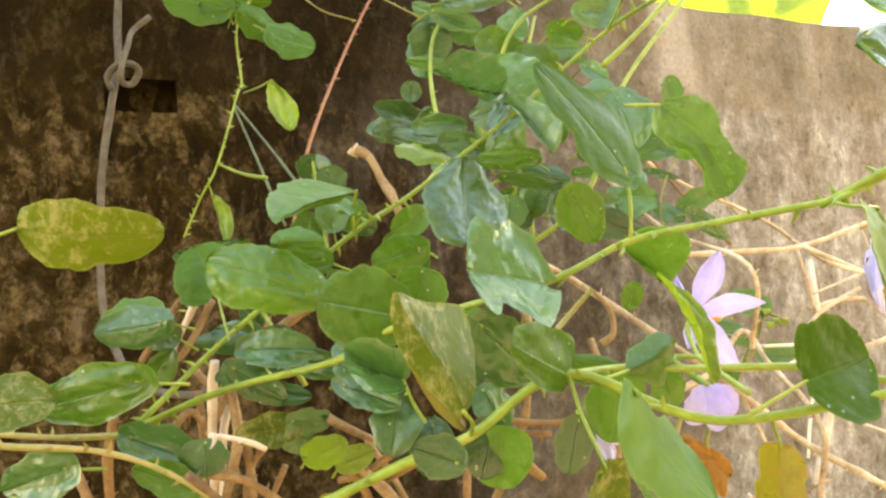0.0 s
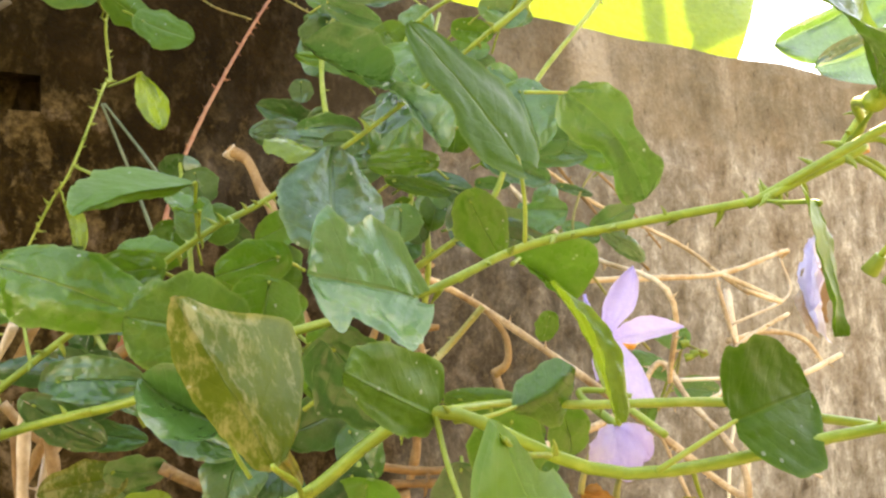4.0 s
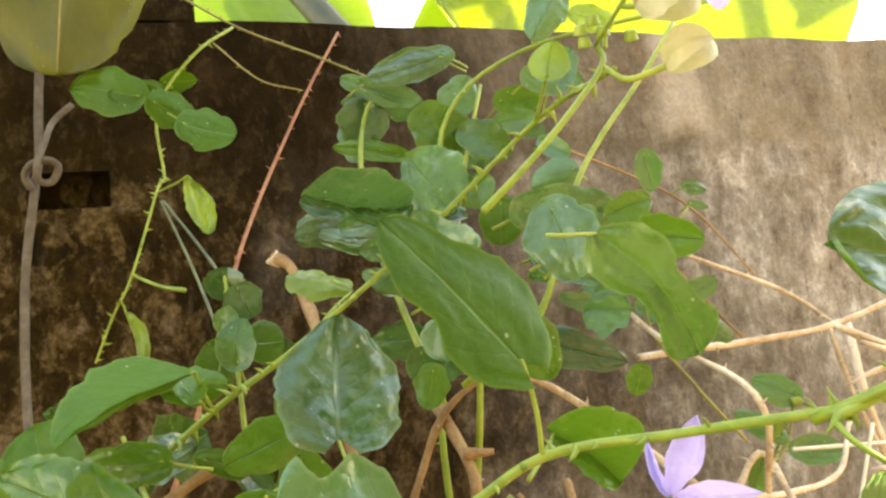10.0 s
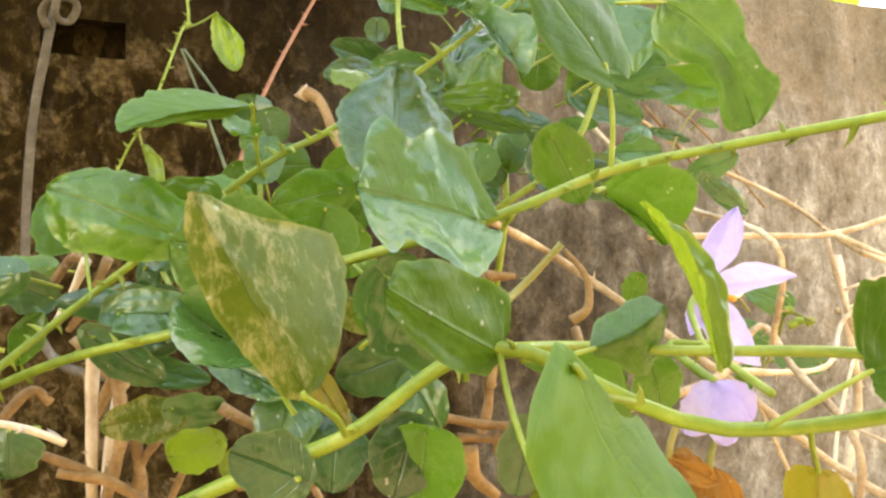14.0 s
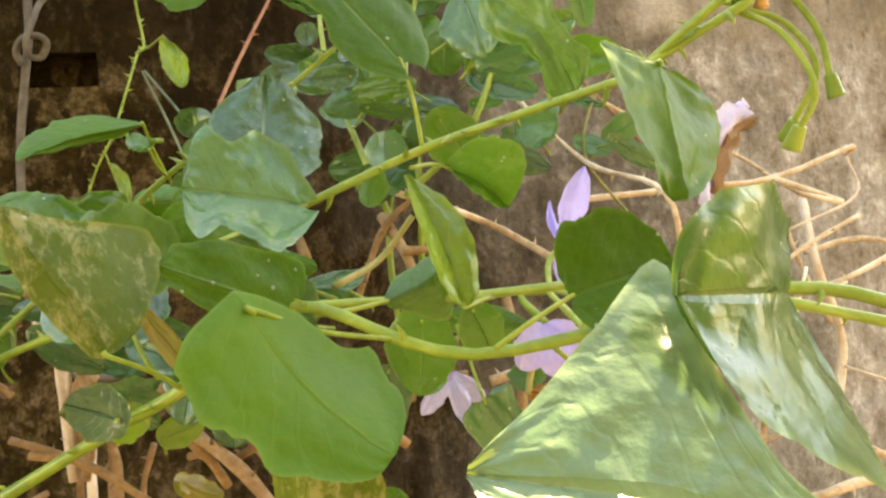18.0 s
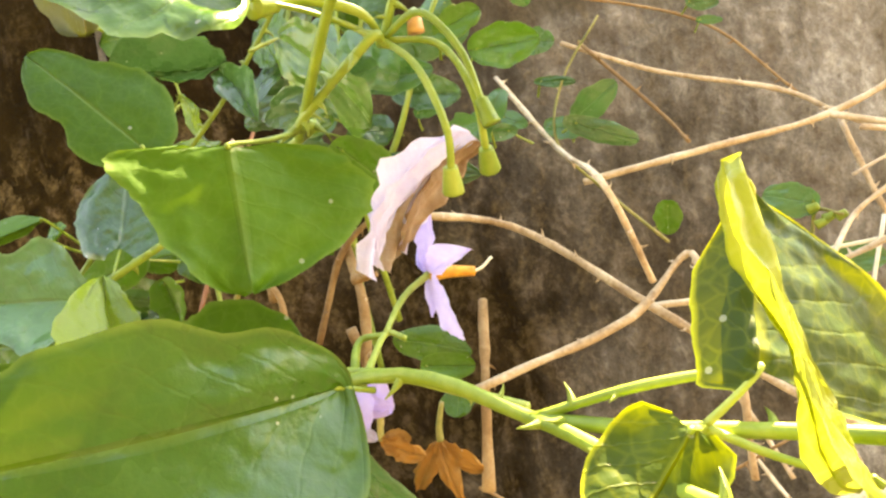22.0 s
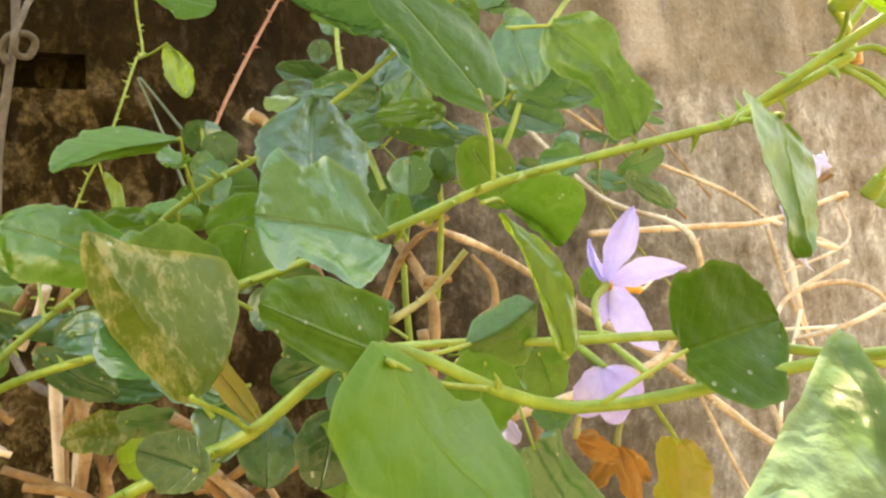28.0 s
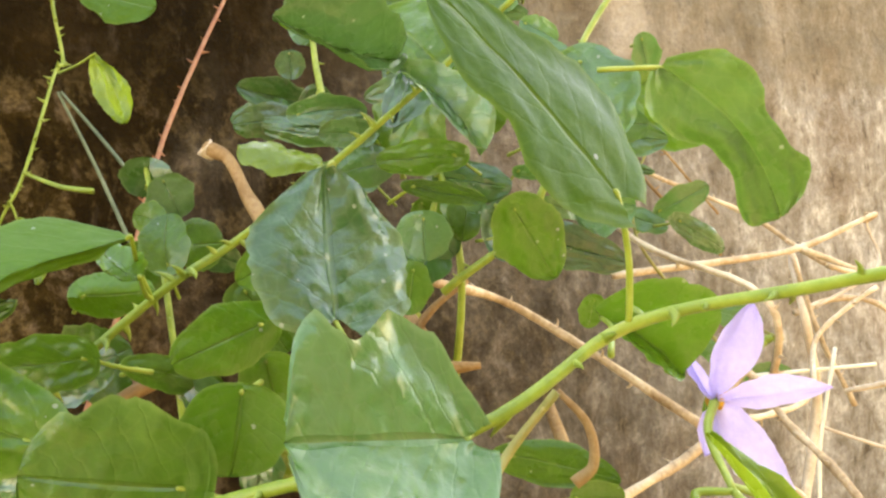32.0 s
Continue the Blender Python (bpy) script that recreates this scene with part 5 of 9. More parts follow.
bush = thing("nightshade_bush", (0.0397, 0.4000, 0.4364), "dense small-leaved nightshade growth close to the wall", "shrub", "shoots of the vine")
leaf(bush, (0.0775, 0.3300, 0.5702), (0.1007, 0.3220, 0.5507), (0.0968, 0.3250, 0.5708), (0.0832, 0.3300, 0.5529), LEAF_PALE, seed=83, lobes=0.15, nlobe=2.2, blunt=0.35, ripple=0.5)
leaf(bush, (0.0965, 0.3700, 0.5340), (0.1135, 0.3650, 0.5323), (0.1064, 0.3650, 0.5380), (0.1017, 0.3650, 0.5227), LEAF_PALE, seed=84, lobes=0.15, blunt=0.4)
stem("stem", [(0.0287, 0.3800, 0.4373), (0.0292, 0.3850, 0.4986), (0.0444, 0.3900, 0.5532), (0.0441, 0.4100, 0.6276), (0.0885, 0.4200, 0.6646), (0.1879, 0.4200, 0.6769)], 0.0016, 0.001, STEM, bush)
thorns([(0.0287, 0.3800, 0.4373), (0.0292, 0.3850, 0.4986), (0.0444, 0.3900, 0.5532), (0.0441, 0.4100, 0.6276), (0.0885, 0.4200, 0.6646), (0.1879, 0.4200, 0.6769)], 8, 0.0027, STEM, bush, 0.00130, 85)
stem("stem", [(0.0400, 0.3900, 0.4584), (0.0484, 0.3700, 0.5178), (0.0461, 0.4000, 0.5792), (0.0659, 0.4200, 0.6505)], 0.0016, 0.001, STEM, bush)
thorns([(0.0400, 0.3900, 0.4584), (0.0484, 0.3700, 0.5178), (0.0461, 0.4000, 0.5792), (0.0659, 0.4200, 0.6505)], 8, 0.0027, STEM, bush, 0.00130, 86)
stem("stem", [(0.0314, 0.3800, 0.4989), (0.0041, 0.4100, 0.5861), (0.0037, 0.4300, 0.6434), (0.0253, 0.4400, 0.6733)], 0.0016, 0.001, STEM, bush)
thorns([(0.0314, 0.3800, 0.4989), (0.0041, 0.4100, 0.5861), (0.0037, 0.4300, 0.6434), (0.0253, 0.4400, 0.6733)], 8, 0.0027, STEM, bush, 0.00130, 87)
stem("stem", [(0.0409, 0.3700, 0.5087), (0.0758, 0.3600, 0.5351), (0.1027, 0.3800, 0.5924), (0.1427, 0.4000, 0.6403), (0.1617, 0.4100, 0.6645)], 0.0016, 0.001, STEM, bush)
thorns([(0.0409, 0.3700, 0.5087), (0.0758, 0.3600, 0.5351), (0.1027, 0.3800, 0.5924), (0.1427, 0.4000, 0.6403), (0.1617, 0.4100, 0.6645)], 8, 0.0027, STEM, bush, 0.00130, 88)
leaf(bush, (0.0469, 0.4412, 0.6736), (0.0094, 0.4388, 0.6695), (0.0319, 0.4373, 0.6620), (0.0302, 0.4384, 0.6805), LEAF_PALE, petiole=(0.0600, 0.4540, 0.6691), seed=89, lobes=0.08, nlobe=1.9, wave=0.07, blunt=0.48, cord=0.15, bend=0.08, ripple=0.7)
leaf(bush, (0.0160, 0.4434, 0.6600), (-0.0073, 0.4366, 0.6693), (0.0038, 0.4390, 0.6582), (0.0084, 0.4417, 0.6697), LEAF_PALE, petiole=(0.0241, 0.4579, 0.6507), seed=90, lobes=0.05, nlobe=2.2, wave=0.08, blunt=0.38, cord=0.21, bend=-0.04, ripple=0.7)
leaf(bush, (0.0140, 0.4358, 0.6553), (0.0362, 0.4442, 0.6468), (0.0265, 0.4390, 0.6590), (0.0198, 0.4436, 0.6454), LEAF_PALE, petiole=(0.0063, 0.4448, 0.6522), seed=91, lobes=0.05, nlobe=2.8, wave=0.1, blunt=0.41, cord=0.19, bend=0.06, ripple=0.7)
leaf(bush, (0.0044, 0.4377, 0.6543), (-0.0020, 0.4423, 0.6312), (0.0150, 0.4395, 0.6411), (-0.0112, 0.4362, 0.6474), LEAF_DARK, petiole=(0.0066, 0.4482, 0.6564), seed=92, lobes=0.06, nlobe=1.6, wave=0.1, blunt=0.47, cord=0.15, bend=0.08, ripple=0.7)
leaf(bush, (0.0185, 0.4351, 0.6238), (-0.0131, 0.4249, 0.6307), (0.0038, 0.4294, 0.6213), (0.0063, 0.4316, 0.6321), LEAF, petiole=(0.0296, 0.4507, 0.6154), seed=93, lobes=0.05, nlobe=2.5, wave=0.1, blunt=0.51, cord=0.22, bend=0.07, ripple=0.7)
leaf(bush, (0.0487, 0.4268, 0.6404), (0.0611, 0.4332, 0.6595), (0.0457, 0.4266, 0.6533), (0.0620, 0.4321, 0.6432), LEAF_PALE, petiole=(0.0443, 0.4365, 0.6277), seed=94, lobes=0.08, nlobe=2.0, wave=0.1, blunt=0.45, cord=0.22, bend=-0.0, ripple=0.7)
leaf(bush, (0.0400, 0.4214, 0.6223), (0.0685, 0.4186, 0.6142), (0.0543, 0.4150, 0.6278), (0.0494, 0.4192, 0.6089), LEAF_PALE, petiole=(0.0301, 0.4345, 0.6191), seed=95, lobes=0.06, nlobe=2.8, wave=0.12, blunt=0.43, cord=0.22, bend=-0.03, ripple=0.7)
leaf(bush, (0.0743, 0.4167, 0.6400), (0.0954, 0.4233, 0.6397), (0.0835, 0.4176, 0.6466), (0.0824, 0.4193, 0.6327), LEAF, petiole=(0.0668, 0.4265, 0.6341), seed=96, lobes=0.02, nlobe=2.7, wave=0.11, blunt=0.4, cord=0.16, bend=-0.01, ripple=0.7)
leaf(bush, (0.0982, 0.4101, 0.6405), (0.1112, 0.4099, 0.6592), (0.0963, 0.4105, 0.6538), (0.1102, 0.4064, 0.6421), LEAF_PALE, petiole=(0.0936, 0.4222, 0.6279), seed=97, lobes=0.08, nlobe=1.8, wave=0.09, blunt=0.39, cord=0.10, bend=-0.02, ripple=0.7)
leaf(bush, (0.1070, 0.4019, 0.6832), (0.0919, 0.3981, 0.6613), (0.1092, 0.4041, 0.6694), (0.0934, 0.4037, 0.6808), LEAF_PALE, petiole=(0.1123, 0.4153, 0.6848), seed=98, lobes=0.05, nlobe=2.1, wave=0.1, blunt=0.5, cord=0.14, bend=0.08, ripple=0.7)
leaf(bush, (0.0797, 0.4208, 0.6267), (0.0949, 0.4192, 0.6222), (0.0873, 0.4204, 0.6291), (0.0851, 0.4210, 0.6207), LEAF_PALE, petiole=(0.0743, 0.4334, 0.6223), seed=99, lobes=0.05, nlobe=2.4, wave=0.1, blunt=0.38, cord=0.10, bend=-0.03, ripple=0.7)
leaf(bush, (0.0915, 0.4123, 0.6161), (0.1036, 0.4077, 0.6062), (0.0994, 0.4084, 0.6162), (0.0929, 0.4076, 0.6071), LEAF_PALE, petiole=(0.0872, 0.4259, 0.6136), seed=100, lobes=0.03, nlobe=2.3, wave=0.12, blunt=0.43, cord=0.14, bend=0.02, ripple=0.7)
leaf(bush, (0.1028, 0.3981, 0.5981), (0.0829, 0.4019, 0.5928), (0.0968, 0.4021, 0.5888), (0.0933, 0.4033, 0.6037), LEAF_PALE, petiole=(0.1098, 0.4087, 0.5940), seed=101, lobes=0.05, nlobe=2.5, wave=0.08, blunt=0.5, cord=0.13, bend=0.1, ripple=0.7)
leaf(bush, (0.0670, 0.3900, 0.5860), (0.0652, 0.3900, 0.5667), (0.0768, 0.3923, 0.5771), (0.0561, 0.3904, 0.5788), LEAF, petiole=(0.0677, 0.4019, 0.5868), seed=102, lobes=0.04, nlobe=2.1, wave=0.06, blunt=0.39, cord=0.16, bend=0.03, ripple=0.7)
leaf(bush, (0.0757, 0.3637, 0.5779), (0.1166, 0.3763, 0.5752), (0.0927, 0.3649, 0.5872), (0.0917, 0.3706, 0.5662), LEAF_PALE, petiole=(0.0614, 0.3712, 0.5729), seed=103, lobes=0.05, nlobe=2.3, wave=0.11, blunt=0.45, cord=0.17, bend=0.03, ripple=0.7)
leaf(bush, (0.0891, 0.3688, 0.5724), (0.0771, 0.3712, 0.5548), (0.0905, 0.3679, 0.5603), (0.0773, 0.3704, 0.5698), LEAF, petiole=(0.0933, 0.3799, 0.5725), seed=104, lobes=0.07, nlobe=1.7, wave=0.13, blunt=0.48, cord=0.21, bend=-0.01, ripple=0.7)
leaf(bush, (0.0814, 0.3708, 0.5590), (0.1072, 0.3692, 0.5471), (0.0954, 0.3681, 0.5613), (0.0881, 0.3664, 0.5470), LEAF_PALE, petiole=(0.0724, 0.3834, 0.5572), seed=105, lobes=0.02, nlobe=1.8, wave=0.12, blunt=0.4, cord=0.18, bend=-0.02, ripple=0.7)
leaf(bush, (0.0565, 0.4135, 0.6033), (0.0574, 0.4065, 0.5866), (0.0663, 0.4070, 0.5967), (0.0472, 0.4117, 0.5954), LEAF, petiole=(0.0562, 0.4279, 0.6031), seed=106, lobes=0.05, nlobe=2.2, wave=0.09, blunt=0.42, cord=0.16, bend=0.11, ripple=0.7)
leaf(bush, (0.0311, 0.4225, 0.6030), (0.0476, 0.4175, 0.6011), (0.0387, 0.4214, 0.6084), (0.0376, 0.4185, 0.5960), LEAF_DARK, petiole=(0.0254, 0.4362, 0.5977), seed=107, lobes=0.03, nlobe=1.9, wave=0.06, blunt=0.51, cord=0.14, bend=-0.03, ripple=0.7)
leaf(bush, (-0.0074, 0.4479, 0.5993), (-0.0356, 0.4321, 0.6058), (-0.0208, 0.4364, 0.5937), (-0.0170, 0.4376, 0.6098), LEAF_DARK, petiole=(0.0024, 0.4653, 0.5911), seed=108, lobes=0.05, nlobe=2.3, wave=0.13, blunt=0.5, cord=0.13, bend=0.05, ripple=0.7)
leaf(bush, (-0.0175, 0.4352, 0.5953), (-0.0419, 0.4448, 0.5940), (-0.0265, 0.4372, 0.5876), (-0.0289, 0.4425, 0.6022), LEAF_DARK, petiole=(-0.0089, 0.4438, 0.5898), seed=109, lobes=0.05, nlobe=2.6, wave=0.08, blunt=0.47, cord=0.16, bend=-0.04, ripple=0.7)
leaf(bush, (-0.0000, 0.4270, 0.5988), (-0.0064, 0.4330, 0.5765), (0.0054, 0.4328, 0.5875), (-0.0110, 0.4299, 0.5917), LEAF_DARK, petiole=(0.0022, 0.4368, 0.6006), seed=110, lobes=0.05, nlobe=2.8, wave=0.08, blunt=0.5, cord=0.15, bend=0.01, ripple=0.7)
leaf(bush, (0.0076, 0.4016, 0.5757), (0.0274, 0.3984, 0.5622), (0.0206, 0.3966, 0.5763), (0.0117, 0.3983, 0.5637), LEAF_DARK, petiole=(0.0007, 0.4148, 0.5744), seed=111, lobes=0.04, nlobe=1.5, wave=0.1, blunt=0.44, cord=0.10, bend=-0.03, ripple=0.7)
leaf(bush, (0.0202, 0.3950, 0.5534), (-0.0022, 0.4050, 0.5630), (0.0085, 0.3976, 0.5516), (0.0137, 0.3992, 0.5632), LEAF_PALE, petiole=(0.0281, 0.4036, 0.5441), seed=112, lobes=0.09, nlobe=1.6, wave=0.09, blunt=0.49, cord=0.10, bend=-0.05, ripple=0.7)
leaf(bush, (0.0376, 0.3859, 0.5428), (0.0460, 0.3941, 0.5249), (0.0483, 0.3914, 0.5385), (0.0341, 0.3881, 0.5322), LEAF, petiole=(0.0347, 0.3950, 0.5431), seed=113, lobes=0.05, nlobe=1.8, wave=0.12, blunt=0.51, cord=0.11, bend=0.03, ripple=0.7)
leaf(bush, (0.0412, 0.3831, 0.5266), (0.0299, 0.3769, 0.5118), (0.0441, 0.3791, 0.5153), (0.0286, 0.3823, 0.5253), LEAF_DARK, petiole=(0.0451, 0.3972, 0.5258), seed=114, lobes=0.07, nlobe=1.7, wave=0.08, blunt=0.44, cord=0.15, bend=0.06, ripple=0.7)
leaf(bush, (0.0241, 0.3776, 0.5243), (0.0255, 0.3824, 0.5073), (0.0327, 0.3787, 0.5181), (0.0167, 0.3795, 0.5165), LEAF_DARK, petiole=(0.0236, 0.3879, 0.5242), seed=115, lobes=0.02, nlobe=2.0, wave=0.12, blunt=0.45, cord=0.17, bend=0.05, ripple=0.7)
leaf(bush, (0.0244, 0.3992, 0.5290), (-0.0004, 0.4008, 0.5307), (0.0132, 0.4027, 0.5206), (0.0148, 0.3979, 0.5386), LEAF_DARK, petiole=(0.0331, 0.4106, 0.5224), seed=116, lobes=0.04, nlobe=2.7, wave=0.09, blunt=0.51, cord=0.12, bend=0.08, ripple=0.7)
leaf(bush, (0.0363, 0.3602, 0.5354), (0.0353, 0.3598, 0.5208), (0.0456, 0.3597, 0.5286), (0.0260, 0.3637, 0.5303), LEAF_PALE, petiole=(0.0366, 0.3723, 0.5346), seed=117, lobes=0.03, nlobe=2.2, wave=0.08, blunt=0.43, cord=0.20, bend=0.01, ripple=0.7)
leaf(bush, (0.0421, 0.3760, 0.5796), (0.0264, 0.3840, 0.5574), (0.0465, 0.3735, 0.5617), (0.0242, 0.3867, 0.5796), LEAF, petiole=(0.0476, 0.3852, 0.5814), seed=118, lobes=0.09, nlobe=2.4, wave=0.07, blunt=0.47, cord=0.12, bend=0.01, ripple=0.7)
leaf(bush, (0.0356, 0.3730, 0.5585), (0.0485, 0.3670, 0.5566), (0.0414, 0.3678, 0.5624), (0.0407, 0.3682, 0.5520), LEAF_PALE, petiole=(0.0311, 0.3871, 0.5532), seed=119, lobes=0.03, nlobe=2.7, wave=0.08, blunt=0.5, cord=0.10, bend=-0.05, ripple=0.7)
leaf(bush, (0.0442, 0.3862, 0.5524), (0.0708, 0.3738, 0.5439), (0.0577, 0.3835, 0.5571), (0.0537, 0.3826, 0.5410), LEAF_DARK, petiole=(0.0348, 0.4025, 0.5494), seed=120, lobes=0.02, nlobe=2.8, wave=0.08, blunt=0.42, cord=0.17, bend=-0.02, ripple=0.7)
leaf(bush, (0.0633, 0.3335, 0.5342), (0.0767, 0.3465, 0.5108), (0.0792, 0.3384, 0.5297), (0.0585, 0.3408, 0.5197), LEAF, petiole=(0.0587, 0.3410, 0.5364), seed=121, lobes=0.06, nlobe=1.8, wave=0.11, blunt=0.52, cord=0.17, bend=-0.04, ripple=0.7)
leaf(bush, (0.0584, 0.3675, 0.5342), (0.0439, 0.3725, 0.5413), (0.0497, 0.3711, 0.5311), (0.0552, 0.3699, 0.5434), LEAF_PALE, petiole=(0.0635, 0.3778, 0.5257), seed=122, lobes=0.06, nlobe=1.8, wave=0.08, blunt=0.45, cord=0.11, bend=0.05, ripple=0.7)
leaf(bush, (0.0804, 0.3037, 0.5706), (0.0852, 0.2963, 0.5466), (0.0934, 0.2970, 0.5630), (0.0714, 0.3048, 0.5578), LEAF_PALE, petiole=(0.0788, 0.3182, 0.5730), seed=123, lobes=0.06, nlobe=1.8, wave=0.1, blunt=0.52, cord=0.21, bend=0.08, ripple=0.7)
leaf(bush, (0.0827, 0.3115, 0.5542), (0.0994, 0.3085, 0.5526), (0.0903, 0.3105, 0.5599), (0.0893, 0.3105, 0.5473), LEAF_PALE, petiole=(0.0768, 0.3245, 0.5488), seed=124, lobes=0.02, nlobe=2.4, wave=0.09, blunt=0.45, cord=0.19, bend=-0.05, ripple=0.7)
leaf(bush, (0.0985, 0.3828, 0.5286), (0.1152, 0.3772, 0.5367), (0.1028, 0.3840, 0.5398), (0.1086, 0.3784, 0.5245), LEAF_PALE, petiole=(0.0927, 0.3968, 0.5198), seed=125, lobes=0.04, nlobe=1.5, wave=0.08, blunt=0.46, cord=0.10, bend=-0.01, ripple=0.7)
leaf(bush, (0.0772, 0.3919, 0.5515), (0.0923, 0.3881, 0.5499), (0.0836, 0.3888, 0.5540), (0.0834, 0.3910, 0.5476), LEAF_PALE, petiole=(0.0719, 0.4052, 0.5460), seed=126, lobes=0.09, nlobe=2.8, wave=0.09, blunt=0.39, cord=0.14, bend=0.03, ripple=0.7)
leaf(bush, (0.0305, 0.3509, 0.5184), (0.0270, 0.3491, 0.5038), (0.0358, 0.3516, 0.5106), (0.0221, 0.3517, 0.5140), LEAF, petiole=(0.0317, 0.3635, 0.5175), seed=127, lobes=0.08, nlobe=2.1, wave=0.08, blunt=0.51, cord=0.21, bend=-0.04, ripple=0.7)
leaf(bush, (0.0261, 0.3829, 0.5591), (0.0065, 0.3771, 0.5558), (0.0186, 0.3813, 0.5498), (0.0167, 0.3826, 0.5662), LEAF_DARK, petiole=(0.0329, 0.3969, 0.5543), seed=128, lobes=0.09, nlobe=1.4, wave=0.07, blunt=0.44, cord=0.17, bend=0.08, ripple=0.7)
leaf(bush, (0.1291, 0.4196, 0.5739), (0.1434, 0.4204, 0.5679), (0.1378, 0.4201, 0.5772), (0.1321, 0.4184, 0.5655), LEAF_PALE, petiole=(0.1241, 0.4313, 0.5700), seed=129, lobes=0.06, nlobe=2.3, wave=0.12, blunt=0.41, cord=0.11, bend=0.0, ripple=0.7)
leaf(bush, (0.0836, 0.3326, 0.5563), (0.1125, 0.3274, 0.5497), (0.0970, 0.3297, 0.5602), (0.0942, 0.3277, 0.5460), LEAF_PALE, petiole=(0.0735, 0.3465, 0.5527), seed=130, lobes=0.07, nlobe=2.6, wave=0.06, blunt=0.51, cord=0.11, bend=-0.0, ripple=0.7)
leaf(bush, (0.0208, 0.3801, 0.5705), (0.0023, 0.3799, 0.5721), (0.0126, 0.3795, 0.5650), (0.0137, 0.3783, 0.5767), LEAF_PALE, petiole=(0.0273, 0.3922, 0.5639), seed=131, lobes=0.07, nlobe=2.7, wave=0.08, blunt=0.4, cord=0.16, bend=-0.03, ripple=0.7)
leaf(bush, (0.0083, 0.4024, 0.5747), (-0.0273, 0.4176, 0.5863), (-0.0081, 0.4120, 0.5744), (-0.0054, 0.4119, 0.5860), LEAF_DARK, petiole=(0.0208, 0.4091, 0.5647), seed=132, lobes=0.05, nlobe=2.6, wave=0.08, blunt=0.44, cord=0.11, bend=-0.05, ripple=0.7)
leaf(bush, (0.0157, 0.4083, 0.5848), (-0.0048, 0.4117, 0.5832), (0.0077, 0.4087, 0.5795), (0.0065, 0.4120, 0.5892), LEAF_DARK, petiole=(0.0229, 0.4191, 0.5794), seed=133, lobes=0.06, nlobe=2.3, wave=0.12, blunt=0.42, cord=0.10, bend=-0.02, ripple=0.7)
leaf(bush, (-0.0079, 0.4106, 0.5863), (0.0208, 0.4094, 0.5849), (0.0045, 0.4079, 0.5915), (0.0040, 0.4087, 0.5793), LEAF_PALE, petiole=(-0.0180, 0.4230, 0.5808), seed=134, lobes=0.07, nlobe=2.0, wave=0.08, blunt=0.41, cord=0.16, bend=0.12, ripple=0.7)
leaf(bush, (-0.0113, 0.4242, 0.5861), (-0.0356, 0.4158, 0.5856), (-0.0221, 0.4227, 0.5784), (-0.0216, 0.4221, 0.5941), LEAF_DARK, petiole=(-0.0027, 0.4391, 0.5803), seed=135, lobes=0.06, nlobe=2.2, wave=0.09, blunt=0.39, cord=0.17, bend=0.12, ripple=0.7)
leaf(bush, (0.0432, 0.3874, 0.5884), (0.0204, 0.3926, 0.5863), (0.0345, 0.3898, 0.5818), (0.0330, 0.3897, 0.5934), LEAF_PALE, petiole=(0.0511, 0.3975, 0.5831), seed=136, lobes=0.08, nlobe=1.4, wave=0.07, blunt=0.51, cord=0.18, bend=0.09, ripple=0.7)
leaf(bush, (0.0050, 0.4295, 0.6618), (0.0348, 0.4305, 0.6495), (0.0203, 0.4266, 0.6623), (0.0147, 0.4303, 0.6498), LEAF_PALE, petiole=(-0.0055, 0.4411, 0.6601), seed=137, lobes=0.06, nlobe=1.5, wave=0.09, blunt=0.51, cord=0.11, bend=-0.05, ripple=0.7)
leaf(bush, (0.0480, 0.4274, 0.6703), (0.0107, 0.4126, 0.6593), (0.0330, 0.4214, 0.6577), (0.0310, 0.4231, 0.6745), LEAF_PALE, petiole=(0.0610, 0.4445, 0.6681), seed=138, lobes=0.03, nlobe=2.7, wave=0.08, blunt=0.46, cord=0.19, bend=-0.04, ripple=0.7)
leaf(bush, (0.0182, 0.4403, 0.6604), (-0.0087, 0.4397, 0.6565), (0.0076, 0.4419, 0.6541), (0.0062, 0.4392, 0.6638), LEAF_PALE, petiole=(0.0276, 0.4525, 0.6557), seed=139, lobes=0.08, nlobe=2.1, wave=0.12, blunt=0.44, cord=0.20, bend=-0.05, ripple=0.7)
leaf(bush, (0.0732, 0.4216, 0.6310), (0.0923, 0.4184, 0.6292), (0.0812, 0.4178, 0.6360), (0.0808, 0.4194, 0.6235), LEAF_PALE, petiole=(0.0665, 0.4347, 0.6257), seed=140, lobes=0.05, nlobe=1.8, wave=0.09, blunt=0.48, cord=0.17, bend=-0.02, ripple=0.7)
leaf(bush, (0.1079, 0.3984, 0.5374), (0.1175, 0.4016, 0.5509), (0.1069, 0.4014, 0.5466), (0.1172, 0.3995, 0.5395), LEAF_PALE, petiole=(0.1045, 0.4092, 0.5267), seed=141, lobes=0.05, nlobe=1.7, wave=0.11, blunt=0.43, cord=0.14, bend=0.11, ripple=0.7)
leaf(bush, (0.0536, 0.3716, 0.5425), (0.0496, 0.3684, 0.5261), (0.0585, 0.3679, 0.5339), (0.0448, 0.3692, 0.5370), LEAF, petiole=(0.0550, 0.3847, 0.5422), seed=142, lobes=0.05, nlobe=2.3, wave=0.08, blunt=0.48, cord=0.10, bend=0.11, ripple=0.7)
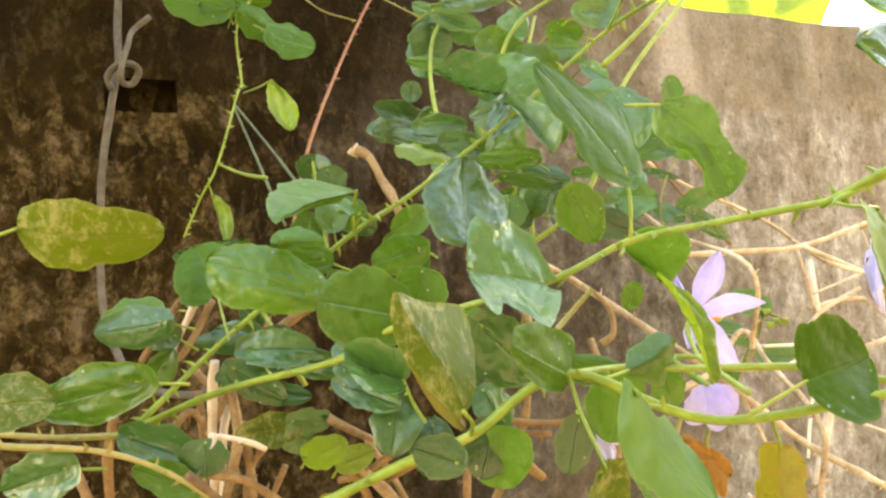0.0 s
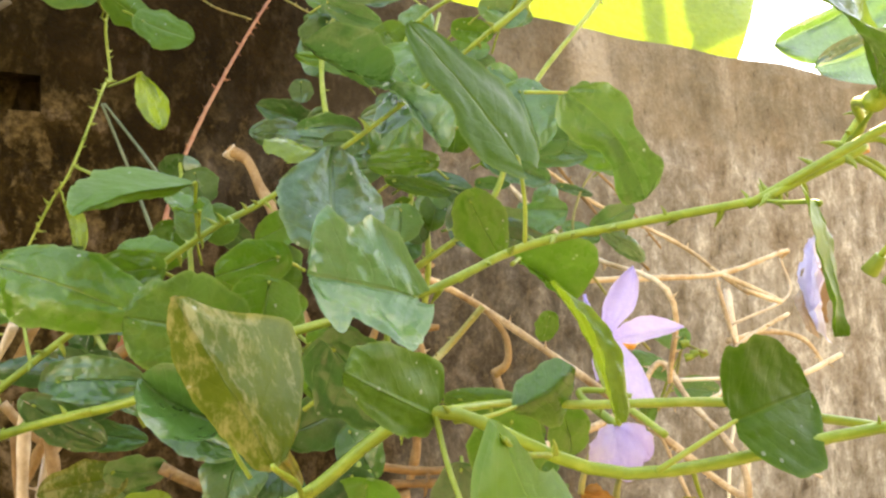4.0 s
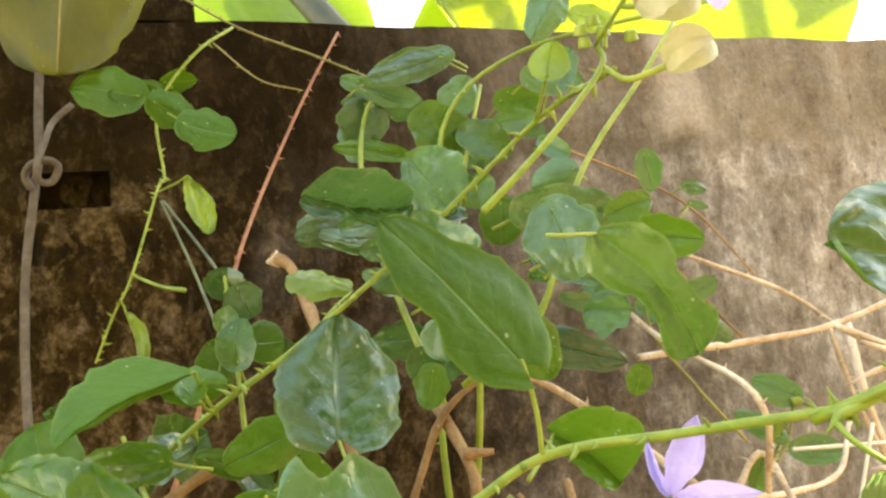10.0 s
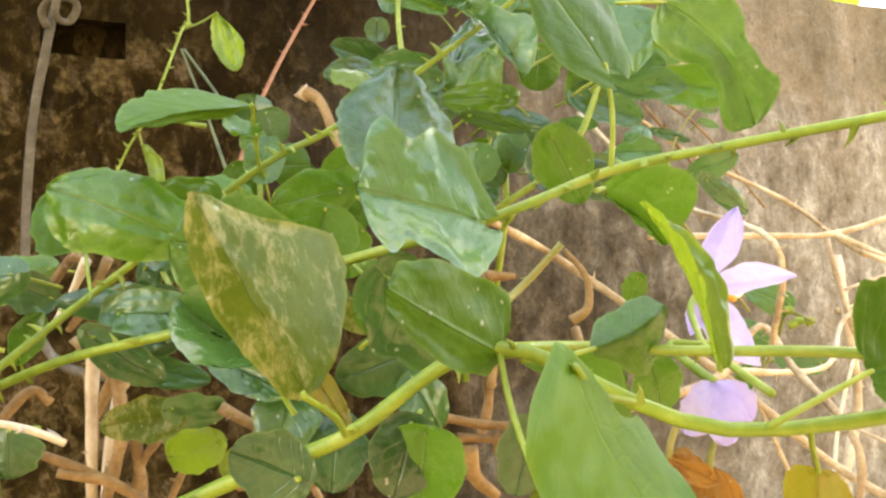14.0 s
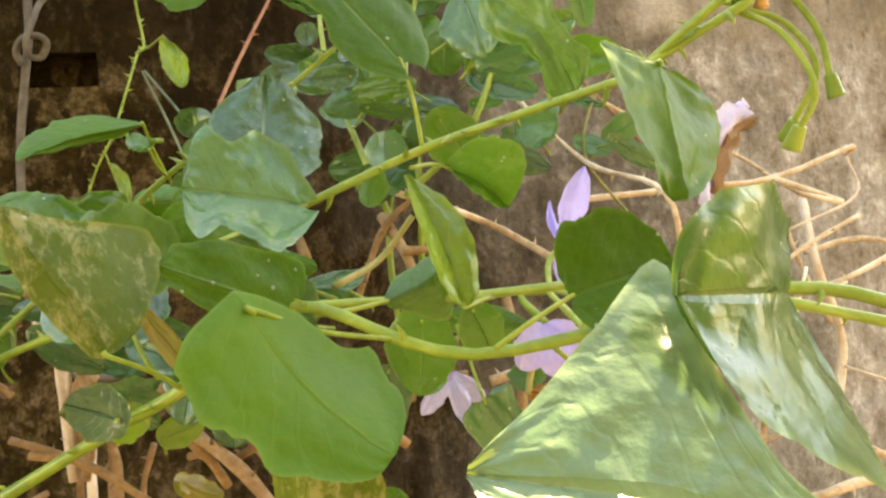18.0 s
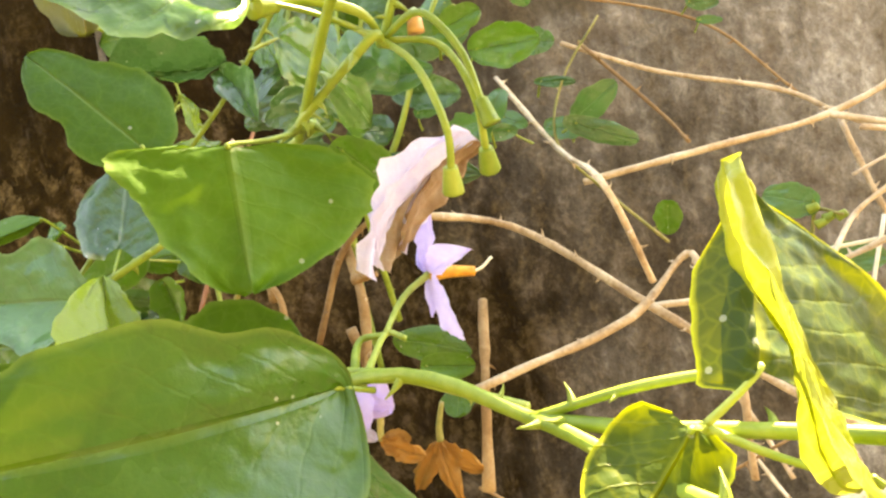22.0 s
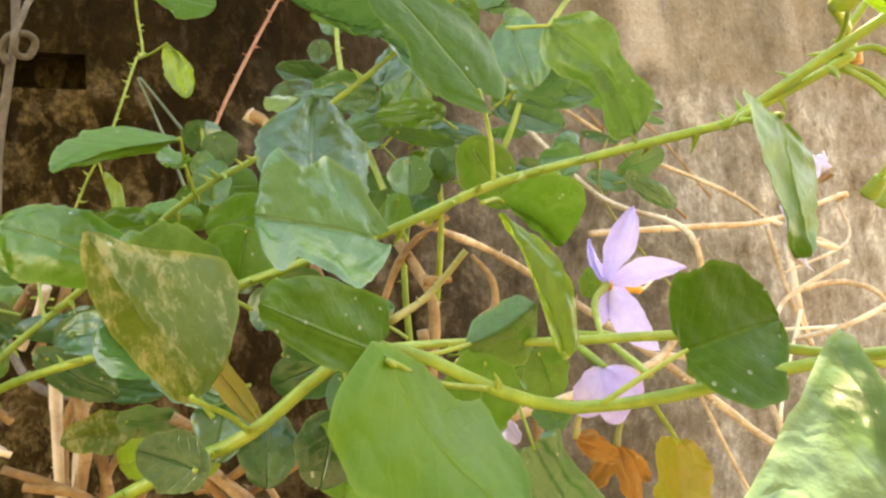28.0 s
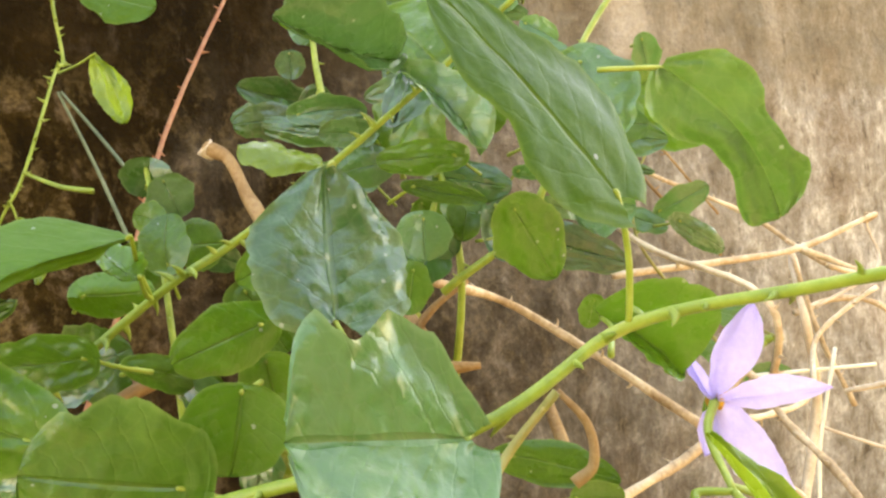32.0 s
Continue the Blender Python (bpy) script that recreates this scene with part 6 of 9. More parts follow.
leaf(bush, (0.0397, 0.3703, 0.5338), (0.0462, 0.3697, 0.5212), (0.0482, 0.3697, 0.5315), (0.0366, 0.3697, 0.5254), LEAF_DARK, petiole=(0.0374, 0.3825, 0.5322), seed=143, lobes=0.04, nlobe=2.6, wave=0.09, blunt=0.39, cord=0.14, bend=0.03, ripple=0.7)
leaf(bush, (0.0629, 0.3613, 0.5356), (0.0648, 0.3587, 0.5174), (0.0710, 0.3568, 0.5289), (0.0561, 0.3631, 0.5269), LEAF_DARK, petiole=(0.0623, 0.3742, 0.5359), seed=144, lobes=0.03, nlobe=2.5, wave=0.09, blunt=0.45, cord=0.18, bend=-0.06, ripple=0.7)
leaf(bush, (-0.0116, 0.4401, 0.6207), (-0.0120, 0.4399, 0.6086), (-0.0050, 0.4397, 0.6153), (-0.0184, 0.4395, 0.6158), LEAF_DARK, petiole=(-0.0115, 0.4521, 0.6190), seed=145, lobes=0.02, nlobe=1.4, wave=0.09, blunt=0.44, cord=0.14, bend=-0.04, ripple=0.7)
leaf(bush, (0.0004, 0.4416, 0.6482), (-0.0045, 0.4384, 0.6232), (0.0086, 0.4418, 0.6358), (-0.0123, 0.4434, 0.6409), LEAF_DARK, petiole=(0.0021, 0.4548, 0.6509), seed=146, lobes=0.07, nlobe=1.4, wave=0.08, blunt=0.45, cord=0.20, bend=0.04, ripple=0.7)
leaf(bush, (0.0369, 0.4153, 0.6372), (0.0519, 0.4247, 0.6117), (0.0547, 0.4224, 0.6336), (0.0317, 0.4146, 0.6193), LEAF, petiole=(0.0317, 0.4240, 0.6401), seed=147, lobes=0.09, nlobe=2.2, wave=0.1, blunt=0.42, cord=0.21, bend=0.12, ripple=0.7)
leaf(bush, (0.0552, 0.4119, 0.6253), (0.0754, 0.4081, 0.6106), (0.0690, 0.4099, 0.6272), (0.0581, 0.4058, 0.6096), LEAF, petiole=(0.0482, 0.4253, 0.6244), seed=148, lobes=0.07, nlobe=2.4, wave=0.08, blunt=0.5, cord=0.17, bend=0.11, ripple=0.7)
leaf(bush, (0.0898, 0.4060, 0.6471), (0.1158, 0.4140, 0.6445), (0.1019, 0.4067, 0.6533), (0.0983, 0.4078, 0.6373), LEAF_PALE, petiole=(0.0807, 0.4153, 0.6421), seed=149, lobes=0.08, nlobe=1.4, wave=0.07, blunt=0.51, cord=0.20, bend=-0.01, ripple=0.7)
leaf(bush, (0.0317, 0.3169, 0.5802), (0.0021, 0.2854, 0.5840), (0.0231, 0.2852, 0.5920), (0.0251, 0.2920, 0.5752), LEAF_PALE, seed=150, wl=(0.40, 0.70, 0.95, 1.05, 0.95, 0.70, 0.35), wr=(0.40, 0.70, 0.95, 1.00, 0.75, 0.45, 0.22), cord=0.0, wave=0.10, bend=0.06)
leaf(bush, (0.0324, 0.3500, 0.6021), (0.0473, 0.3300, 0.5765), (0.0537, 0.3400, 0.5983), (0.0324, 0.3400, 0.5833), LEAF, seed=151)
leaf(bush, (0.0337, 0.3100, 0.5738), (0.0503, 0.3000, 0.5477), (0.0521, 0.3000, 0.5643), (0.0363, 0.3000, 0.5613), LEAF_PALE, seed=152, lobes=0.12)
leaf(bush, (0.0293, 0.3300, 0.5634), (0.0395, 0.3500, 0.5866), (0.0281, 0.3400, 0.5745), (0.0515, 0.3400, 0.5746), LEAF_DARK, seed=153)

clump = thing("nightshade_clump", (-0.0674, 0.4000, 0.4603), "small dark green nightshade leaves low against the wall", "shrub", "shoots of the vine")
stem("stem", [(-0.0578, 0.3800, 0.4403), (-0.0615, 0.3900, 0.5017), (-0.0658, 0.4000, 0.5428), (-0.0707, 0.4100, 0.5709)], 0.0014, 0.001, STEM, clump)
thorns([(-0.0578, 0.3800, 0.4403), (-0.0615, 0.3900, 0.5017), (-0.0658, 0.4000, 0.5428), (-0.0707, 0.4100, 0.5709)], 6, 0.0027, STEM, clump, 0.00120, 154)
stem("stem", [(-0.0688, 0.3400, 0.4517), (-0.0833, 0.3400, 0.4811), (-0.1023, 0.3600, 0.5055)], 0.0014, 0.001, STEM, clump)
thorns([(-0.0688, 0.3400, 0.4517), (-0.0833, 0.3400, 0.4811), (-0.1023, 0.3600, 0.5055)], 4, 0.0027, STEM, clump, 0.00120, 155)
leaf(clump, (-0.0715, 0.4111, 0.5615), (-0.0683, 0.4089, 0.5747), (-0.0794, 0.4049, 0.5687), (-0.0584, 0.4059, 0.5642), LEAF_DARK, petiole=(-0.0726, 0.4239, 0.5509), seed=156, lobes=0.02, nlobe=2.3, wave=0.1, blunt=0.4, cord=0.20, bend=0.03, ripple=0.7)
leaf(clump, (-0.0613, 0.3992, 0.5633), (-0.0566, 0.4008, 0.5483), (-0.0509, 0.4015, 0.5600), (-0.0674, 0.3973, 0.5539), LEAF_DARK, petiole=(-0.0630, 0.4107, 0.5625), seed=157, lobes=0.08, nlobe=2.0, wave=0.09, blunt=0.4, cord=0.13, bend=0.02, ripple=0.7)
leaf(clump, (-0.0611, 0.3888, 0.5467), (-0.0713, 0.3912, 0.5508), (-0.0679, 0.3897, 0.5419), (-0.0630, 0.3904, 0.5550), LEAF, petiole=(-0.0576, 0.4000, 0.5393), seed=158, lobes=0.07, nlobe=2.0, wave=0.06, blunt=0.46, cord=0.21, bend=-0.05, ripple=0.7)
leaf(clump, (-0.0545, 0.3903, 0.5368), (-0.0390, 0.3897, 0.5361), (-0.0481, 0.3916, 0.5468), (-0.0482, 0.3899, 0.5264), LEAF, petiole=(-0.0599, 0.4025, 0.5310), seed=159, lobes=0.03, nlobe=2.2, wave=0.06, blunt=0.39, cord=0.14, bend=-0.03, ripple=0.7)
leaf(clump, (-0.0721, 0.4000, 0.5370), (-0.0759, 0.4000, 0.5178), (-0.0646, 0.4047, 0.5268), (-0.0832, 0.3970, 0.5311), LEAF, petiole=(-0.0708, 0.4119, 0.5377), seed=160, lobes=0.09, nlobe=1.9, wave=0.11, blunt=0.45, cord=0.19, bend=0.1, ripple=0.7)
leaf(clump, (-0.0485, 0.3973, 0.5355), (-0.0361, 0.4027, 0.5272), (-0.0396, 0.3977, 0.5375), (-0.0474, 0.4026, 0.5266), LEAF_DARK, petiole=(-0.0529, 0.4074, 0.5324), seed=161, lobes=0.03, nlobe=2.5, wave=0.06, blunt=0.42, cord=0.12, bend=0.05, ripple=0.7)
leaf(clump, (-0.0838, 0.3618, 0.4941), (-0.0656, 0.3582, 0.5034), (-0.0843, 0.3611, 0.5121), (-0.0668, 0.3555, 0.4847), LEAF, petiole=(-0.0902, 0.3751, 0.4848), seed=162, lobes=0.05, nlobe=2.8, wave=0.1, blunt=0.45, cord=0.19, bend=0.12, ripple=0.7)
leaf(clump, (-0.0791, 0.3613, 0.4958), (-0.0933, 0.3587, 0.4913), (-0.0818, 0.3573, 0.4878), (-0.0866, 0.3582, 0.5005), LEAF_DARK, petiole=(-0.0741, 0.3743, 0.4914), seed=163, lobes=0.03, nlobe=2.0, wave=0.11, blunt=0.49, cord=0.11, bend=-0.03, ripple=0.7)
leaf(clump, (-0.0926, 0.3512, 0.4946), (-0.0948, 0.3488, 0.4780), (-0.0869, 0.3527, 0.4857), (-0.1011, 0.3499, 0.4892), LEAF_DARK, petiole=(-0.0918, 0.3641, 0.4945), seed=164, lobes=0.06, nlobe=1.8, wave=0.1, blunt=0.46, cord=0.14, bend=0.05, ripple=0.7)
leaf(clump, (-0.0909, 0.3376, 0.4786), (-0.1123, 0.3424, 0.4785), (-0.0995, 0.3391, 0.4725), (-0.0998, 0.3397, 0.4848), LEAF_DARK, petiole=(-0.0834, 0.3479, 0.4727), seed=165, lobes=0.03, nlobe=1.8, wave=0.06, blunt=0.39, cord=0.11, bend=0.1, ripple=0.7)
leaf(clump, (-0.0464, 0.3071, 0.5022), (-0.0248, 0.3129, 0.4925), (-0.0358, 0.3104, 0.5028), (-0.0398, 0.3116, 0.4932), LEAF, petiole=(-0.0540, 0.3171, 0.4996), seed=166, lobes=0.03, nlobe=1.9, wave=0.1, blunt=0.5, cord=0.16, bend=-0.04, ripple=0.7)
leaf(clump, (-0.0356, 0.3139, 0.4958), (-0.0213, 0.3061, 0.4856), (-0.0251, 0.3074, 0.4959), (-0.0334, 0.3114, 0.4872), LEAF_DARK, petiole=(-0.0406, 0.3286, 0.4933), seed=167, lobes=0.08, nlobe=1.6, wave=0.11, blunt=0.39, cord=0.20, bend=0.07, ripple=0.7)
leaf(clump, (-0.0208, 0.3303, 0.5184), (-0.0100, 0.3297, 0.4987), (-0.0062, 0.3297, 0.5153), (-0.0256, 0.3268, 0.5051), LEAF, petiole=(-0.0245, 0.3425, 0.5193), seed=168, lobes=0.09, nlobe=1.8, wave=0.08, blunt=0.49, cord=0.17, bend=0.03, ripple=0.7)
leaf(clump, (-0.0112, 0.2994, 0.5007), (-0.0089, 0.3006, 0.4838), (-0.0010, 0.2965, 0.4952), (-0.0186, 0.2965, 0.4928), LEAF, petiole=(-0.0120, 0.3110, 0.5006), seed=169, lobes=0.09, nlobe=2.5, wave=0.1, blunt=0.46, cord=0.13, bend=-0.03, ripple=0.7)
leaf(clump, (-0.0969, 0.3393, 0.4826), (-0.0890, 0.3407, 0.4677), (-0.0868, 0.3369, 0.4798), (-0.0978, 0.3370, 0.4740), LEAF_DARK, petiole=(-0.0996, 0.3508, 0.4819), seed=170, lobes=0.04, nlobe=2.3, wave=0.12, blunt=0.44, cord=0.14, bend=0.11, ripple=0.7)
leaf(clump, (-0.0159, 0.3013, 0.4825), (-0.0159, 0.2987, 0.4707), (-0.0105, 0.2999, 0.4774), (-0.0212, 0.2999, 0.4778), LEAF, petiole=(-0.0159, 0.3142, 0.4806), seed=171, lobes=0.02, nlobe=1.6, wave=0.06, blunt=0.49, cord=0.15, bend=0.06, ripple=0.7)
leaf(clump, (-0.0122, 0.3004, 0.4750), (0.0015, 0.2996, 0.4669), (-0.0036, 0.3000, 0.4761), (-0.0095, 0.3020, 0.4667), LEAF_SPOT, petiole=(-0.0171, 0.3127, 0.4719), seed=172, lobes=0.05, nlobe=1.6, wave=0.1, blunt=0.38, cord=0.16, bend=0.01, ripple=0.7)
leaf(clump, (-0.1545, 0.3813, 0.4922), (-0.1853, 0.3787, 0.4821), (-0.1650, 0.3825, 0.4772), (-0.1736, 0.3838, 0.4980), LEAF, petiole=(-0.1436, 0.3942, 0.4897), seed=173, lobes=0.09, nlobe=2.6, wave=0.11, blunt=0.51, cord=0.15, bend=0.0, ripple=0.7)
leaf(clump, (-0.1390, 0.3344, 0.4578), (-0.1248, 0.3256, 0.4749), (-0.1382, 0.3297, 0.4688), (-0.1251, 0.3270, 0.4625), LEAF, petiole=(-0.1440, 0.3494, 0.4459), seed=174, lobes=0.03, nlobe=2.0, wave=0.09, blunt=0.49, cord=0.16, bend=0.07, ripple=0.7)
leaf(clump, (-0.0673, 0.3035, 0.4771), (-0.0791, 0.2965, 0.4774), (-0.0729, 0.3014, 0.4709), (-0.0726, 0.3017, 0.4837), LEAF_DARK, petiole=(-0.0632, 0.3179, 0.4710), seed=175, lobes=0.02, nlobe=1.9, wave=0.1, blunt=0.4, cord=0.20, bend=0.12, ripple=0.7)
leaf(clump, (-0.0748, 0.3160, 0.4635), (-0.1066, 0.3240, 0.4596), (-0.0876, 0.3208, 0.4554), (-0.0900, 0.3219, 0.4684), LEAF_DARK, petiole=(-0.0637, 0.3251, 0.4589), seed=176, lobes=0.09, nlobe=2.8, wave=0.08, blunt=0.47, cord=0.11, bend=0.1, ripple=0.7)
leaf(clump, (-0.0715, 0.3170, 0.4679), (-0.0362, 0.3030, 0.4613), (-0.0541, 0.3086, 0.4715), (-0.0574, 0.3105, 0.4586), LEAF_DARK, petiole=(-0.0838, 0.3338, 0.4642), seed=177, lobes=0.04, nlobe=2.0, wave=0.08, blunt=0.47, cord=0.16, bend=0.09, ripple=0.7)
leaf(clump, (-0.0871, 0.3184, 0.4550), (-0.0626, 0.3216, 0.4492), (-0.0763, 0.3212, 0.4579), (-0.0770, 0.3173, 0.4474), LEAF_DARK, petiole=(-0.0957, 0.3293, 0.4510), seed=178, lobes=0.07, nlobe=2.8, wave=0.07, blunt=0.49, cord=0.19, bend=-0.04, ripple=0.7)
leaf(clump, (-0.0662, 0.2985, 0.4413), (-0.0925, 0.3015, 0.4376), (-0.0756, 0.2986, 0.4327), (-0.0779, 0.2991, 0.4470), LEAF_SPOT, petiole=(-0.0570, 0.3095, 0.4366), seed=179, lobes=0.09, nlobe=2.3, wave=0.09, blunt=0.49, cord=0.15, bend=-0.04, ripple=0.7)
leaf(clump, (-0.0662, 0.2956, 0.4439), (-0.0509, 0.3044, 0.4423), (-0.0593, 0.2980, 0.4492), (-0.0612, 0.3023, 0.4371), LEAF_DARK, petiole=(-0.0716, 0.3045, 0.4385), seed=180, lobes=0.09, nlobe=2.1, wave=0.07, blunt=0.44, cord=0.17, bend=0.08, ripple=0.7)
leaf(clump, (-0.0731, 0.3049, 0.4410), (-0.0617, 0.3151, 0.4261), (-0.0634, 0.3082, 0.4402), (-0.0722, 0.3067, 0.4300), LEAF_DARK, petiole=(-0.0771, 0.3134, 0.4402), seed=181, lobes=0.09, nlobe=1.4, wave=0.12, blunt=0.51, cord=0.21, bend=0.01, ripple=0.7)
leaf(clump, (-0.0073, 0.2628, 0.4450), (-0.0086, 0.2572, 0.4273), (0.0010, 0.2609, 0.4362), (-0.0166, 0.2594, 0.4387), LEAF_DARK, petiole=(-0.0068, 0.2768, 0.4452), seed=182, lobes=0.07, nlobe=1.7, wave=0.09, blunt=0.51, cord=0.17, bend=0.11, ripple=0.7)
leaf(clump, (0.0172, 0.2475, 0.4445), (0.0144, 0.2525, 0.4238), (0.0268, 0.2460, 0.4352), (0.0051, 0.2516, 0.4370), LEAF, petiole=(0.0182, 0.2577, 0.4458), seed=183, lobes=0.03, nlobe=1.5, wave=0.1, blunt=0.38, cord=0.11, bend=0.01, ripple=0.7)
leaf(clump, (0.0102, 0.2836, 0.4609), (-0.0102, 0.2764, 0.4544), (0.0041, 0.2815, 0.4495), (-0.0010, 0.2780, 0.4667), LEAF_DARK, petiole=(0.0174, 0.2981, 0.4572), seed=184, lobes=0.04, nlobe=2.2, wave=0.09, blunt=0.5, cord=0.20, bend=0.11, ripple=0.7)
leaf(clump, (0.0124, 0.2732, 0.4550), (0.0203, 0.2668, 0.4412), (0.0220, 0.2670, 0.4525), (0.0096, 0.2717, 0.4458), LEAF_DARK, petiole=(0.0097, 0.2874, 0.4538), seed=185, lobes=0.05, nlobe=1.5, wave=0.09, blunt=0.42, cord=0.13, bend=0.06, ripple=0.7)
leaf(clump, (-0.0467, 0.2881, 0.4265), (-0.0327, 0.2919, 0.4307), (-0.0424, 0.2886, 0.4339), (-0.0395, 0.2910, 0.4225), LEAF_YOUNG, petiole=(-0.0516, 0.2988, 0.4190), seed=186, lobes=0.04, nlobe=2.7, wave=0.08, blunt=0.45, cord=0.12, bend=0.02, ripple=0.7)
leaf(clump, (0.0095, 0.2817, 0.3969), (0.0248, 0.2783, 0.3974), (0.0161, 0.2815, 0.4021), (0.0159, 0.2781, 0.3926), LEAF_DARK, petiole=(0.0041, 0.2949, 0.3908), seed=187, lobes=0.06, nlobe=2.0, wave=0.12, blunt=0.47, cord=0.17, bend=-0.03, ripple=0.7)
leaf(clump, (0.0263, 0.2830, 0.3917), (0.0382, 0.2770, 0.4027), (0.0273, 0.2807, 0.4016), (0.0355, 0.2828, 0.3903), LEAF, petiole=(0.0222, 0.2971, 0.3818), seed=188, lobes=0.02, nlobe=2.0, wave=0.08, blunt=0.38, cord=0.17, bend=0.02, ripple=0.7)
leaf(clump, (-0.0832, 0.2401, 0.4495), (-0.0834, 0.2399, 0.4378), (-0.0761, 0.2429, 0.4438), (-0.0928, 0.2411, 0.4448), LEAF_DARK, petiole=(-0.0832, 0.2522, 0.4475), seed=189, lobes=0.04, nlobe=2.8, wave=0.12, blunt=0.48, cord=0.11, bend=0.05, ripple=0.7)
leaf(clump, (-0.1277, 0.3355, 0.4800), (-0.1417, 0.3245, 0.4876), (-0.1352, 0.3282, 0.4755), (-0.1300, 0.3295, 0.4908), LEAF_DARK, petiole=(-0.1228, 0.3513, 0.4713), seed=190, lobes=0.05, nlobe=2.6, wave=0.1, blunt=0.47, cord=0.15, bend=0.07, ripple=0.7)
leaf(clump, (-0.0590, 0.3230, 0.4009), (-0.0397, 0.3170, 0.3953), (-0.0490, 0.3225, 0.4039), (-0.0536, 0.3221, 0.3923), LEAF_OLD, petiole=(-0.0657, 0.3370, 0.3969), seed=191, lobes=0.09, nlobe=2.8, wave=0.11, blunt=0.42, cord=0.21, bend=0.09, ripple=0.7)
leaf(clump, (-0.0107, 0.2802, 0.4840), (-0.0133, 0.2798, 0.4717), (-0.0062, 0.2778, 0.4776), (-0.0176, 0.2826, 0.4801), LEAF_DARK, petiole=(-0.0098, 0.2923, 0.4823), seed=192, lobes=0.03, nlobe=1.7, wave=0.1, blunt=0.5, cord=0.13, bend=-0.02, ripple=0.7)
leaf(clump, (0.0077, 0.2375, 0.4717), (0.0255, 0.2425, 0.4705), (0.0153, 0.2405, 0.4781), (0.0148, 0.2405, 0.4643), LEAF, petiole=(0.0014, 0.2477, 0.4661), seed=193, lobes=0.06, nlobe=2.6, wave=0.11, blunt=0.42, cord=0.14, bend=0.12, ripple=0.7)
leaf(clump, (-0.1062, 0.2438, 0.4708), (-0.1482, 0.2562, 0.4622), (-0.1221, 0.2504, 0.4574), (-0.1251, 0.2482, 0.4770), LEAF, petiole=(-0.0915, 0.2515, 0.4678), seed=194, lobes=0.08, nlobe=1.8, wave=0.09, blunt=0.46, cord=0.19, bend=0.07, ripple=0.7)
leaf(clump, (-0.1291, 0.2379, 0.4446), (-0.1533, 0.2421, 0.4374), (-0.1355, 0.2375, 0.4341), (-0.1411, 0.2386, 0.4499), LEAF_DARK, petiole=(-0.1207, 0.2484, 0.4412), seed=195, lobes=0.07, nlobe=2.3, wave=0.12, blunt=0.39, cord=0.22, bend=0.03, ripple=0.7)
leaf(clump, (-0.1143, 0.2530, 0.4504), (-0.0847, 0.2470, 0.4398), (-0.0966, 0.2465, 0.4547), (-0.1034, 0.2462, 0.4389), LEAF_DARK, petiole=(-0.1246, 0.2671, 0.4481), seed=196, lobes=0.09, nlobe=2.6, wave=0.13, blunt=0.5, cord=0.15, bend=-0.03, ripple=0.7)
leaf(clump, (-0.0872, 0.2396, 0.4335), (-0.1083, 0.2404, 0.4425), (-0.0980, 0.2383, 0.4318), (-0.0926, 0.2378, 0.4438), LEAF, petiole=(-0.0798, 0.2513, 0.4244), seed=197, lobes=0.06, nlobe=2.3, wave=0.13, blunt=0.49, cord=0.10, bend=-0.03, ripple=0.7)
leaf(clump, (-0.1196, 0.2992, 0.4885), (-0.1487, 0.3008, 0.4855), (-0.1316, 0.3018, 0.4783), (-0.1348, 0.3044, 0.4961), LEAF_DARK, petiole=(-0.1094, 0.3106, 0.4836), seed=198, lobes=0.06, nlobe=2.1, wave=0.06, blunt=0.44, cord=0.20, bend=-0.05, ripple=0.7)
leaf(clump, (-0.0845, 0.2997, 0.4776), (-0.1060, 0.3003, 0.4791), (-0.0946, 0.3024, 0.4727), (-0.0940, 0.3025, 0.4834), LEAF_DARK, petiole=(-0.0770, 0.3115, 0.4711), seed=199, lobes=0.02, nlobe=1.9, wave=0.07, blunt=0.52, cord=0.20, bend=-0.01, ripple=0.7)
leaf(clump, (-0.0812, 0.2916, 0.4747), (-0.0530, 0.2884, 0.4731), (-0.0691, 0.2914, 0.4820), (-0.0688, 0.2862, 0.4665), LEAF_DARK, petiole=(-0.0911, 0.3047, 0.4693), seed=200, lobes=0.03, nlobe=2.6, wave=0.08, blunt=0.41, cord=0.21, bend=0.07, ripple=0.7)
leaf(clump, (-0.0862, 0.2855, 0.4684), (-0.0676, 0.2945, 0.4531), (-0.0754, 0.2919, 0.4674), (-0.0826, 0.2901, 0.4563), LEAF_DARK, petiole=(-0.0928, 0.2943, 0.4677), seed=201, lobes=0.03, nlobe=2.4, wave=0.1, blunt=0.48, cord=0.18, bend=0.08, ripple=0.7)
leaf(clump, (-0.0285, 0.2544, 0.4809), (-0.0321, 0.2456, 0.4628), (-0.0191, 0.2464, 0.4710), (-0.0412, 0.2542, 0.4754), LEAF_DARK, petiole=(-0.0272, 0.2695, 0.4813), seed=202, lobes=0.07, nlobe=2.7, wave=0.06, blunt=0.45, cord=0.10, bend=-0.03, ripple=0.7)
leaf(clump, (-0.0394, 0.2651, 0.4618), (-0.0176, 0.2549, 0.4543), (-0.0272, 0.2581, 0.4646), (-0.0322, 0.2585, 0.4534), LEAF_DARK, petiole=(-0.0470, 0.2807, 0.4584), seed=203, lobes=0.02, nlobe=2.4, wave=0.1, blunt=0.48, cord=0.22, bend=-0.01, ripple=0.7)
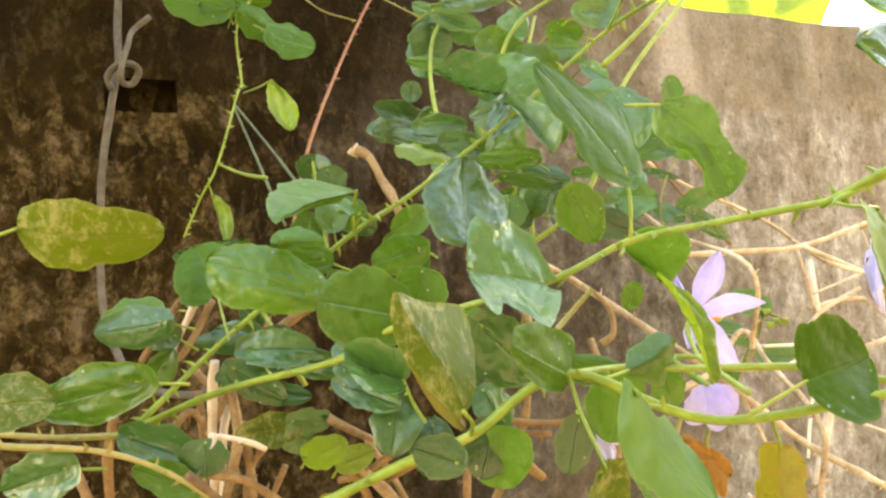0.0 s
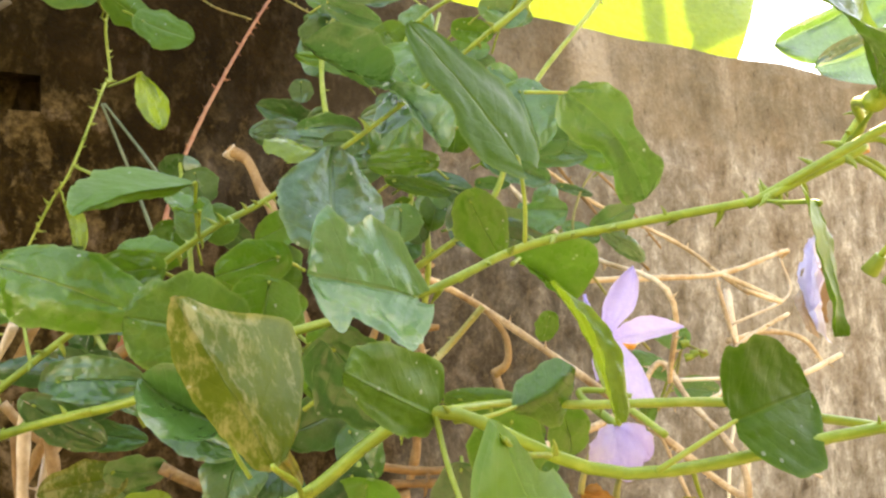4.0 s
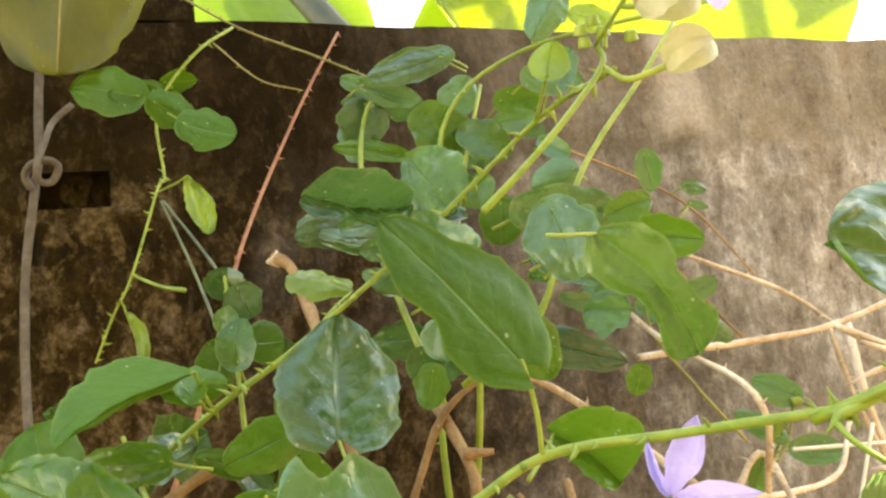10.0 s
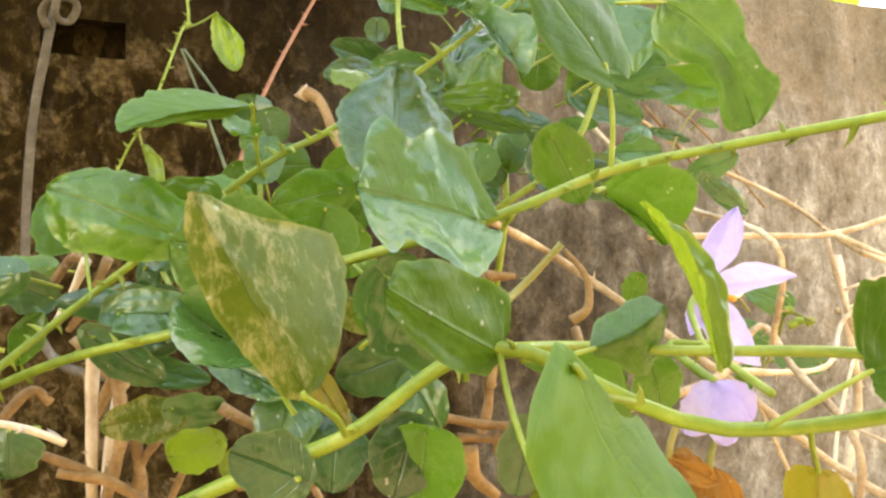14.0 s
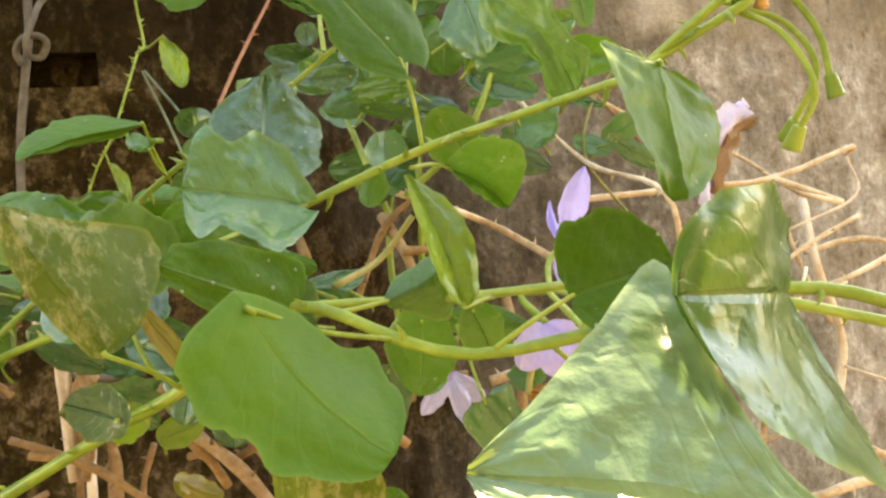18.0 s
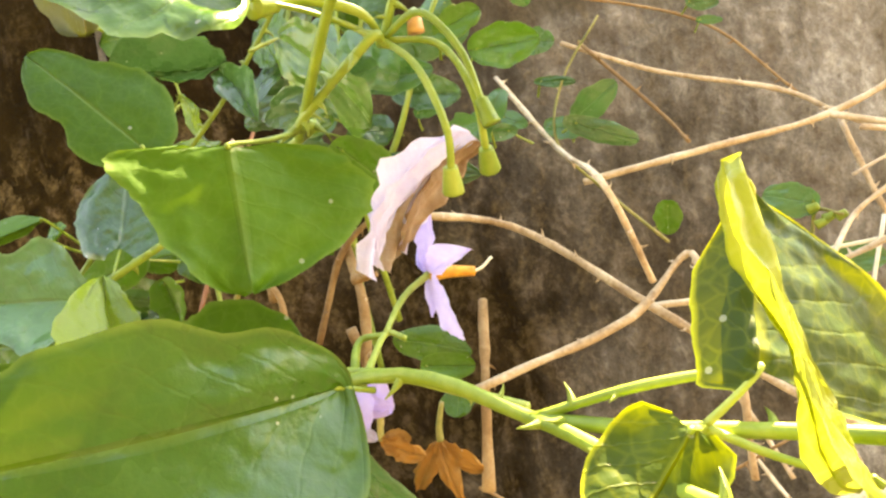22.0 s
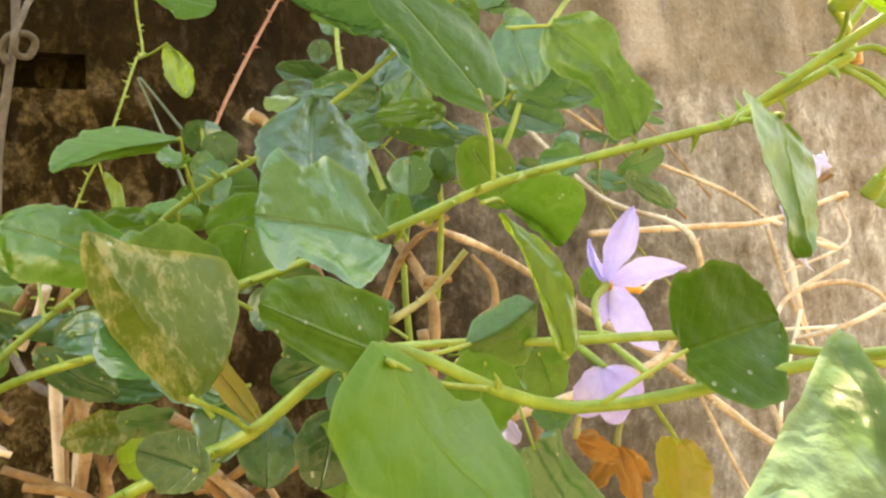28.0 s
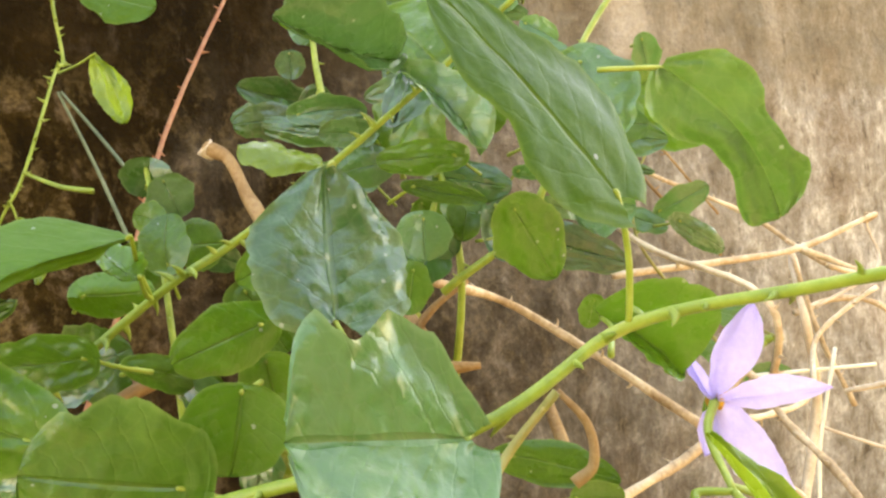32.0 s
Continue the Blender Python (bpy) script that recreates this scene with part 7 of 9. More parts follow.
leaf(clump, (-0.0558, 0.2720, 0.4348), (-0.0397, 0.2680, 0.4401), (-0.0505, 0.2688, 0.4435), (-0.0475, 0.2720, 0.4305), LEAF_YOUNG, petiole=(-0.0614, 0.2855, 0.4270), seed=204, lobes=0.06, nlobe=2.5, wave=0.08, blunt=0.4, cord=0.16, bend=0.1, ripple=0.7)
leaf(clump, (0.0226, 0.2423, 0.4744), (0.0034, 0.2377, 0.4730), (0.0154, 0.2421, 0.4655), (0.0137, 0.2416, 0.4817), LEAF, petiole=(0.0293, 0.2559, 0.4689), seed=205, lobes=0.05, nlobe=2.4, wave=0.12, blunt=0.41, cord=0.13, bend=0.01, ripple=0.7)
leaf(clump, (-0.0187, 0.2631, 0.4546), (-0.0231, 0.2569, 0.4361), (-0.0115, 0.2591, 0.4448), (-0.0297, 0.2621, 0.4486), LEAF_DARK, petiole=(-0.0171, 0.2773, 0.4550), seed=206, lobes=0.08, nlobe=2.4, wave=0.1, blunt=0.51, cord=0.12, bend=0.07, ripple=0.7)
leaf(clump, (0.0133, 0.2512, 0.4465), (0.0084, 0.2488, 0.4282), (0.0202, 0.2539, 0.4357), (0.0026, 0.2473, 0.4416), LEAF_DARK, petiole=(0.0151, 0.2640, 0.4470), seed=207, lobes=0.04, nlobe=1.6, wave=0.09, blunt=0.48, cord=0.14, bend=0.1, ripple=0.7)
leaf(clump, (0.0568, 0.2369, 0.4605), (0.0530, 0.2431, 0.4391), (0.0648, 0.2376, 0.4495), (0.0454, 0.2411, 0.4538), LEAF, petiole=(0.0581, 0.2467, 0.4620), seed=208, lobes=0.07, nlobe=1.6, wave=0.1, blunt=0.47, cord=0.20, bend=-0.01, ripple=0.7)
leaf(clump, (0.0570, 0.3557, 0.4511), (0.0905, 0.3443, 0.4417), (0.0751, 0.3503, 0.4538), (0.0677, 0.3527, 0.4398), LEAF, petiole=(0.0452, 0.3716, 0.4484), seed=209, lobes=0.03, nlobe=1.7, wave=0.07, blunt=0.52, cord=0.19, bend=-0.04, ripple=0.7)
leaf(clump, (0.0728, 0.3365, 0.4411), (0.0907, 0.3435, 0.4361), (0.0818, 0.3396, 0.4446), (0.0796, 0.3372, 0.4337), LEAF, petiole=(0.0666, 0.3460, 0.4368), seed=210, lobes=0.02, nlobe=1.8, wave=0.06, blunt=0.4, cord=0.11, bend=-0.03, ripple=0.7)
leaf(clump, (0.0855, 0.3323, 0.4305), (0.0841, 0.3277, 0.4206), (0.0920, 0.3295, 0.4254), (0.0772, 0.3323, 0.4270), LEAF, petiole=(0.0860, 0.3459, 0.4280), seed=211, lobes=0.08, nlobe=2.2, wave=0.06, blunt=0.51, cord=0.11, bend=-0.06, ripple=0.7)
leaf(clump, (-0.0488, 0.2559, 0.4963), (-0.0871, 0.2641, 0.5112), (-0.0770, 0.2621, 0.4924), (-0.0611, 0.2642, 0.5125), LEAF, petiole=(-0.0354, 0.2651, 0.4851), seed=212, lobes=0.04, nlobe=2.7, wave=0.12, blunt=0.39, cord=0.21, bend=0.08, ripple=0.7)
leaf(clump, (0.0110, 0.2243, 0.4834), (0.0276, 0.2357, 0.4635), (0.0241, 0.2298, 0.4821), (0.0077, 0.2331, 0.4670), LEAF_DARK, petiole=(0.0052, 0.2323, 0.4843), seed=213, lobes=0.09, nlobe=2.7, wave=0.08, blunt=0.4, cord=0.18, bend=0.02, ripple=0.7)
leaf(clump, (-0.0451, 0.2756, 0.5089), (-0.0754, 0.2844, 0.5081), (-0.0572, 0.2796, 0.5018), (-0.0570, 0.2775, 0.5153), LEAF, petiole=(-0.0344, 0.2845, 0.5032), seed=214, lobes=0.05, nlobe=2.8, wave=0.1, blunt=0.4, cord=0.12, bend=0.01, ripple=0.7)
leaf(clump, (0.0709, 0.2372, 0.4616), (0.0742, 0.2428, 0.4489), (0.0781, 0.2401, 0.4586), (0.0664, 0.2386, 0.4542), LEAF, petiole=(0.0697, 0.2473, 0.4600), seed=215, lobes=0.03, nlobe=1.8, wave=0.1, blunt=0.41, cord=0.11, bend=0.09, ripple=0.7)
leaf(clump, (0.0437, 0.2485, 0.4464), (0.0394, 0.2515, 0.4273), (0.0494, 0.2507, 0.4373), (0.0346, 0.2481, 0.4398), LEAF_DARK, petiole=(0.0452, 0.2595, 0.4472), seed=216, lobes=0.05, nlobe=2.7, wave=0.08, blunt=0.44, cord=0.11, bend=0.01, ripple=0.7)
leaf(clump, (-0.0087, 0.2137, 0.4719), (0.0033, 0.2137, 0.4535), (-0.0003, 0.2145, 0.4640), (-0.0052, 0.2127, 0.4612), LEAF_OLD, seed=217, lobes=0.02, nlobe=1.9, wave=0.12, blunt=0.4, cord=0.20, bend=-0.04, ripple=0.7)
leaf(clump, (0.0068, 0.2504, 0.4851), (0.0264, 0.2496, 0.4788), (0.0162, 0.2513, 0.4865), (0.0130, 0.2513, 0.4783), LEAF, petiole=(-0.0000, 0.2627, 0.4813), seed=218, lobes=0.08, nlobe=1.9, wave=0.1, blunt=0.4, cord=0.22, bend=0.07, ripple=0.7)
leaf(clump, (-0.0170, 0.2414, 0.4876), (-0.0425, 0.2386, 0.4942), (-0.0311, 0.2399, 0.4766), (-0.0245, 0.2412, 0.5043), LEAF, petiole=(-0.0080, 0.2544, 0.4793), seed=219, lobes=0.05, nlobe=1.9, wave=0.12, blunt=0.4, cord=0.21, bend=0.04, ripple=0.7)
leaf(clump, (-0.0070, 0.2503, 0.5017), (-0.0108, 0.2497, 0.4863), (0.0010, 0.2497, 0.4928), (-0.0179, 0.2452, 0.4977), LEAF, petiole=(-0.0057, 0.2625, 0.5011), seed=220, lobes=0.04, nlobe=2.1, wave=0.06, blunt=0.38, cord=0.10, bend=0.05, ripple=0.7)
leaf(clump, (-0.0085, 0.2849, 0.5112), (-0.0271, 0.2751, 0.5054), (-0.0144, 0.2835, 0.5012), (-0.0187, 0.2810, 0.5163), LEAF, petiole=(-0.0019, 0.3004, 0.5073), seed=221, lobes=0.07, nlobe=1.5, wave=0.09, blunt=0.41, cord=0.21, bend=0.0, ripple=0.7)
leaf(clump, (-0.0073, 0.3326, 0.5291), (-0.0224, 0.3274, 0.5212), (-0.0105, 0.3295, 0.5192), (-0.0168, 0.3287, 0.5321), LEAF, petiole=(-0.0020, 0.3464, 0.5258), seed=222, lobes=0.03, nlobe=2.6, wave=0.07, blunt=0.51, cord=0.19, bend=0.1, ripple=0.7)
leaf(clump, (-0.0830, 0.3673, 0.5222), (-0.0605, 0.3727, 0.5209), (-0.0739, 0.3731, 0.5301), (-0.0750, 0.3737, 0.5138), LEAF, petiole=(-0.0909, 0.3774, 0.5167), seed=223, lobes=0.02, nlobe=1.8, wave=0.12, blunt=0.46, cord=0.21, bend=0.02, ripple=0.7)
leaf(clump, (-0.0917, 0.3423, 0.4948), (-0.0621, 0.3377, 0.5030), (-0.0823, 0.3429, 0.5068), (-0.0761, 0.3379, 0.4899), LEAF_DARK, petiole=(-0.1020, 0.3560, 0.4859), seed=224, lobes=0.05, nlobe=2.6, wave=0.08, blunt=0.47, cord=0.12, bend=-0.02, ripple=0.7)
leaf(clump, (-0.0560, 0.3756, 0.5297), (-0.0561, 0.3844, 0.5488), (-0.0647, 0.3772, 0.5381), (-0.0467, 0.3770, 0.5368), LEAF, petiole=(-0.0559, 0.3846, 0.5171), seed=225, lobes=0.02, nlobe=1.5, wave=0.08, blunt=0.47, cord=0.21, bend=0.12, ripple=0.7)

twig_r = thing("leafy_twig", (0.1430, 0.4200, 0.4953), "thin twig with a few small grey-green leaves", "vine")
stem("stem", [(0.1691, 0.4200, 0.4614), (0.1487, 0.4200, 0.4908), (0.1318, 0.4200, 0.5216), (0.1410, 0.4300, 0.5515), (0.1642, 0.4400, 0.5774)], 0.0008, 0.0006, STEM_OLD, twig_r)
thorns([(0.1691, 0.4200, 0.4614), (0.1487, 0.4200, 0.4908), (0.1318, 0.4200, 0.5216), (0.1410, 0.4300, 0.5515), (0.1642, 0.4400, 0.5774)], 6, 0.002, STEM_OLD, twig_r, 0.00070, 226)
leaf(twig_r, (0.1300, 0.4312, 0.5542), (0.1470, 0.4288, 0.5482), (0.1380, 0.4300, 0.5544), (0.1366, 0.4297, 0.5488), LEAF_PALE, petiole=(0.1241, 0.4441, 0.5503), seed=227, lobes=0.05, nlobe=2.7, wave=0.09, blunt=0.48, cord=0.20, bend=0.01, ripple=0.7)
leaf(twig_r, (0.1444, 0.4218, 0.5304), (0.1662, 0.4182, 0.5395), (0.1511, 0.4173, 0.5405), (0.1565, 0.4211, 0.5277), LEAF_PALE, petiole=(0.1368, 0.4351, 0.5212), seed=228, lobes=0.08, nlobe=2.4, wave=0.08, blunt=0.48, cord=0.13, bend=0.08, ripple=0.7)
leaf(twig_r, (0.1453, 0.4039, 0.5249), (0.1690, 0.4161, 0.5102), (0.1579, 0.4091, 0.5235), (0.1524, 0.4105, 0.5140), LEAF_PALE, petiole=(0.1370, 0.4117, 0.5240), seed=229, lobes=0.05, nlobe=1.9, wave=0.12, blunt=0.42, cord=0.20, bend=0.08, ripple=0.7)
leaf(twig_r, (0.1299, 0.4231, 0.5304), (0.1453, 0.4169, 0.5221), (0.1386, 0.4216, 0.5317), (0.1344, 0.4194, 0.5220), LEAF_PALE, petiole=(0.1244, 0.4372, 0.5272), seed=230, lobes=0.05, nlobe=2.1, wave=0.08, blunt=0.44, cord=0.19, bend=-0.0, ripple=0.7)
leaf(twig_r, (0.1069, 0.4322, 0.5436), (0.1185, 0.4278, 0.5349), (0.1143, 0.4311, 0.5435), (0.1094, 0.4297, 0.5362), LEAF_PALE, petiole=(0.1029, 0.4457, 0.5406), seed=231, lobes=0.06, nlobe=1.7, wave=0.1, blunt=0.47, cord=0.18, bend=0.11, ripple=0.7)
leaf(twig_r, (0.1091, 0.4245, 0.5353), (0.0898, 0.4155, 0.5407), (0.0999, 0.4201, 0.5331), (0.1028, 0.4179, 0.5417), LEAF_PALE, petiole=(0.1159, 0.4397, 0.5274), seed=232, lobes=0.05, nlobe=2.4, wave=0.11, blunt=0.42, cord=0.21, bend=0.11, ripple=0.7)
leaf(twig_r, (0.2094, 0.5963, 0.6073), (0.2276, 0.6037, 0.6021), (0.2185, 0.5997, 0.6108), (0.2157, 0.6006, 0.5998), LEAF_PALE, petiole=(0.2030, 0.6057, 0.6031), seed=233, lobes=0.05, nlobe=1.5, wave=0.08, blunt=0.5, cord=0.12, bend=0.02, ripple=0.7)
leaf(twig_r, (0.2130, 0.5988, 0.5938), (0.2267, 0.6012, 0.5892), (0.2196, 0.5998, 0.5948), (0.2180, 0.6002, 0.5889), LEAF_PALE, petiole=(0.2082, 0.6100, 0.5894), seed=234, lobes=0.06, nlobe=1.6, wave=0.06, blunt=0.45, cord=0.18, bend=0.04, ripple=0.7)
leaf(twig_r, (0.1349, 0.3958, 0.6003), (0.1384, 0.4042, 0.5839), (0.1428, 0.3978, 0.5941), (0.1303, 0.3974, 0.5918), LEAF_PALE, petiole=(0.1336, 0.4049, 0.6000), seed=235, lobes=0.08, nlobe=2.7, wave=0.13, blunt=0.5, cord=0.15, bend=0.04, ripple=0.7)
leaf(twig_r, (0.0684, 0.3571, 0.5265), (0.1082, 0.3629, 0.5113), (0.0879, 0.3606, 0.5274), (0.0827, 0.3594, 0.5128), LEAF_DARK, petiole=(0.0545, 0.3670, 0.5258), seed=236, lobes=0.08, nlobe=2.6, wave=0.06, blunt=0.51, cord=0.15, bend=0.07, ripple=0.7)
leaf(twig_r, (0.0491, 0.3550, 0.5556), (0.0223, 0.3650, 0.5576), (0.0379, 0.3610, 0.5504), (0.0379, 0.3584, 0.5627), LEAF, petiole=(0.0585, 0.3634, 0.5489), seed=237, lobes=0.06, nlobe=2.0, wave=0.07, blunt=0.4, cord=0.19, bend=0.02, ripple=0.7)
leaf(twig_r, (0.0330, 0.3407, 0.5451), (0.0563, 0.3393, 0.5380), (0.0443, 0.3395, 0.5453), (0.0419, 0.3404, 0.5388), LEAF, petiole=(0.0248, 0.3532, 0.5415), seed=238, lobes=0.06, nlobe=2.6, wave=0.08, blunt=0.46, cord=0.16, bend=-0.04, ripple=0.7)
leaf(twig_r, (0.1605, 0.5967, 0.4783), (0.1550, 0.6033, 0.4584), (0.1673, 0.6010, 0.4676), (0.1489, 0.5998, 0.4724), LEAF, petiole=(0.1624, 0.6064, 0.4792), seed=239, lobes=0.05, nlobe=2.2, wave=0.09, blunt=0.45, cord=0.20, bend=0.01, ripple=0.7)
leaf(twig_r, (0.1093, 0.3576, 0.5718), (0.1269, 0.3624, 0.5761), (0.1159, 0.3568, 0.5792), (0.1186, 0.3588, 0.5669), LEAF, petiole=(0.1032, 0.3678, 0.5643), seed=240, lobes=0.07, nlobe=2.4, wave=0.07, blunt=0.43, cord=0.15, bend=0.09, ripple=0.7)
leaf(twig_r, (0.1177, 0.3751, 0.5647), (0.1469, 0.3649, 0.5567), (0.1324, 0.3667, 0.5695), (0.1301, 0.3681, 0.5510), LEAF, petiole=(0.1075, 0.3906, 0.5615), seed=241, lobes=0.05, nlobe=2.5, wave=0.08, blunt=0.48, cord=0.13, bend=0.01, ripple=0.7)

twig_f = thing("leafy_twig", (0.2296, 0.5400, 0.4107), "thin twig with grey-green leaves and yellow-green buds", "vine")
stem("stem", [(0.2194, 0.5400, 0.4084), (0.2345, 0.5400, 0.4316), (0.2422, 0.5400, 0.4522), (0.2540, 0.5300, 0.4474)], 0.0011, 0.001, STEM_OLD, twig_f)
leaf(twig_f, (0.2419, 0.5363, 0.4571), (0.2177, 0.5437, 0.4691), (0.2281, 0.5394, 0.4531), (0.2359, 0.5401, 0.4710), LEAF_PALE, petiole=(0.2292, 0.5650, 0.4073), seed=242, lobes=0.05, nlobe=1.5, wave=0.09, blunt=0.39, cord=0.12, bend=0.07, ripple=0.7)
leaf(twig_f, (0.2278, 0.5366, 0.4337), (0.2047, 0.5434, 0.4504), (0.2148, 0.5429, 0.4341), (0.2223, 0.5416, 0.4463), LEAF_PALE, petiole=(0.2292, 0.5650, 0.4073), seed=243, lobes=0.05, nlobe=1.7, wave=0.07, blunt=0.42, cord=0.21, bend=0.02, ripple=0.7)
leaf(twig_f, (0.2428, 0.5496, 0.4215), (0.2723, 0.5504, 0.4165), (0.2574, 0.5501, 0.4291), (0.2526, 0.5466, 0.4102), LEAF_PALE, petiole=(0.2325, 0.5613, 0.4172), seed=244, lobes=0.06, nlobe=1.4, wave=0.1, blunt=0.41, cord=0.22, bend=0.05, ripple=0.7)
leaf(twig_f, (0.2224, 0.5600, 0.4135), (0.2129, 0.5600, 0.3887), (0.2246, 0.5573, 0.4013), (0.2117, 0.5584, 0.4058), LEAF, petiole=(0.2258, 0.5721, 0.4162), seed=245, lobes=0.04, nlobe=2.8, wave=0.09, blunt=0.45, cord=0.16, bend=0.0, ripple=0.7)
stem("bud", [(0.2382, 0.5350, 0.4541), (0.2409, 0.5340, 0.4548), (0.2435, 0.5330, 0.4555)], 0.0032, 0.0022, STEM, twig_f, sides=7, steps=2)
stem("bud", [(0.2447, 0.5350, 0.4468), (0.2473, 0.5340, 0.4475), (0.2499, 0.5330, 0.4482)], 0.0032, 0.0022, STEM, twig_f, sides=7, steps=2)
stem("bud", [(0.2513, 0.5350, 0.4463), (0.2538, 0.5340, 0.4470), (0.2564, 0.5330, 0.4478)], 0.0032, 0.0022, STEM, twig_f, sides=7, steps=2)
stem("bud", [(0.2403, 0.5350, 0.4447), (0.2429, 0.5340, 0.4454), (0.2455, 0.5330, 0.4461)], 0.0032, 0.0022, STEM, twig_f, sides=7, steps=2)

dry245 = thing("dry_branch", (0.0695, 0.3600, 0.4209), "bare dry thorny branch, pale brown", "branch", "dry branches")
stem("wood", [(0.0695, 0.3600, 0.4209), (0.0960, 0.3700, 0.4255), (0.1461, 0.4000, 0.4340), (0.1750, 0.4226, 0.4541), (0.1798, 0.4000, 0.4366), (0.1851, 0.3600, 0.4101), (0.1805, 0.3600, 0.3706)], 0.00222, 0.00148, BARK, dry245, knobs=0.34)
thorns([(0.0695, 0.3600, 0.4209), (0.0960, 0.3700, 0.4255), (0.1461, 0.4000, 0.4340), (0.1750, 0.4226, 0.4541), (0.1798, 0.4000, 0.4366), (0.1851, 0.3600, 0.4101), (0.1805, 0.3600, 0.3706)], 14, 0.0036, BARK, dry245, 0.00185, 247)

dry247 = thing("dry_branch", (0.0332, 0.4000, 0.5142), "bare dry thorny branch, pale brown", "branch", "dry branches")
stem("wood", [(0.0332, 0.4000, 0.5142), (0.0844, 0.4665, 0.4907), (0.1528, 0.4269, 0.4334), (0.1992, 0.4077, 0.3901), (0.2234, 0.3900, 0.3741), (0.2503, 0.3900, 0.3573)], 0.00207, 0.00222, BARK, dry247, knobs=0.34)
thorns([(0.0332, 0.4000, 0.5142), (0.0844, 0.4665, 0.4907), (0.1528, 0.4269, 0.4334), (0.1992, 0.4077, 0.3901), (0.2234, 0.3900, 0.3741), (0.2503, 0.3900, 0.3573)], 18, 0.0036, BARK, dry247, 0.00215, 249)

dry249 = thing("dry_branch", (0.1322, 0.4600, 0.5019), "bare dry thorny branch, pale brown", "branch", "dry branches")
stem("wood", [(0.1322, 0.4600, 0.5019), (0.1992, 0.4800, 0.5013), (0.2576, 0.5065, 0.5023), (0.3129, 0.5200, 0.5159), (0.3151, 0.5300, 0.5122)], 0.00207, 0.00148, BARK, dry249, knobs=0.34)
thorns([(0.1322, 0.4600, 0.5019), (0.1992, 0.4800, 0.5013), (0.2576, 0.5065, 0.5023), (0.3129, 0.5200, 0.5159), (0.3151, 0.5300, 0.5122)], 8, 0.0036, BARK, dry249, 0.00177, 251)
stem("fork", [(0.2576, 0.5065, 0.5023), (0.2950, 0.5000, 0.4811), (0.2686, 0.5000, 0.4908)], 0.002, 0.0015, BARK, dry249)

dry251 = thing("dry_branch", (0.1312, 0.5200, 0.5922), "bare dry thorny branch, pale brown", "branch", "dry branches")
stem("wood", [(0.1312, 0.5200, 0.5922), (0.1810, 0.5300, 0.5575), (0.2389, 0.5300, 0.5265), (0.2624, 0.5200, 0.5037), (0.2794, 0.5100, 0.4875)], 0.00133, 0.00163, BARK, dry251, knobs=0.34)
thorns([(0.1312, 0.5200, 0.5922), (0.1810, 0.5300, 0.5575), (0.2389, 0.5300, 0.5265), (0.2624, 0.5200, 0.5037), (0.2794, 0.5100, 0.4875)], 8, 0.0036, BARK, dry251, 0.00148, 253)

dry253 = thing("dry_branch", (0.2656, 0.5300, 0.5003), "bare dry thorny branch, pale brown", "branch", "dry branches")
stem("wood", [(0.2656, 0.5300, 0.5003), (0.2713, 0.5200, 0.4504), (0.2823, 0.5100, 0.4069)], 0.00163, 0.00133, BARK, dry253, knobs=0.34)
thorns([(0.2656, 0.5300, 0.5003), (0.2713, 0.5200, 0.4504), (0.2823, 0.5100, 0.4069)], 4, 0.0036, BARK, dry253, 0.00148, 255)

dry255 = thing("dry_branch", (0.1203, 0.6000, 0.6515), "bare reddish-brown dry branch", "branch", "dry branches")
stem("wood", [(0.1203, 0.6000, 0.6515), (0.2123, 0.6200, 0.5988), (0.2570, 0.6000, 0.5276)], 0.00111, 0.00089, BARK_BROWN, dry255, knobs=0.34)
thorns([(0.1203, 0.6000, 0.6515), (0.2123, 0.6200, 0.5988), (0.2570, 0.6000, 0.5276)], 8, 0.0036, BARK_BROWN, dry255, 0.00100, 257)

dry257 = thing("dry_branch", (0.0983, 0.4706, 0.5741), "bare dry thorny branch, pale brown", "branch", "dry branches")
stem("wood", [(0.0983, 0.4706, 0.5741), (0.1310, 0.4200, 0.5190), (0.1559, 0.3603, 0.4930), (0.1621, 0.3800, 0.4492)], 0.00141, 0.00133, BARK, dry257, knobs=0.34)
thorns([(0.0983, 0.4706, 0.5741), (0.1310, 0.4200, 0.5190), (0.1559, 0.3603, 0.4930), (0.1621, 0.3800, 0.4492)], 8, 0.0036, BARK, dry257, 0.00137, 259)

dry259 = thing("dry_branch", (0.1528, 0.4269, 0.4334), "bare dry thorny branch, pale brown", "branch", "dry branches")
stem("wood", [(0.1528, 0.4269, 0.4334), (0.1912, 0.4400, 0.4287), (0.2291, 0.4650, 0.4286), (0.2565, 0.5000, 0.4488), (0.2883, 0.5200, 0.4614), (0.3179, 0.5300, 0.4716)], 0.00178, 0.00133, BARK, dry259, knobs=0.34)
thorns([(0.1528, 0.4269, 0.4334), (0.1912, 0.4400, 0.4287), (0.2291, 0.4650, 0.4286), (0.2565, 0.5000, 0.4488), (0.2883, 0.5200, 0.4614), (0.3179, 0.5300, 0.4716)], 9, 0.0036, BARK, dry259, 0.00155, 261)

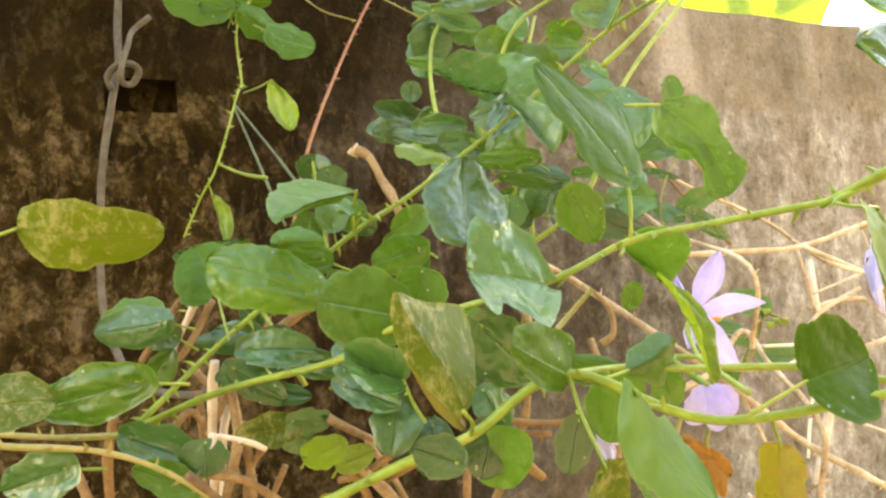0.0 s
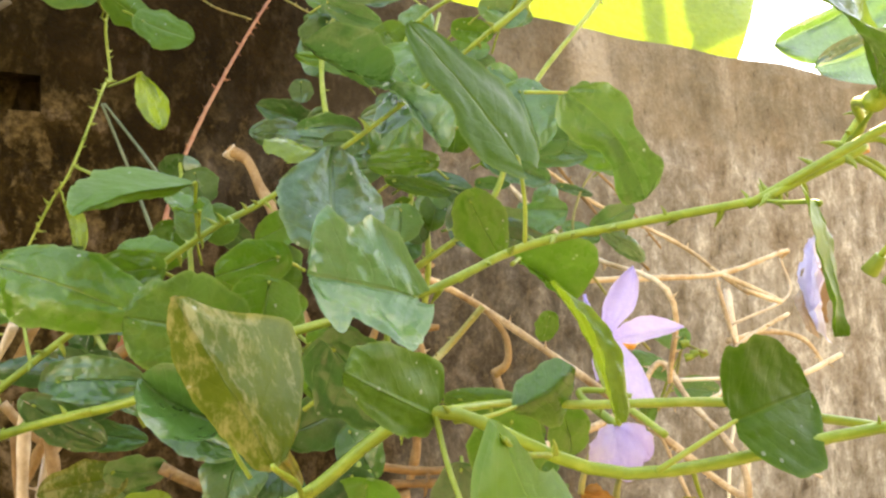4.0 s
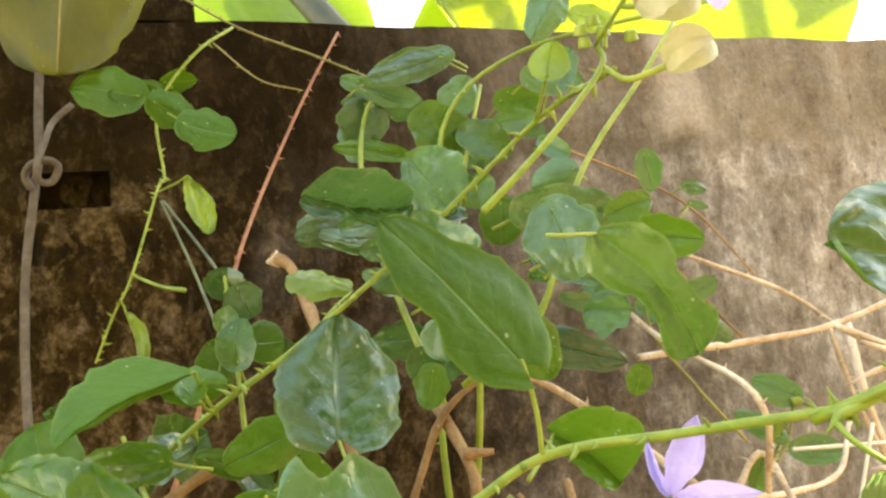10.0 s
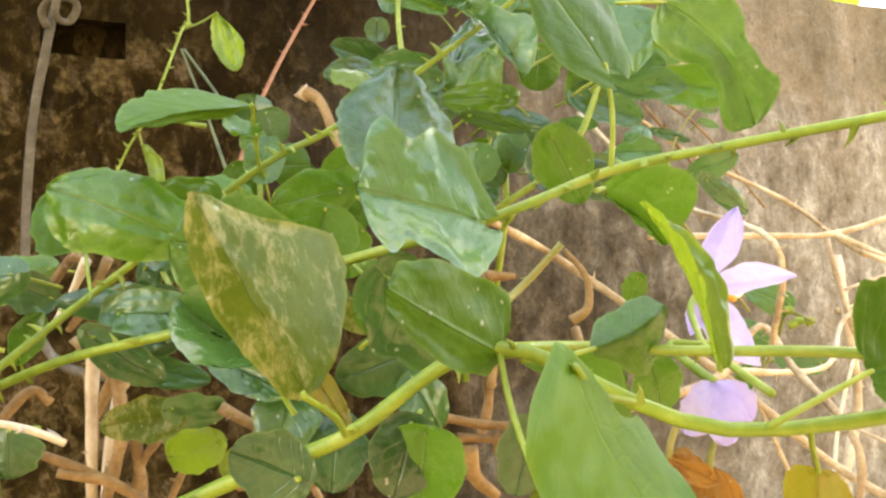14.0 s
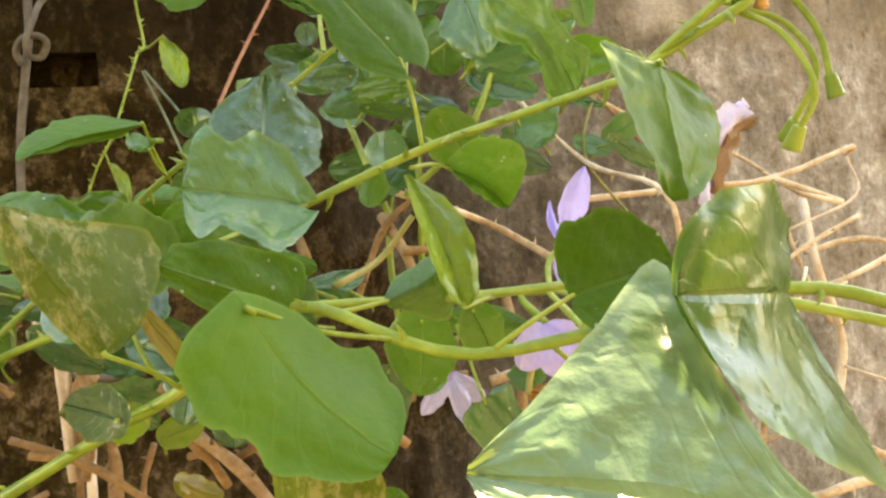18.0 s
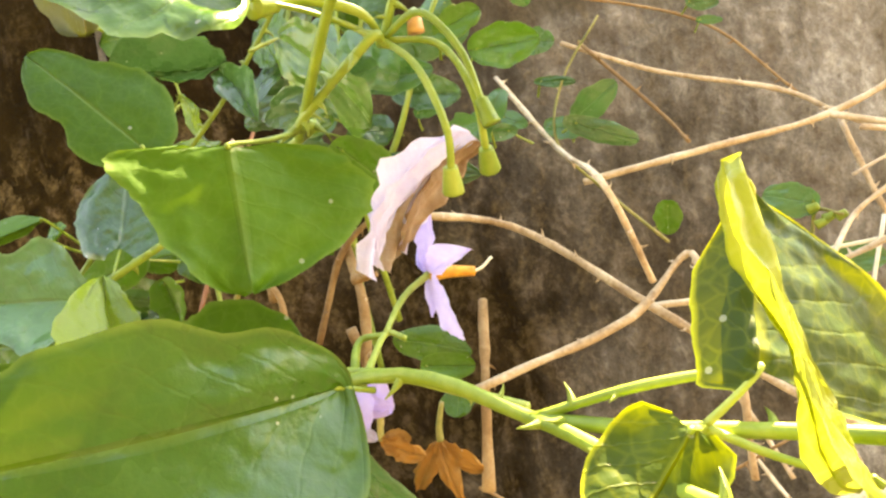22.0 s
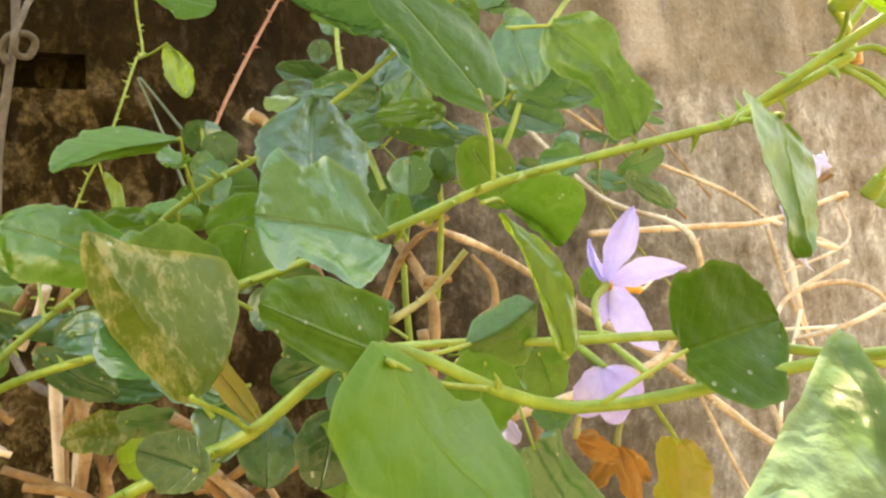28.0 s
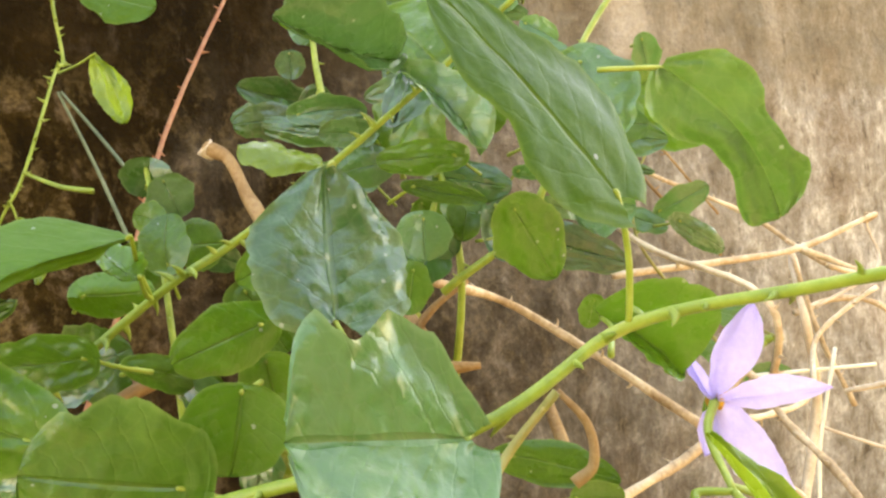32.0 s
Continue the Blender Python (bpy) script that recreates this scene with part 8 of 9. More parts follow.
dry261 = thing("dry_branch", (0.1443, 0.5000, 0.5835), "bare reddish-brown dry branch", "branch", "dry branches")
stem("wood", [(0.1443, 0.5000, 0.5835), (0.1780, 0.4800, 0.5273), (0.1884, 0.4600, 0.5062)], 0.00111, 0.00089, BARK_BROWN, dry261, knobs=0.34)
thorns([(0.1443, 0.5000, 0.5835), (0.1780, 0.4800, 0.5273), (0.1884, 0.4600, 0.5062)], 4, 0.0036, BARK_BROWN, dry261, 0.00100, 263)

dry263 = thing("dry_branch", (0.0273, 0.3800, 0.5018), "bare dry thorny branch, pale brown", "branch", "dry branches")
stem("wood", [(0.0273, 0.3800, 0.5018), (0.0400, 0.3600, 0.4784), (0.0412, 0.3550, 0.4618), (0.0383, 0.3500, 0.4391)], 0.00252, 0.00222, BARK_BROWN, dry263, knobs=0.34)
thorns([(0.0273, 0.3800, 0.5018), (0.0400, 0.3600, 0.4784), (0.0412, 0.3550, 0.4618), (0.0383, 0.3500, 0.4391)], 3, 0.0036, BARK, dry263, 0.00237, 265)
stem("spur", [(0.0378, 0.3600, 0.4830), (0.0502, 0.3600, 0.4826)], 0.0026, 0.0012, BARK_BROWN, dry263)


dry267 = thing("dry_branch", (0.3282, 0.6359, 0.4913), "bare dry branch, almost white", "branch", "dry branches")
stem("wood", [(0.3282, 0.6359, 0.4913), (0.3302, 0.6305, 0.4326), (0.3679, 0.6916, 0.3601), (0.3446, 0.6900, 0.2728)], 0.00311, 0.00414, BARK_PALE, dry267, knobs=0.34)
thorns([(0.3282, 0.6359, 0.4913), (0.3302, 0.6305, 0.4326), (0.3679, 0.6916, 0.3601), (0.3446, 0.6900, 0.2728)], 14, 0.0036, BARK_PALE, dry267, 0.00362, 269)

dry269 = thing("dry_branch", (0.3221, 0.6300, 0.4468), "bare dry thorny branch, pale brown", "branch", "dry branches")
stem("wood", [(0.3221, 0.6300, 0.4468), (0.3659, 0.6445, 0.4522), (0.3966, 0.6400, 0.4438), (0.4149, 0.6400, 0.4198)], 0.00237, 0.00207, BARK, dry269, knobs=0.34)
thorns([(0.3221, 0.6300, 0.4468), (0.3659, 0.6445, 0.4522), (0.3966, 0.6400, 0.4438), (0.4149, 0.6400, 0.4198)], 3, 0.0036, BARK, dry269, 0.00222, 271)

dry271 = thing("dry_branch", (0.2392, 0.4506, 0.4323), "bare dry thorny branch, pale brown", "branch", "dry branches")
stem("wood", [(0.2392, 0.4506, 0.4323), (0.2576, 0.4300, 0.4403), (0.2858, 0.4300, 0.4514)], 0.00148, 0.00148, BARK, dry271, knobs=0.34)
thorns([(0.2392, 0.4506, 0.4323), (0.2576, 0.4300, 0.4403), (0.2858, 0.4300, 0.4514)], 3, 0.0036, BARK, dry271, 0.00148, 273)

dry273 = thing("dry_branch", (0.3671, 0.6900, 0.3407), "bare dry branch, almost white", "branch", "dry branches")
stem("wood", [(0.3671, 0.6900, 0.3407), (0.4280, 0.6800, 0.3127)], 0.00148, 0.00133, BARK_PALE, dry273, knobs=0.34)
thorns([(0.3671, 0.6900, 0.3407), (0.4280, 0.6800, 0.3127)], 3, 0.0036, BARK_PALE, dry273, 0.00140, 275)

dry275 = thing("dry_branch", (0.3151, 0.5300, 0.5122), "bare dry branch, almost white", "branch", "dry branches")
stem("wood", [(0.3151, 0.5300, 0.5122), (0.3129, 0.5200, 0.4847), (0.2595, 0.5000, 0.4682)], 0.00104, 0.00089, BARK_PALE, dry275, knobs=0.34)
thorns([(0.3151, 0.5300, 0.5122), (0.3129, 0.5200, 0.4847), (0.2595, 0.5000, 0.4682)], 2, 0.0036, BARK_PALE, dry275, 0.00096, 277)

dry277 = thing("dry_branch", (0.1778, 0.4400, 0.3529), "bare dry thorny branch, pale brown", "branch", "dry branches")
stem("wood", [(0.1778, 0.4400, 0.3529), (0.1855, 0.4300, 0.3392), (0.1942, 0.4200, 0.3263)], 0.00096, 0.00096, BARK, dry277, knobs=0.34)
thorns([(0.1778, 0.4400, 0.3529), (0.1855, 0.4300, 0.3392), (0.1942, 0.4200, 0.3263)], 4, 0.0036, BARK, dry277, 0.00096, 279)

dry279 = thing("dry_branch", (0.1696, 0.4200, 0.4207), "bare dry thorny branch, pale brown", "branch", "dry branches")
stem("wood", [(0.1696, 0.4200, 0.4207), (0.1744, 0.4150, 0.4043), (0.1859, 0.4100, 0.3717), (0.1928, 0.4000, 0.3538)], 0.00104, 0.00104, BARK, dry279, knobs=0.34)
thorns([(0.1696, 0.4200, 0.4207), (0.1744, 0.4150, 0.4043), (0.1859, 0.4100, 0.3717), (0.1928, 0.4000, 0.3538)], 6, 0.0036, BARK, dry279, 0.00104, 281)

dry281 = thing("dry_branch", (0.0707, 0.3600, 0.3820), "bare reddish-brown dry branch", "branch", "dry branches")
stem("wood", [(0.0707, 0.3600, 0.3820), (0.1019, 0.3600, 0.3658), (0.1557, 0.3700, 0.3663), (0.1978, 0.3800, 0.3777)], 0.00081, 0.00067, BARK_BROWN, dry281, knobs=0.34)
thorns([(0.0707, 0.3600, 0.3820), (0.1019, 0.3600, 0.3658), (0.1557, 0.3700, 0.3663), (0.1978, 0.3800, 0.3777)], 8, 0.0036, BARK_BROWN, dry281, 0.00074, 283)

dry283 = thing("dry_branch", (0.2192, 0.5000, 0.3447), "bare dry branch, almost white", "branch", "dry branches")
stem("wood", [(0.2192, 0.5000, 0.3447), (0.2255, 0.5000, 0.3204), (0.2256, 0.4900, 0.2999)], 0.00104, 0.00104, BARK_PALE, dry283, knobs=0.34)
thorns([(0.2192, 0.5000, 0.3447), (0.2255, 0.5000, 0.3204), (0.2256, 0.4900, 0.2999)], 3, 0.0036, BARK_PALE, dry283, 0.00104, 285)

dry285 = thing("dry_branch", (0.1597, 0.3200, 0.3607), "bare dry thorny branch, pale brown", "branch", "dry branches")
stem("wood", [(0.1597, 0.3200, 0.3607), (0.1874, 0.3300, 0.3664), (0.2211, 0.3400, 0.3678), (0.2369, 0.3400, 0.3572)], 0.00222, 0.00192, BARK, dry285, knobs=0.34)
thorns([(0.1597, 0.3200, 0.3607), (0.1874, 0.3300, 0.3664), (0.2211, 0.3400, 0.3678), (0.2369, 0.3400, 0.3572)], 3, 0.0036, BARK, dry285, 0.00207, 287)

dry287 = thing("dry_branch", (0.0791, 0.3500, 0.3831), "bare reddish-brown dry branch", "branch", "dry branches")
stem("wood", [(0.0791, 0.3500, 0.3831), (0.0831, 0.3700, 0.4252), (0.0803, 0.4000, 0.4572)], 0.00259, 0.00222, BARK_BROWN, dry287, knobs=0.34)
thorns([(0.0791, 0.3500, 0.3831), (0.0831, 0.3700, 0.4252), (0.0803, 0.4000, 0.4572)], 2, 0.0036, BARK_BROWN, dry287, 0.00241, 289)

dry289 = thing("dry_branch", (0.0115, 0.3600, 0.4584), "bare reddish-brown dry branch", "branch", "dry branches")
stem("wood", [(0.0115, 0.3600, 0.4584), (0.0296, 0.3700, 0.4961), (0.0507, 0.3800, 0.5118)], 0.00163, 0.00148, BARK_BROWN, dry289, knobs=0.34)
thorns([(0.0115, 0.3600, 0.4584), (0.0296, 0.3700, 0.4961), (0.0507, 0.3800, 0.5118)], 3, 0.0036, BARK_BROWN, dry289, 0.00155, 291)


dry293 = thing("dry_branch", (-0.0468, 0.4150, 0.5767), "snapped brown stem with a pale broken end", "branch", "dry branches")
stem("wood", [(-0.0468, 0.4150, 0.5767), (-0.0378, 0.4100, 0.5709), (-0.0299, 0.4000, 0.5546), (-0.0218, 0.3850, 0.5378), (-0.0164, 0.3750, 0.5106), (-0.0064, 0.3600, 0.4839)], 0.00311, 0.00237, BARK_BROWN, dry293, knobs=0.34)
thorns([(-0.0468, 0.4150, 0.5767), (-0.0378, 0.4100, 0.5709), (-0.0299, 0.4000, 0.5546), (-0.0218, 0.3850, 0.5378), (-0.0164, 0.3750, 0.5106), (-0.0064, 0.3600, 0.4839)], 3, 0.0036, BARK_BROWN, dry293, 0.00274, 295)
stem("broken_end", [(-0.0438, 0.4160, 0.5747), (-0.0468, 0.4150, 0.5767), (-0.0480, 0.4144, 0.5779)], 0.0036, 0.0042, BARK_PALE, dry293, "pale splintered end", sides=9, steps=2, knobs=0.5)

dry295 = thing("dry_branch", (-0.1126, 0.3000, 0.4302), "bare reddish-brown dry branch", "branch", "dry branches")
stem("wood", [(-0.1126, 0.3000, 0.4302), (-0.0895, 0.3040, 0.4187), (-0.0737, 0.3080, 0.4053), (-0.0594, 0.3120, 0.3916)], 0.00178, 0.0016, BARK_BROWN, dry295, knobs=0.34)
thorns([(-0.1126, 0.3000, 0.4302), (-0.0895, 0.3040, 0.4187), (-0.0737, 0.3080, 0.4053), (-0.0594, 0.3120, 0.3916)], 4, 0.0036, BARK_BROWN, dry295, 0.00169, 297)

dry297 = thing("dry_branch", (-0.0436, 0.3100, 0.4217), "bare dry thorny branch, dull light brown", "branch", "dry branches")
stem("wood", [(-0.0436, 0.3100, 0.4217), (-0.0289, 0.3140, 0.4040), (-0.0159, 0.3180, 0.3818)], 0.00266, 0.0024, BARK_DULL, dry297, knobs=0.34)
thorns([(-0.0436, 0.3100, 0.4217), (-0.0289, 0.3140, 0.4040), (-0.0159, 0.3180, 0.3818)], 3, 0.0036, BARK_DULL, dry297, 0.00253, 299)

dry299 = thing("dry_branch", (-0.0402, 0.3300, 0.4265), "bare dry thorny branch, dull light brown", "branch", "dry branches")
stem("wood", [(-0.0402, 0.3300, 0.4265), (-0.0286, 0.3340, 0.4056), (-0.0190, 0.3380, 0.3820)], 0.00163, 0.00147, BARK_DULL, dry299, knobs=0.34)
thorns([(-0.0402, 0.3300, 0.4265), (-0.0286, 0.3340, 0.4056), (-0.0190, 0.3380, 0.3820)], 3, 0.0036, BARK_DULL, dry299, 0.00155, 301)

dry301 = thing("dry_branch", (-0.0342, 0.3200, 0.4090), "bare reddish-brown dry branch", "branch", "dry branches")
stem("wood", [(-0.0342, 0.3200, 0.4090), (-0.0156, 0.3240, 0.4175), (0.0002, 0.3280, 0.4208)], 0.00192, 0.00173, BARK_BROWN, dry301, knobs=0.34)
thorns([(-0.0342, 0.3200, 0.4090), (-0.0156, 0.3240, 0.4175), (0.0002, 0.3280, 0.4208)], 3, 0.0036, BARK_BROWN, dry301, 0.00183, 303)

dry303 = thing("dry_branch", (-0.0845, 0.2250, 0.4432), "bare dry thorny branch, dull light brown", "branch", "dry branches")
stem("wood", [(-0.0845, 0.2250, 0.4432), (-0.0736, 0.2290, 0.4311), (-0.0691, 0.2330, 0.4216), (-0.0658, 0.2370, 0.4104)], 0.00133, 0.0012, BARK_DULL, dry303, knobs=0.34)
thorns([(-0.0845, 0.2250, 0.4432), (-0.0736, 0.2290, 0.4311), (-0.0691, 0.2330, 0.4216), (-0.0658, 0.2370, 0.4104)], 4, 0.0036, BARK_DULL, dry303, 0.00127, 305)

dry305 = thing("dry_branch", (-0.1056, 0.3500, 0.4553), "bare dry branch, almost white", "branch", "dry branches")
stem("wood", [(-0.1056, 0.3500, 0.4553), (-0.1136, 0.3540, 0.4305), (-0.1187, 0.3580, 0.4014), (-0.1226, 0.3620, 0.3717)], 0.00252, 0.00226, BARK_PALE, dry305, knobs=0.34)
thorns([(-0.1056, 0.3500, 0.4553), (-0.1136, 0.3540, 0.4305), (-0.1187, 0.3580, 0.4014), (-0.1226, 0.3620, 0.3717)], 4, 0.0036, BARK_PALE, dry305, 0.00239, 307)

dry307 = thing("dry_branch", (-0.1001, 0.3400, 0.4364), "bare dry thorny branch, dull light brown", "branch", "dry branches")
stem("wood", [(-0.1001, 0.3400, 0.4364), (-0.0981, 0.3440, 0.4061), (-0.1030, 0.3480, 0.3755)], 0.00266, 0.0024, BARK_DULL, dry307, knobs=0.34)
thorns([(-0.1001, 0.3400, 0.4364), (-0.0981, 0.3440, 0.4061), (-0.1030, 0.3480, 0.3755)], 3, 0.0036, BARK_DULL, dry307, 0.00253, 309)

dry309 = thing("dry_branch", (-0.0902, 0.3400, 0.4247), "bare dry thorny branch, dull light brown", "branch", "dry branches")
stem("wood", [(-0.0902, 0.3400, 0.4247), (-0.0991, 0.3440, 0.4107), (-0.1054, 0.3480, 0.3756)], 0.00207, 0.00186, BARK_DULL, dry309, knobs=0.34)
thorns([(-0.0902, 0.3400, 0.4247), (-0.0991, 0.3440, 0.4107), (-0.1054, 0.3480, 0.3756)], 3, 0.0036, BARK_DULL, dry309, 0.00196, 311)

dry311 = thing("dry_branch", (-0.0830, 0.3500, 0.4123), "bare dry thorny branch, dull light brown", "branch", "dry branches")
stem("wood", [(-0.0830, 0.3500, 0.4123), (-0.0921, 0.3540, 0.3942), (-0.0979, 0.3580, 0.3720)], 0.00148, 0.00133, BARK_DULL, dry311, knobs=0.34)
thorns([(-0.0830, 0.3500, 0.4123), (-0.0921, 0.3540, 0.3942), (-0.0979, 0.3580, 0.3720)], 3, 0.0036, BARK_DULL, dry311, 0.00140, 313)

dry313 = thing("dry_branch", (-0.1220, 0.3400, 0.4644), "bare dry thorny branch, dull light brown", "branch", "dry branches")
stem("wood", [(-0.1220, 0.3400, 0.4644), (-0.1140, 0.3440, 0.4525), (-0.1046, 0.3480, 0.4437)], 0.00207, 0.00186, BARK_DULL, dry313, knobs=0.34)
thorns([(-0.1220, 0.3400, 0.4644), (-0.1140, 0.3440, 0.4525), (-0.1046, 0.3480, 0.4437)], 3, 0.0036, BARK_DULL, dry313, 0.00196, 315)

dry315 = thing("dry_branch", (-0.1178, 0.3600, 0.4953), "bare dry thorny branch, dull light brown", "branch", "dry branches")
stem("wood", [(-0.1178, 0.3600, 0.4953), (-0.1280, 0.3640, 0.4788), (-0.1391, 0.3680, 0.4656)], 0.00207, 0.00186, BARK_DULL, dry315, knobs=0.34)
thorns([(-0.1178, 0.3600, 0.4953), (-0.1280, 0.3640, 0.4788), (-0.1391, 0.3680, 0.4656)], 3, 0.0036, BARK_DULL, dry315, 0.00196, 317)

dry317 = thing("dry_branch", (0.0207, 0.3100, 0.4100), "bare dry thorny branch, dull light brown", "branch", "dry branches")
stem("wood", [(0.0207, 0.3100, 0.4100), (0.0161, 0.3140, 0.4001), (0.0103, 0.3180, 0.3869)], 0.00207, 0.00186, BARK_DULL, dry317, knobs=0.34)
thorns([(0.0207, 0.3100, 0.4100), (0.0161, 0.3140, 0.4001), (0.0103, 0.3180, 0.3869)], 3, 0.0036, BARK_DULL, dry317, 0.00196, 319)

dry319 = thing("dry_branch", (0.0050, 0.3300, 0.4095), "bare reddish-brown dry branch", "branch", "dry branches")
stem("wood", [(0.0050, 0.3300, 0.4095), (0.0023, 0.3340, 0.3758)], 0.00192, 0.00173, BARK_BROWN, dry319, knobs=0.34)
thorns([(0.0050, 0.3300, 0.4095), (0.0023, 0.3340, 0.3758)], 2, 0.0036, BARK_BROWN, dry319, 0.00183, 321)

dry321 = thing("dry_branch", (0.0246, 0.3000, 0.4314), "bare dry thorny branch, dull light brown", "branch", "dry branches")
stem("wood", [(0.0246, 0.3000, 0.4314), (0.0414, 0.3040, 0.4292)], 0.00163, 0.00147, BARK_BROWN, dry321, knobs=0.34)
thorns([(0.0246, 0.3000, 0.4314), (0.0414, 0.3040, 0.4292)], 2, 0.0036, BARK_DULL, dry321, 0.00155, 323)

dry323 = thing("dry_branch", (0.0284, 0.3000, 0.4284), "bare dry thorny branch, dull light brown", "branch", "dry branches")
stem("wood", [(0.0284, 0.3000, 0.4284), (0.0300, 0.3040, 0.4178), (0.0368, 0.3080, 0.4098)], 0.00252, 0.00226, BARK_BROWN, dry323, knobs=0.34)
thorns([(0.0284, 0.3000, 0.4284), (0.0300, 0.3040, 0.4178), (0.0368, 0.3080, 0.4098)], 3, 0.0036, BARK_DULL, dry323, 0.00239, 325)

dry325 = thing("dry_branch", (-0.1268, 0.3600, 0.4495), "bare reddish-brown dry branch", "branch", "dry branches")
stem("wood", [(-0.1268, 0.3600, 0.4495), (-0.1272, 0.3640, 0.4174), (-0.1330, 0.3680, 0.3701)], 0.00222, 0.002, BARK_BROWN, dry325, knobs=0.34)
thorns([(-0.1268, 0.3600, 0.4495), (-0.1272, 0.3640, 0.4174), (-0.1330, 0.3680, 0.3701)], 3, 0.0036, BARK_BROWN, dry325, 0.00211, 327)

dry327 = thing("dry_branch", (0.0361, 0.3500, 0.4625), "bare dry branch, almost white", "branch", "dry branches")
stem("wood", [(0.0361, 0.3500, 0.4625), (0.0376, 0.3540, 0.4362), (0.0333, 0.3580, 0.4168)], 0.00222, 0.002, BARK_DULL, dry327, knobs=0.34)
thorns([(0.0361, 0.3500, 0.4625), (0.0376, 0.3540, 0.4362), (0.0333, 0.3580, 0.4168)], 3, 0.0036, BARK_PALE, dry327, 0.00211, 329)

dry329 = thing("dry_branch", (-0.1135, 0.2800, 0.4425), "bare dry thorny branch, dull light brown", "branch", "dry branches")
stem("wood", [(-0.1135, 0.2800, 0.4425), (-0.1048, 0.2840, 0.4525), (-0.1007, 0.2880, 0.4483)], 0.00148, 0.00133, BARK_DULL, dry329, knobs=0.34)
thorns([(-0.1135, 0.2800, 0.4425), (-0.1048, 0.2840, 0.4525), (-0.1007, 0.2880, 0.4483)], 3, 0.0036, BARK_DULL, dry329, 0.00140, 331)

dry331 = thing("dry_branch", (-0.1270, 0.3000, 0.3979), "bare dry thorny branch, dull light brown", "branch", "dry branches")
stem("wood", [(-0.1270, 0.3000, 0.3979), (-0.1175, 0.3040, 0.4022), (-0.1057, 0.3080, 0.4066)], 0.00148, 0.00133, BARK_DULL, dry331, knobs=0.34)
thorns([(-0.1270, 0.3000, 0.3979), (-0.1175, 0.3040, 0.4022), (-0.1057, 0.3080, 0.4066)], 3, 0.0036, BARK_DULL, dry331, 0.00140, 333)

dry333 = thing("dry_branch", (-0.1331, 0.3600, 0.4967), "bare dry thorny branch, dull light brown", "branch", "dry branches")
stem("wood", [(-0.1331, 0.3600, 0.4967), (-0.1471, 0.3640, 0.4802), (-0.1582, 0.3680, 0.4661)], 0.00207, 0.00186, BARK_DULL, dry333, knobs=0.34)
thorns([(-0.1331, 0.3600, 0.4967), (-0.1471, 0.3640, 0.4802), (-0.1582, 0.3680, 0.4661)], 3, 0.0036, BARK_DULL, dry333, 0.00196, 335)

dry335 = thing("dry_branch", (-0.1243, 0.3550, 0.4949), "bare dry branch, almost white", "branch", "dry branches")
stem("wood", [(-0.1243, 0.3550, 0.4949), (-0.1321, 0.3590, 0.4824), (-0.1416, 0.3630, 0.4684)], 0.00192, 0.00173, BARK_PALE, dry335, knobs=0.34)
thorns([(-0.1243, 0.3550, 0.4949), (-0.1321, 0.3590, 0.4824), (-0.1416, 0.3630, 0.4684)], 3, 0.0036, BARK_PALE, dry335, 0.00183, 337)

dry337 = thing("dry_branch", (-0.1320, 0.3570, 0.4967), "bare dry thorny branch, dull light brown", "branch", "dry branches")
stem("wood", [(-0.1320, 0.3570, 0.4967), (-0.1264, 0.3610, 0.4948)], 0.00207, 0.00186, BARK_DULL, dry337, knobs=0.34)
thorns([(-0.1320, 0.3570, 0.4967), (-0.1264, 0.3610, 0.4948)], 2, 0.0036, BARK_DULL, dry337, 0.00196, 339)

dry339 = thing("dry_branch", (-0.1080, 0.3300, 0.4673), "bare dry branch, almost white", "branch", "dry branches")
stem("wood", [(-0.1080, 0.3300, 0.4673), (-0.1118, 0.3340, 0.4460), (-0.1143, 0.3380, 0.4030)], 0.00252, 0.00226, BARK_PALE, dry339, knobs=0.34)
thorns([(-0.1080, 0.3300, 0.4673), (-0.1118, 0.3340, 0.4460), (-0.1143, 0.3380, 0.4030)], 3, 0.0036, BARK_PALE, dry339, 0.00239, 341)

dry341 = thing("dry_branch", (-0.1009, 0.3300, 0.4537), "bare dry thorny branch, dull light brown", "branch", "dry branches")
stem("wood", [(-0.1009, 0.3300, 0.4537), (-0.1009, 0.3340, 0.4294), (-0.1090, 0.3380, 0.4026)], 0.00252, 0.00226, BARK_DULL, dry341, knobs=0.34)
thorns([(-0.1009, 0.3300, 0.4537), (-0.1009, 0.3340, 0.4294), (-0.1090, 0.3380, 0.4026)], 3, 0.0036, BARK_DULL, dry341, 0.00239, 343)

dry343 = thing("dry_branch", (-0.0948, 0.3400, 0.4705), "bare reddish-brown dry branch", "branch", "dry branches")
stem("wood", [(-0.0948, 0.3400, 0.4705), (-0.1081, 0.3440, 0.4492), (-0.1187, 0.3480, 0.4302)], 0.00222, 0.002, BARK_BROWN, dry343, knobs=0.34)
thorns([(-0.0948, 0.3400, 0.4705), (-0.1081, 0.3440, 0.4492), (-0.1187, 0.3480, 0.4302)], 3, 0.0036, BARK_BROWN, dry343, 0.00211, 345)

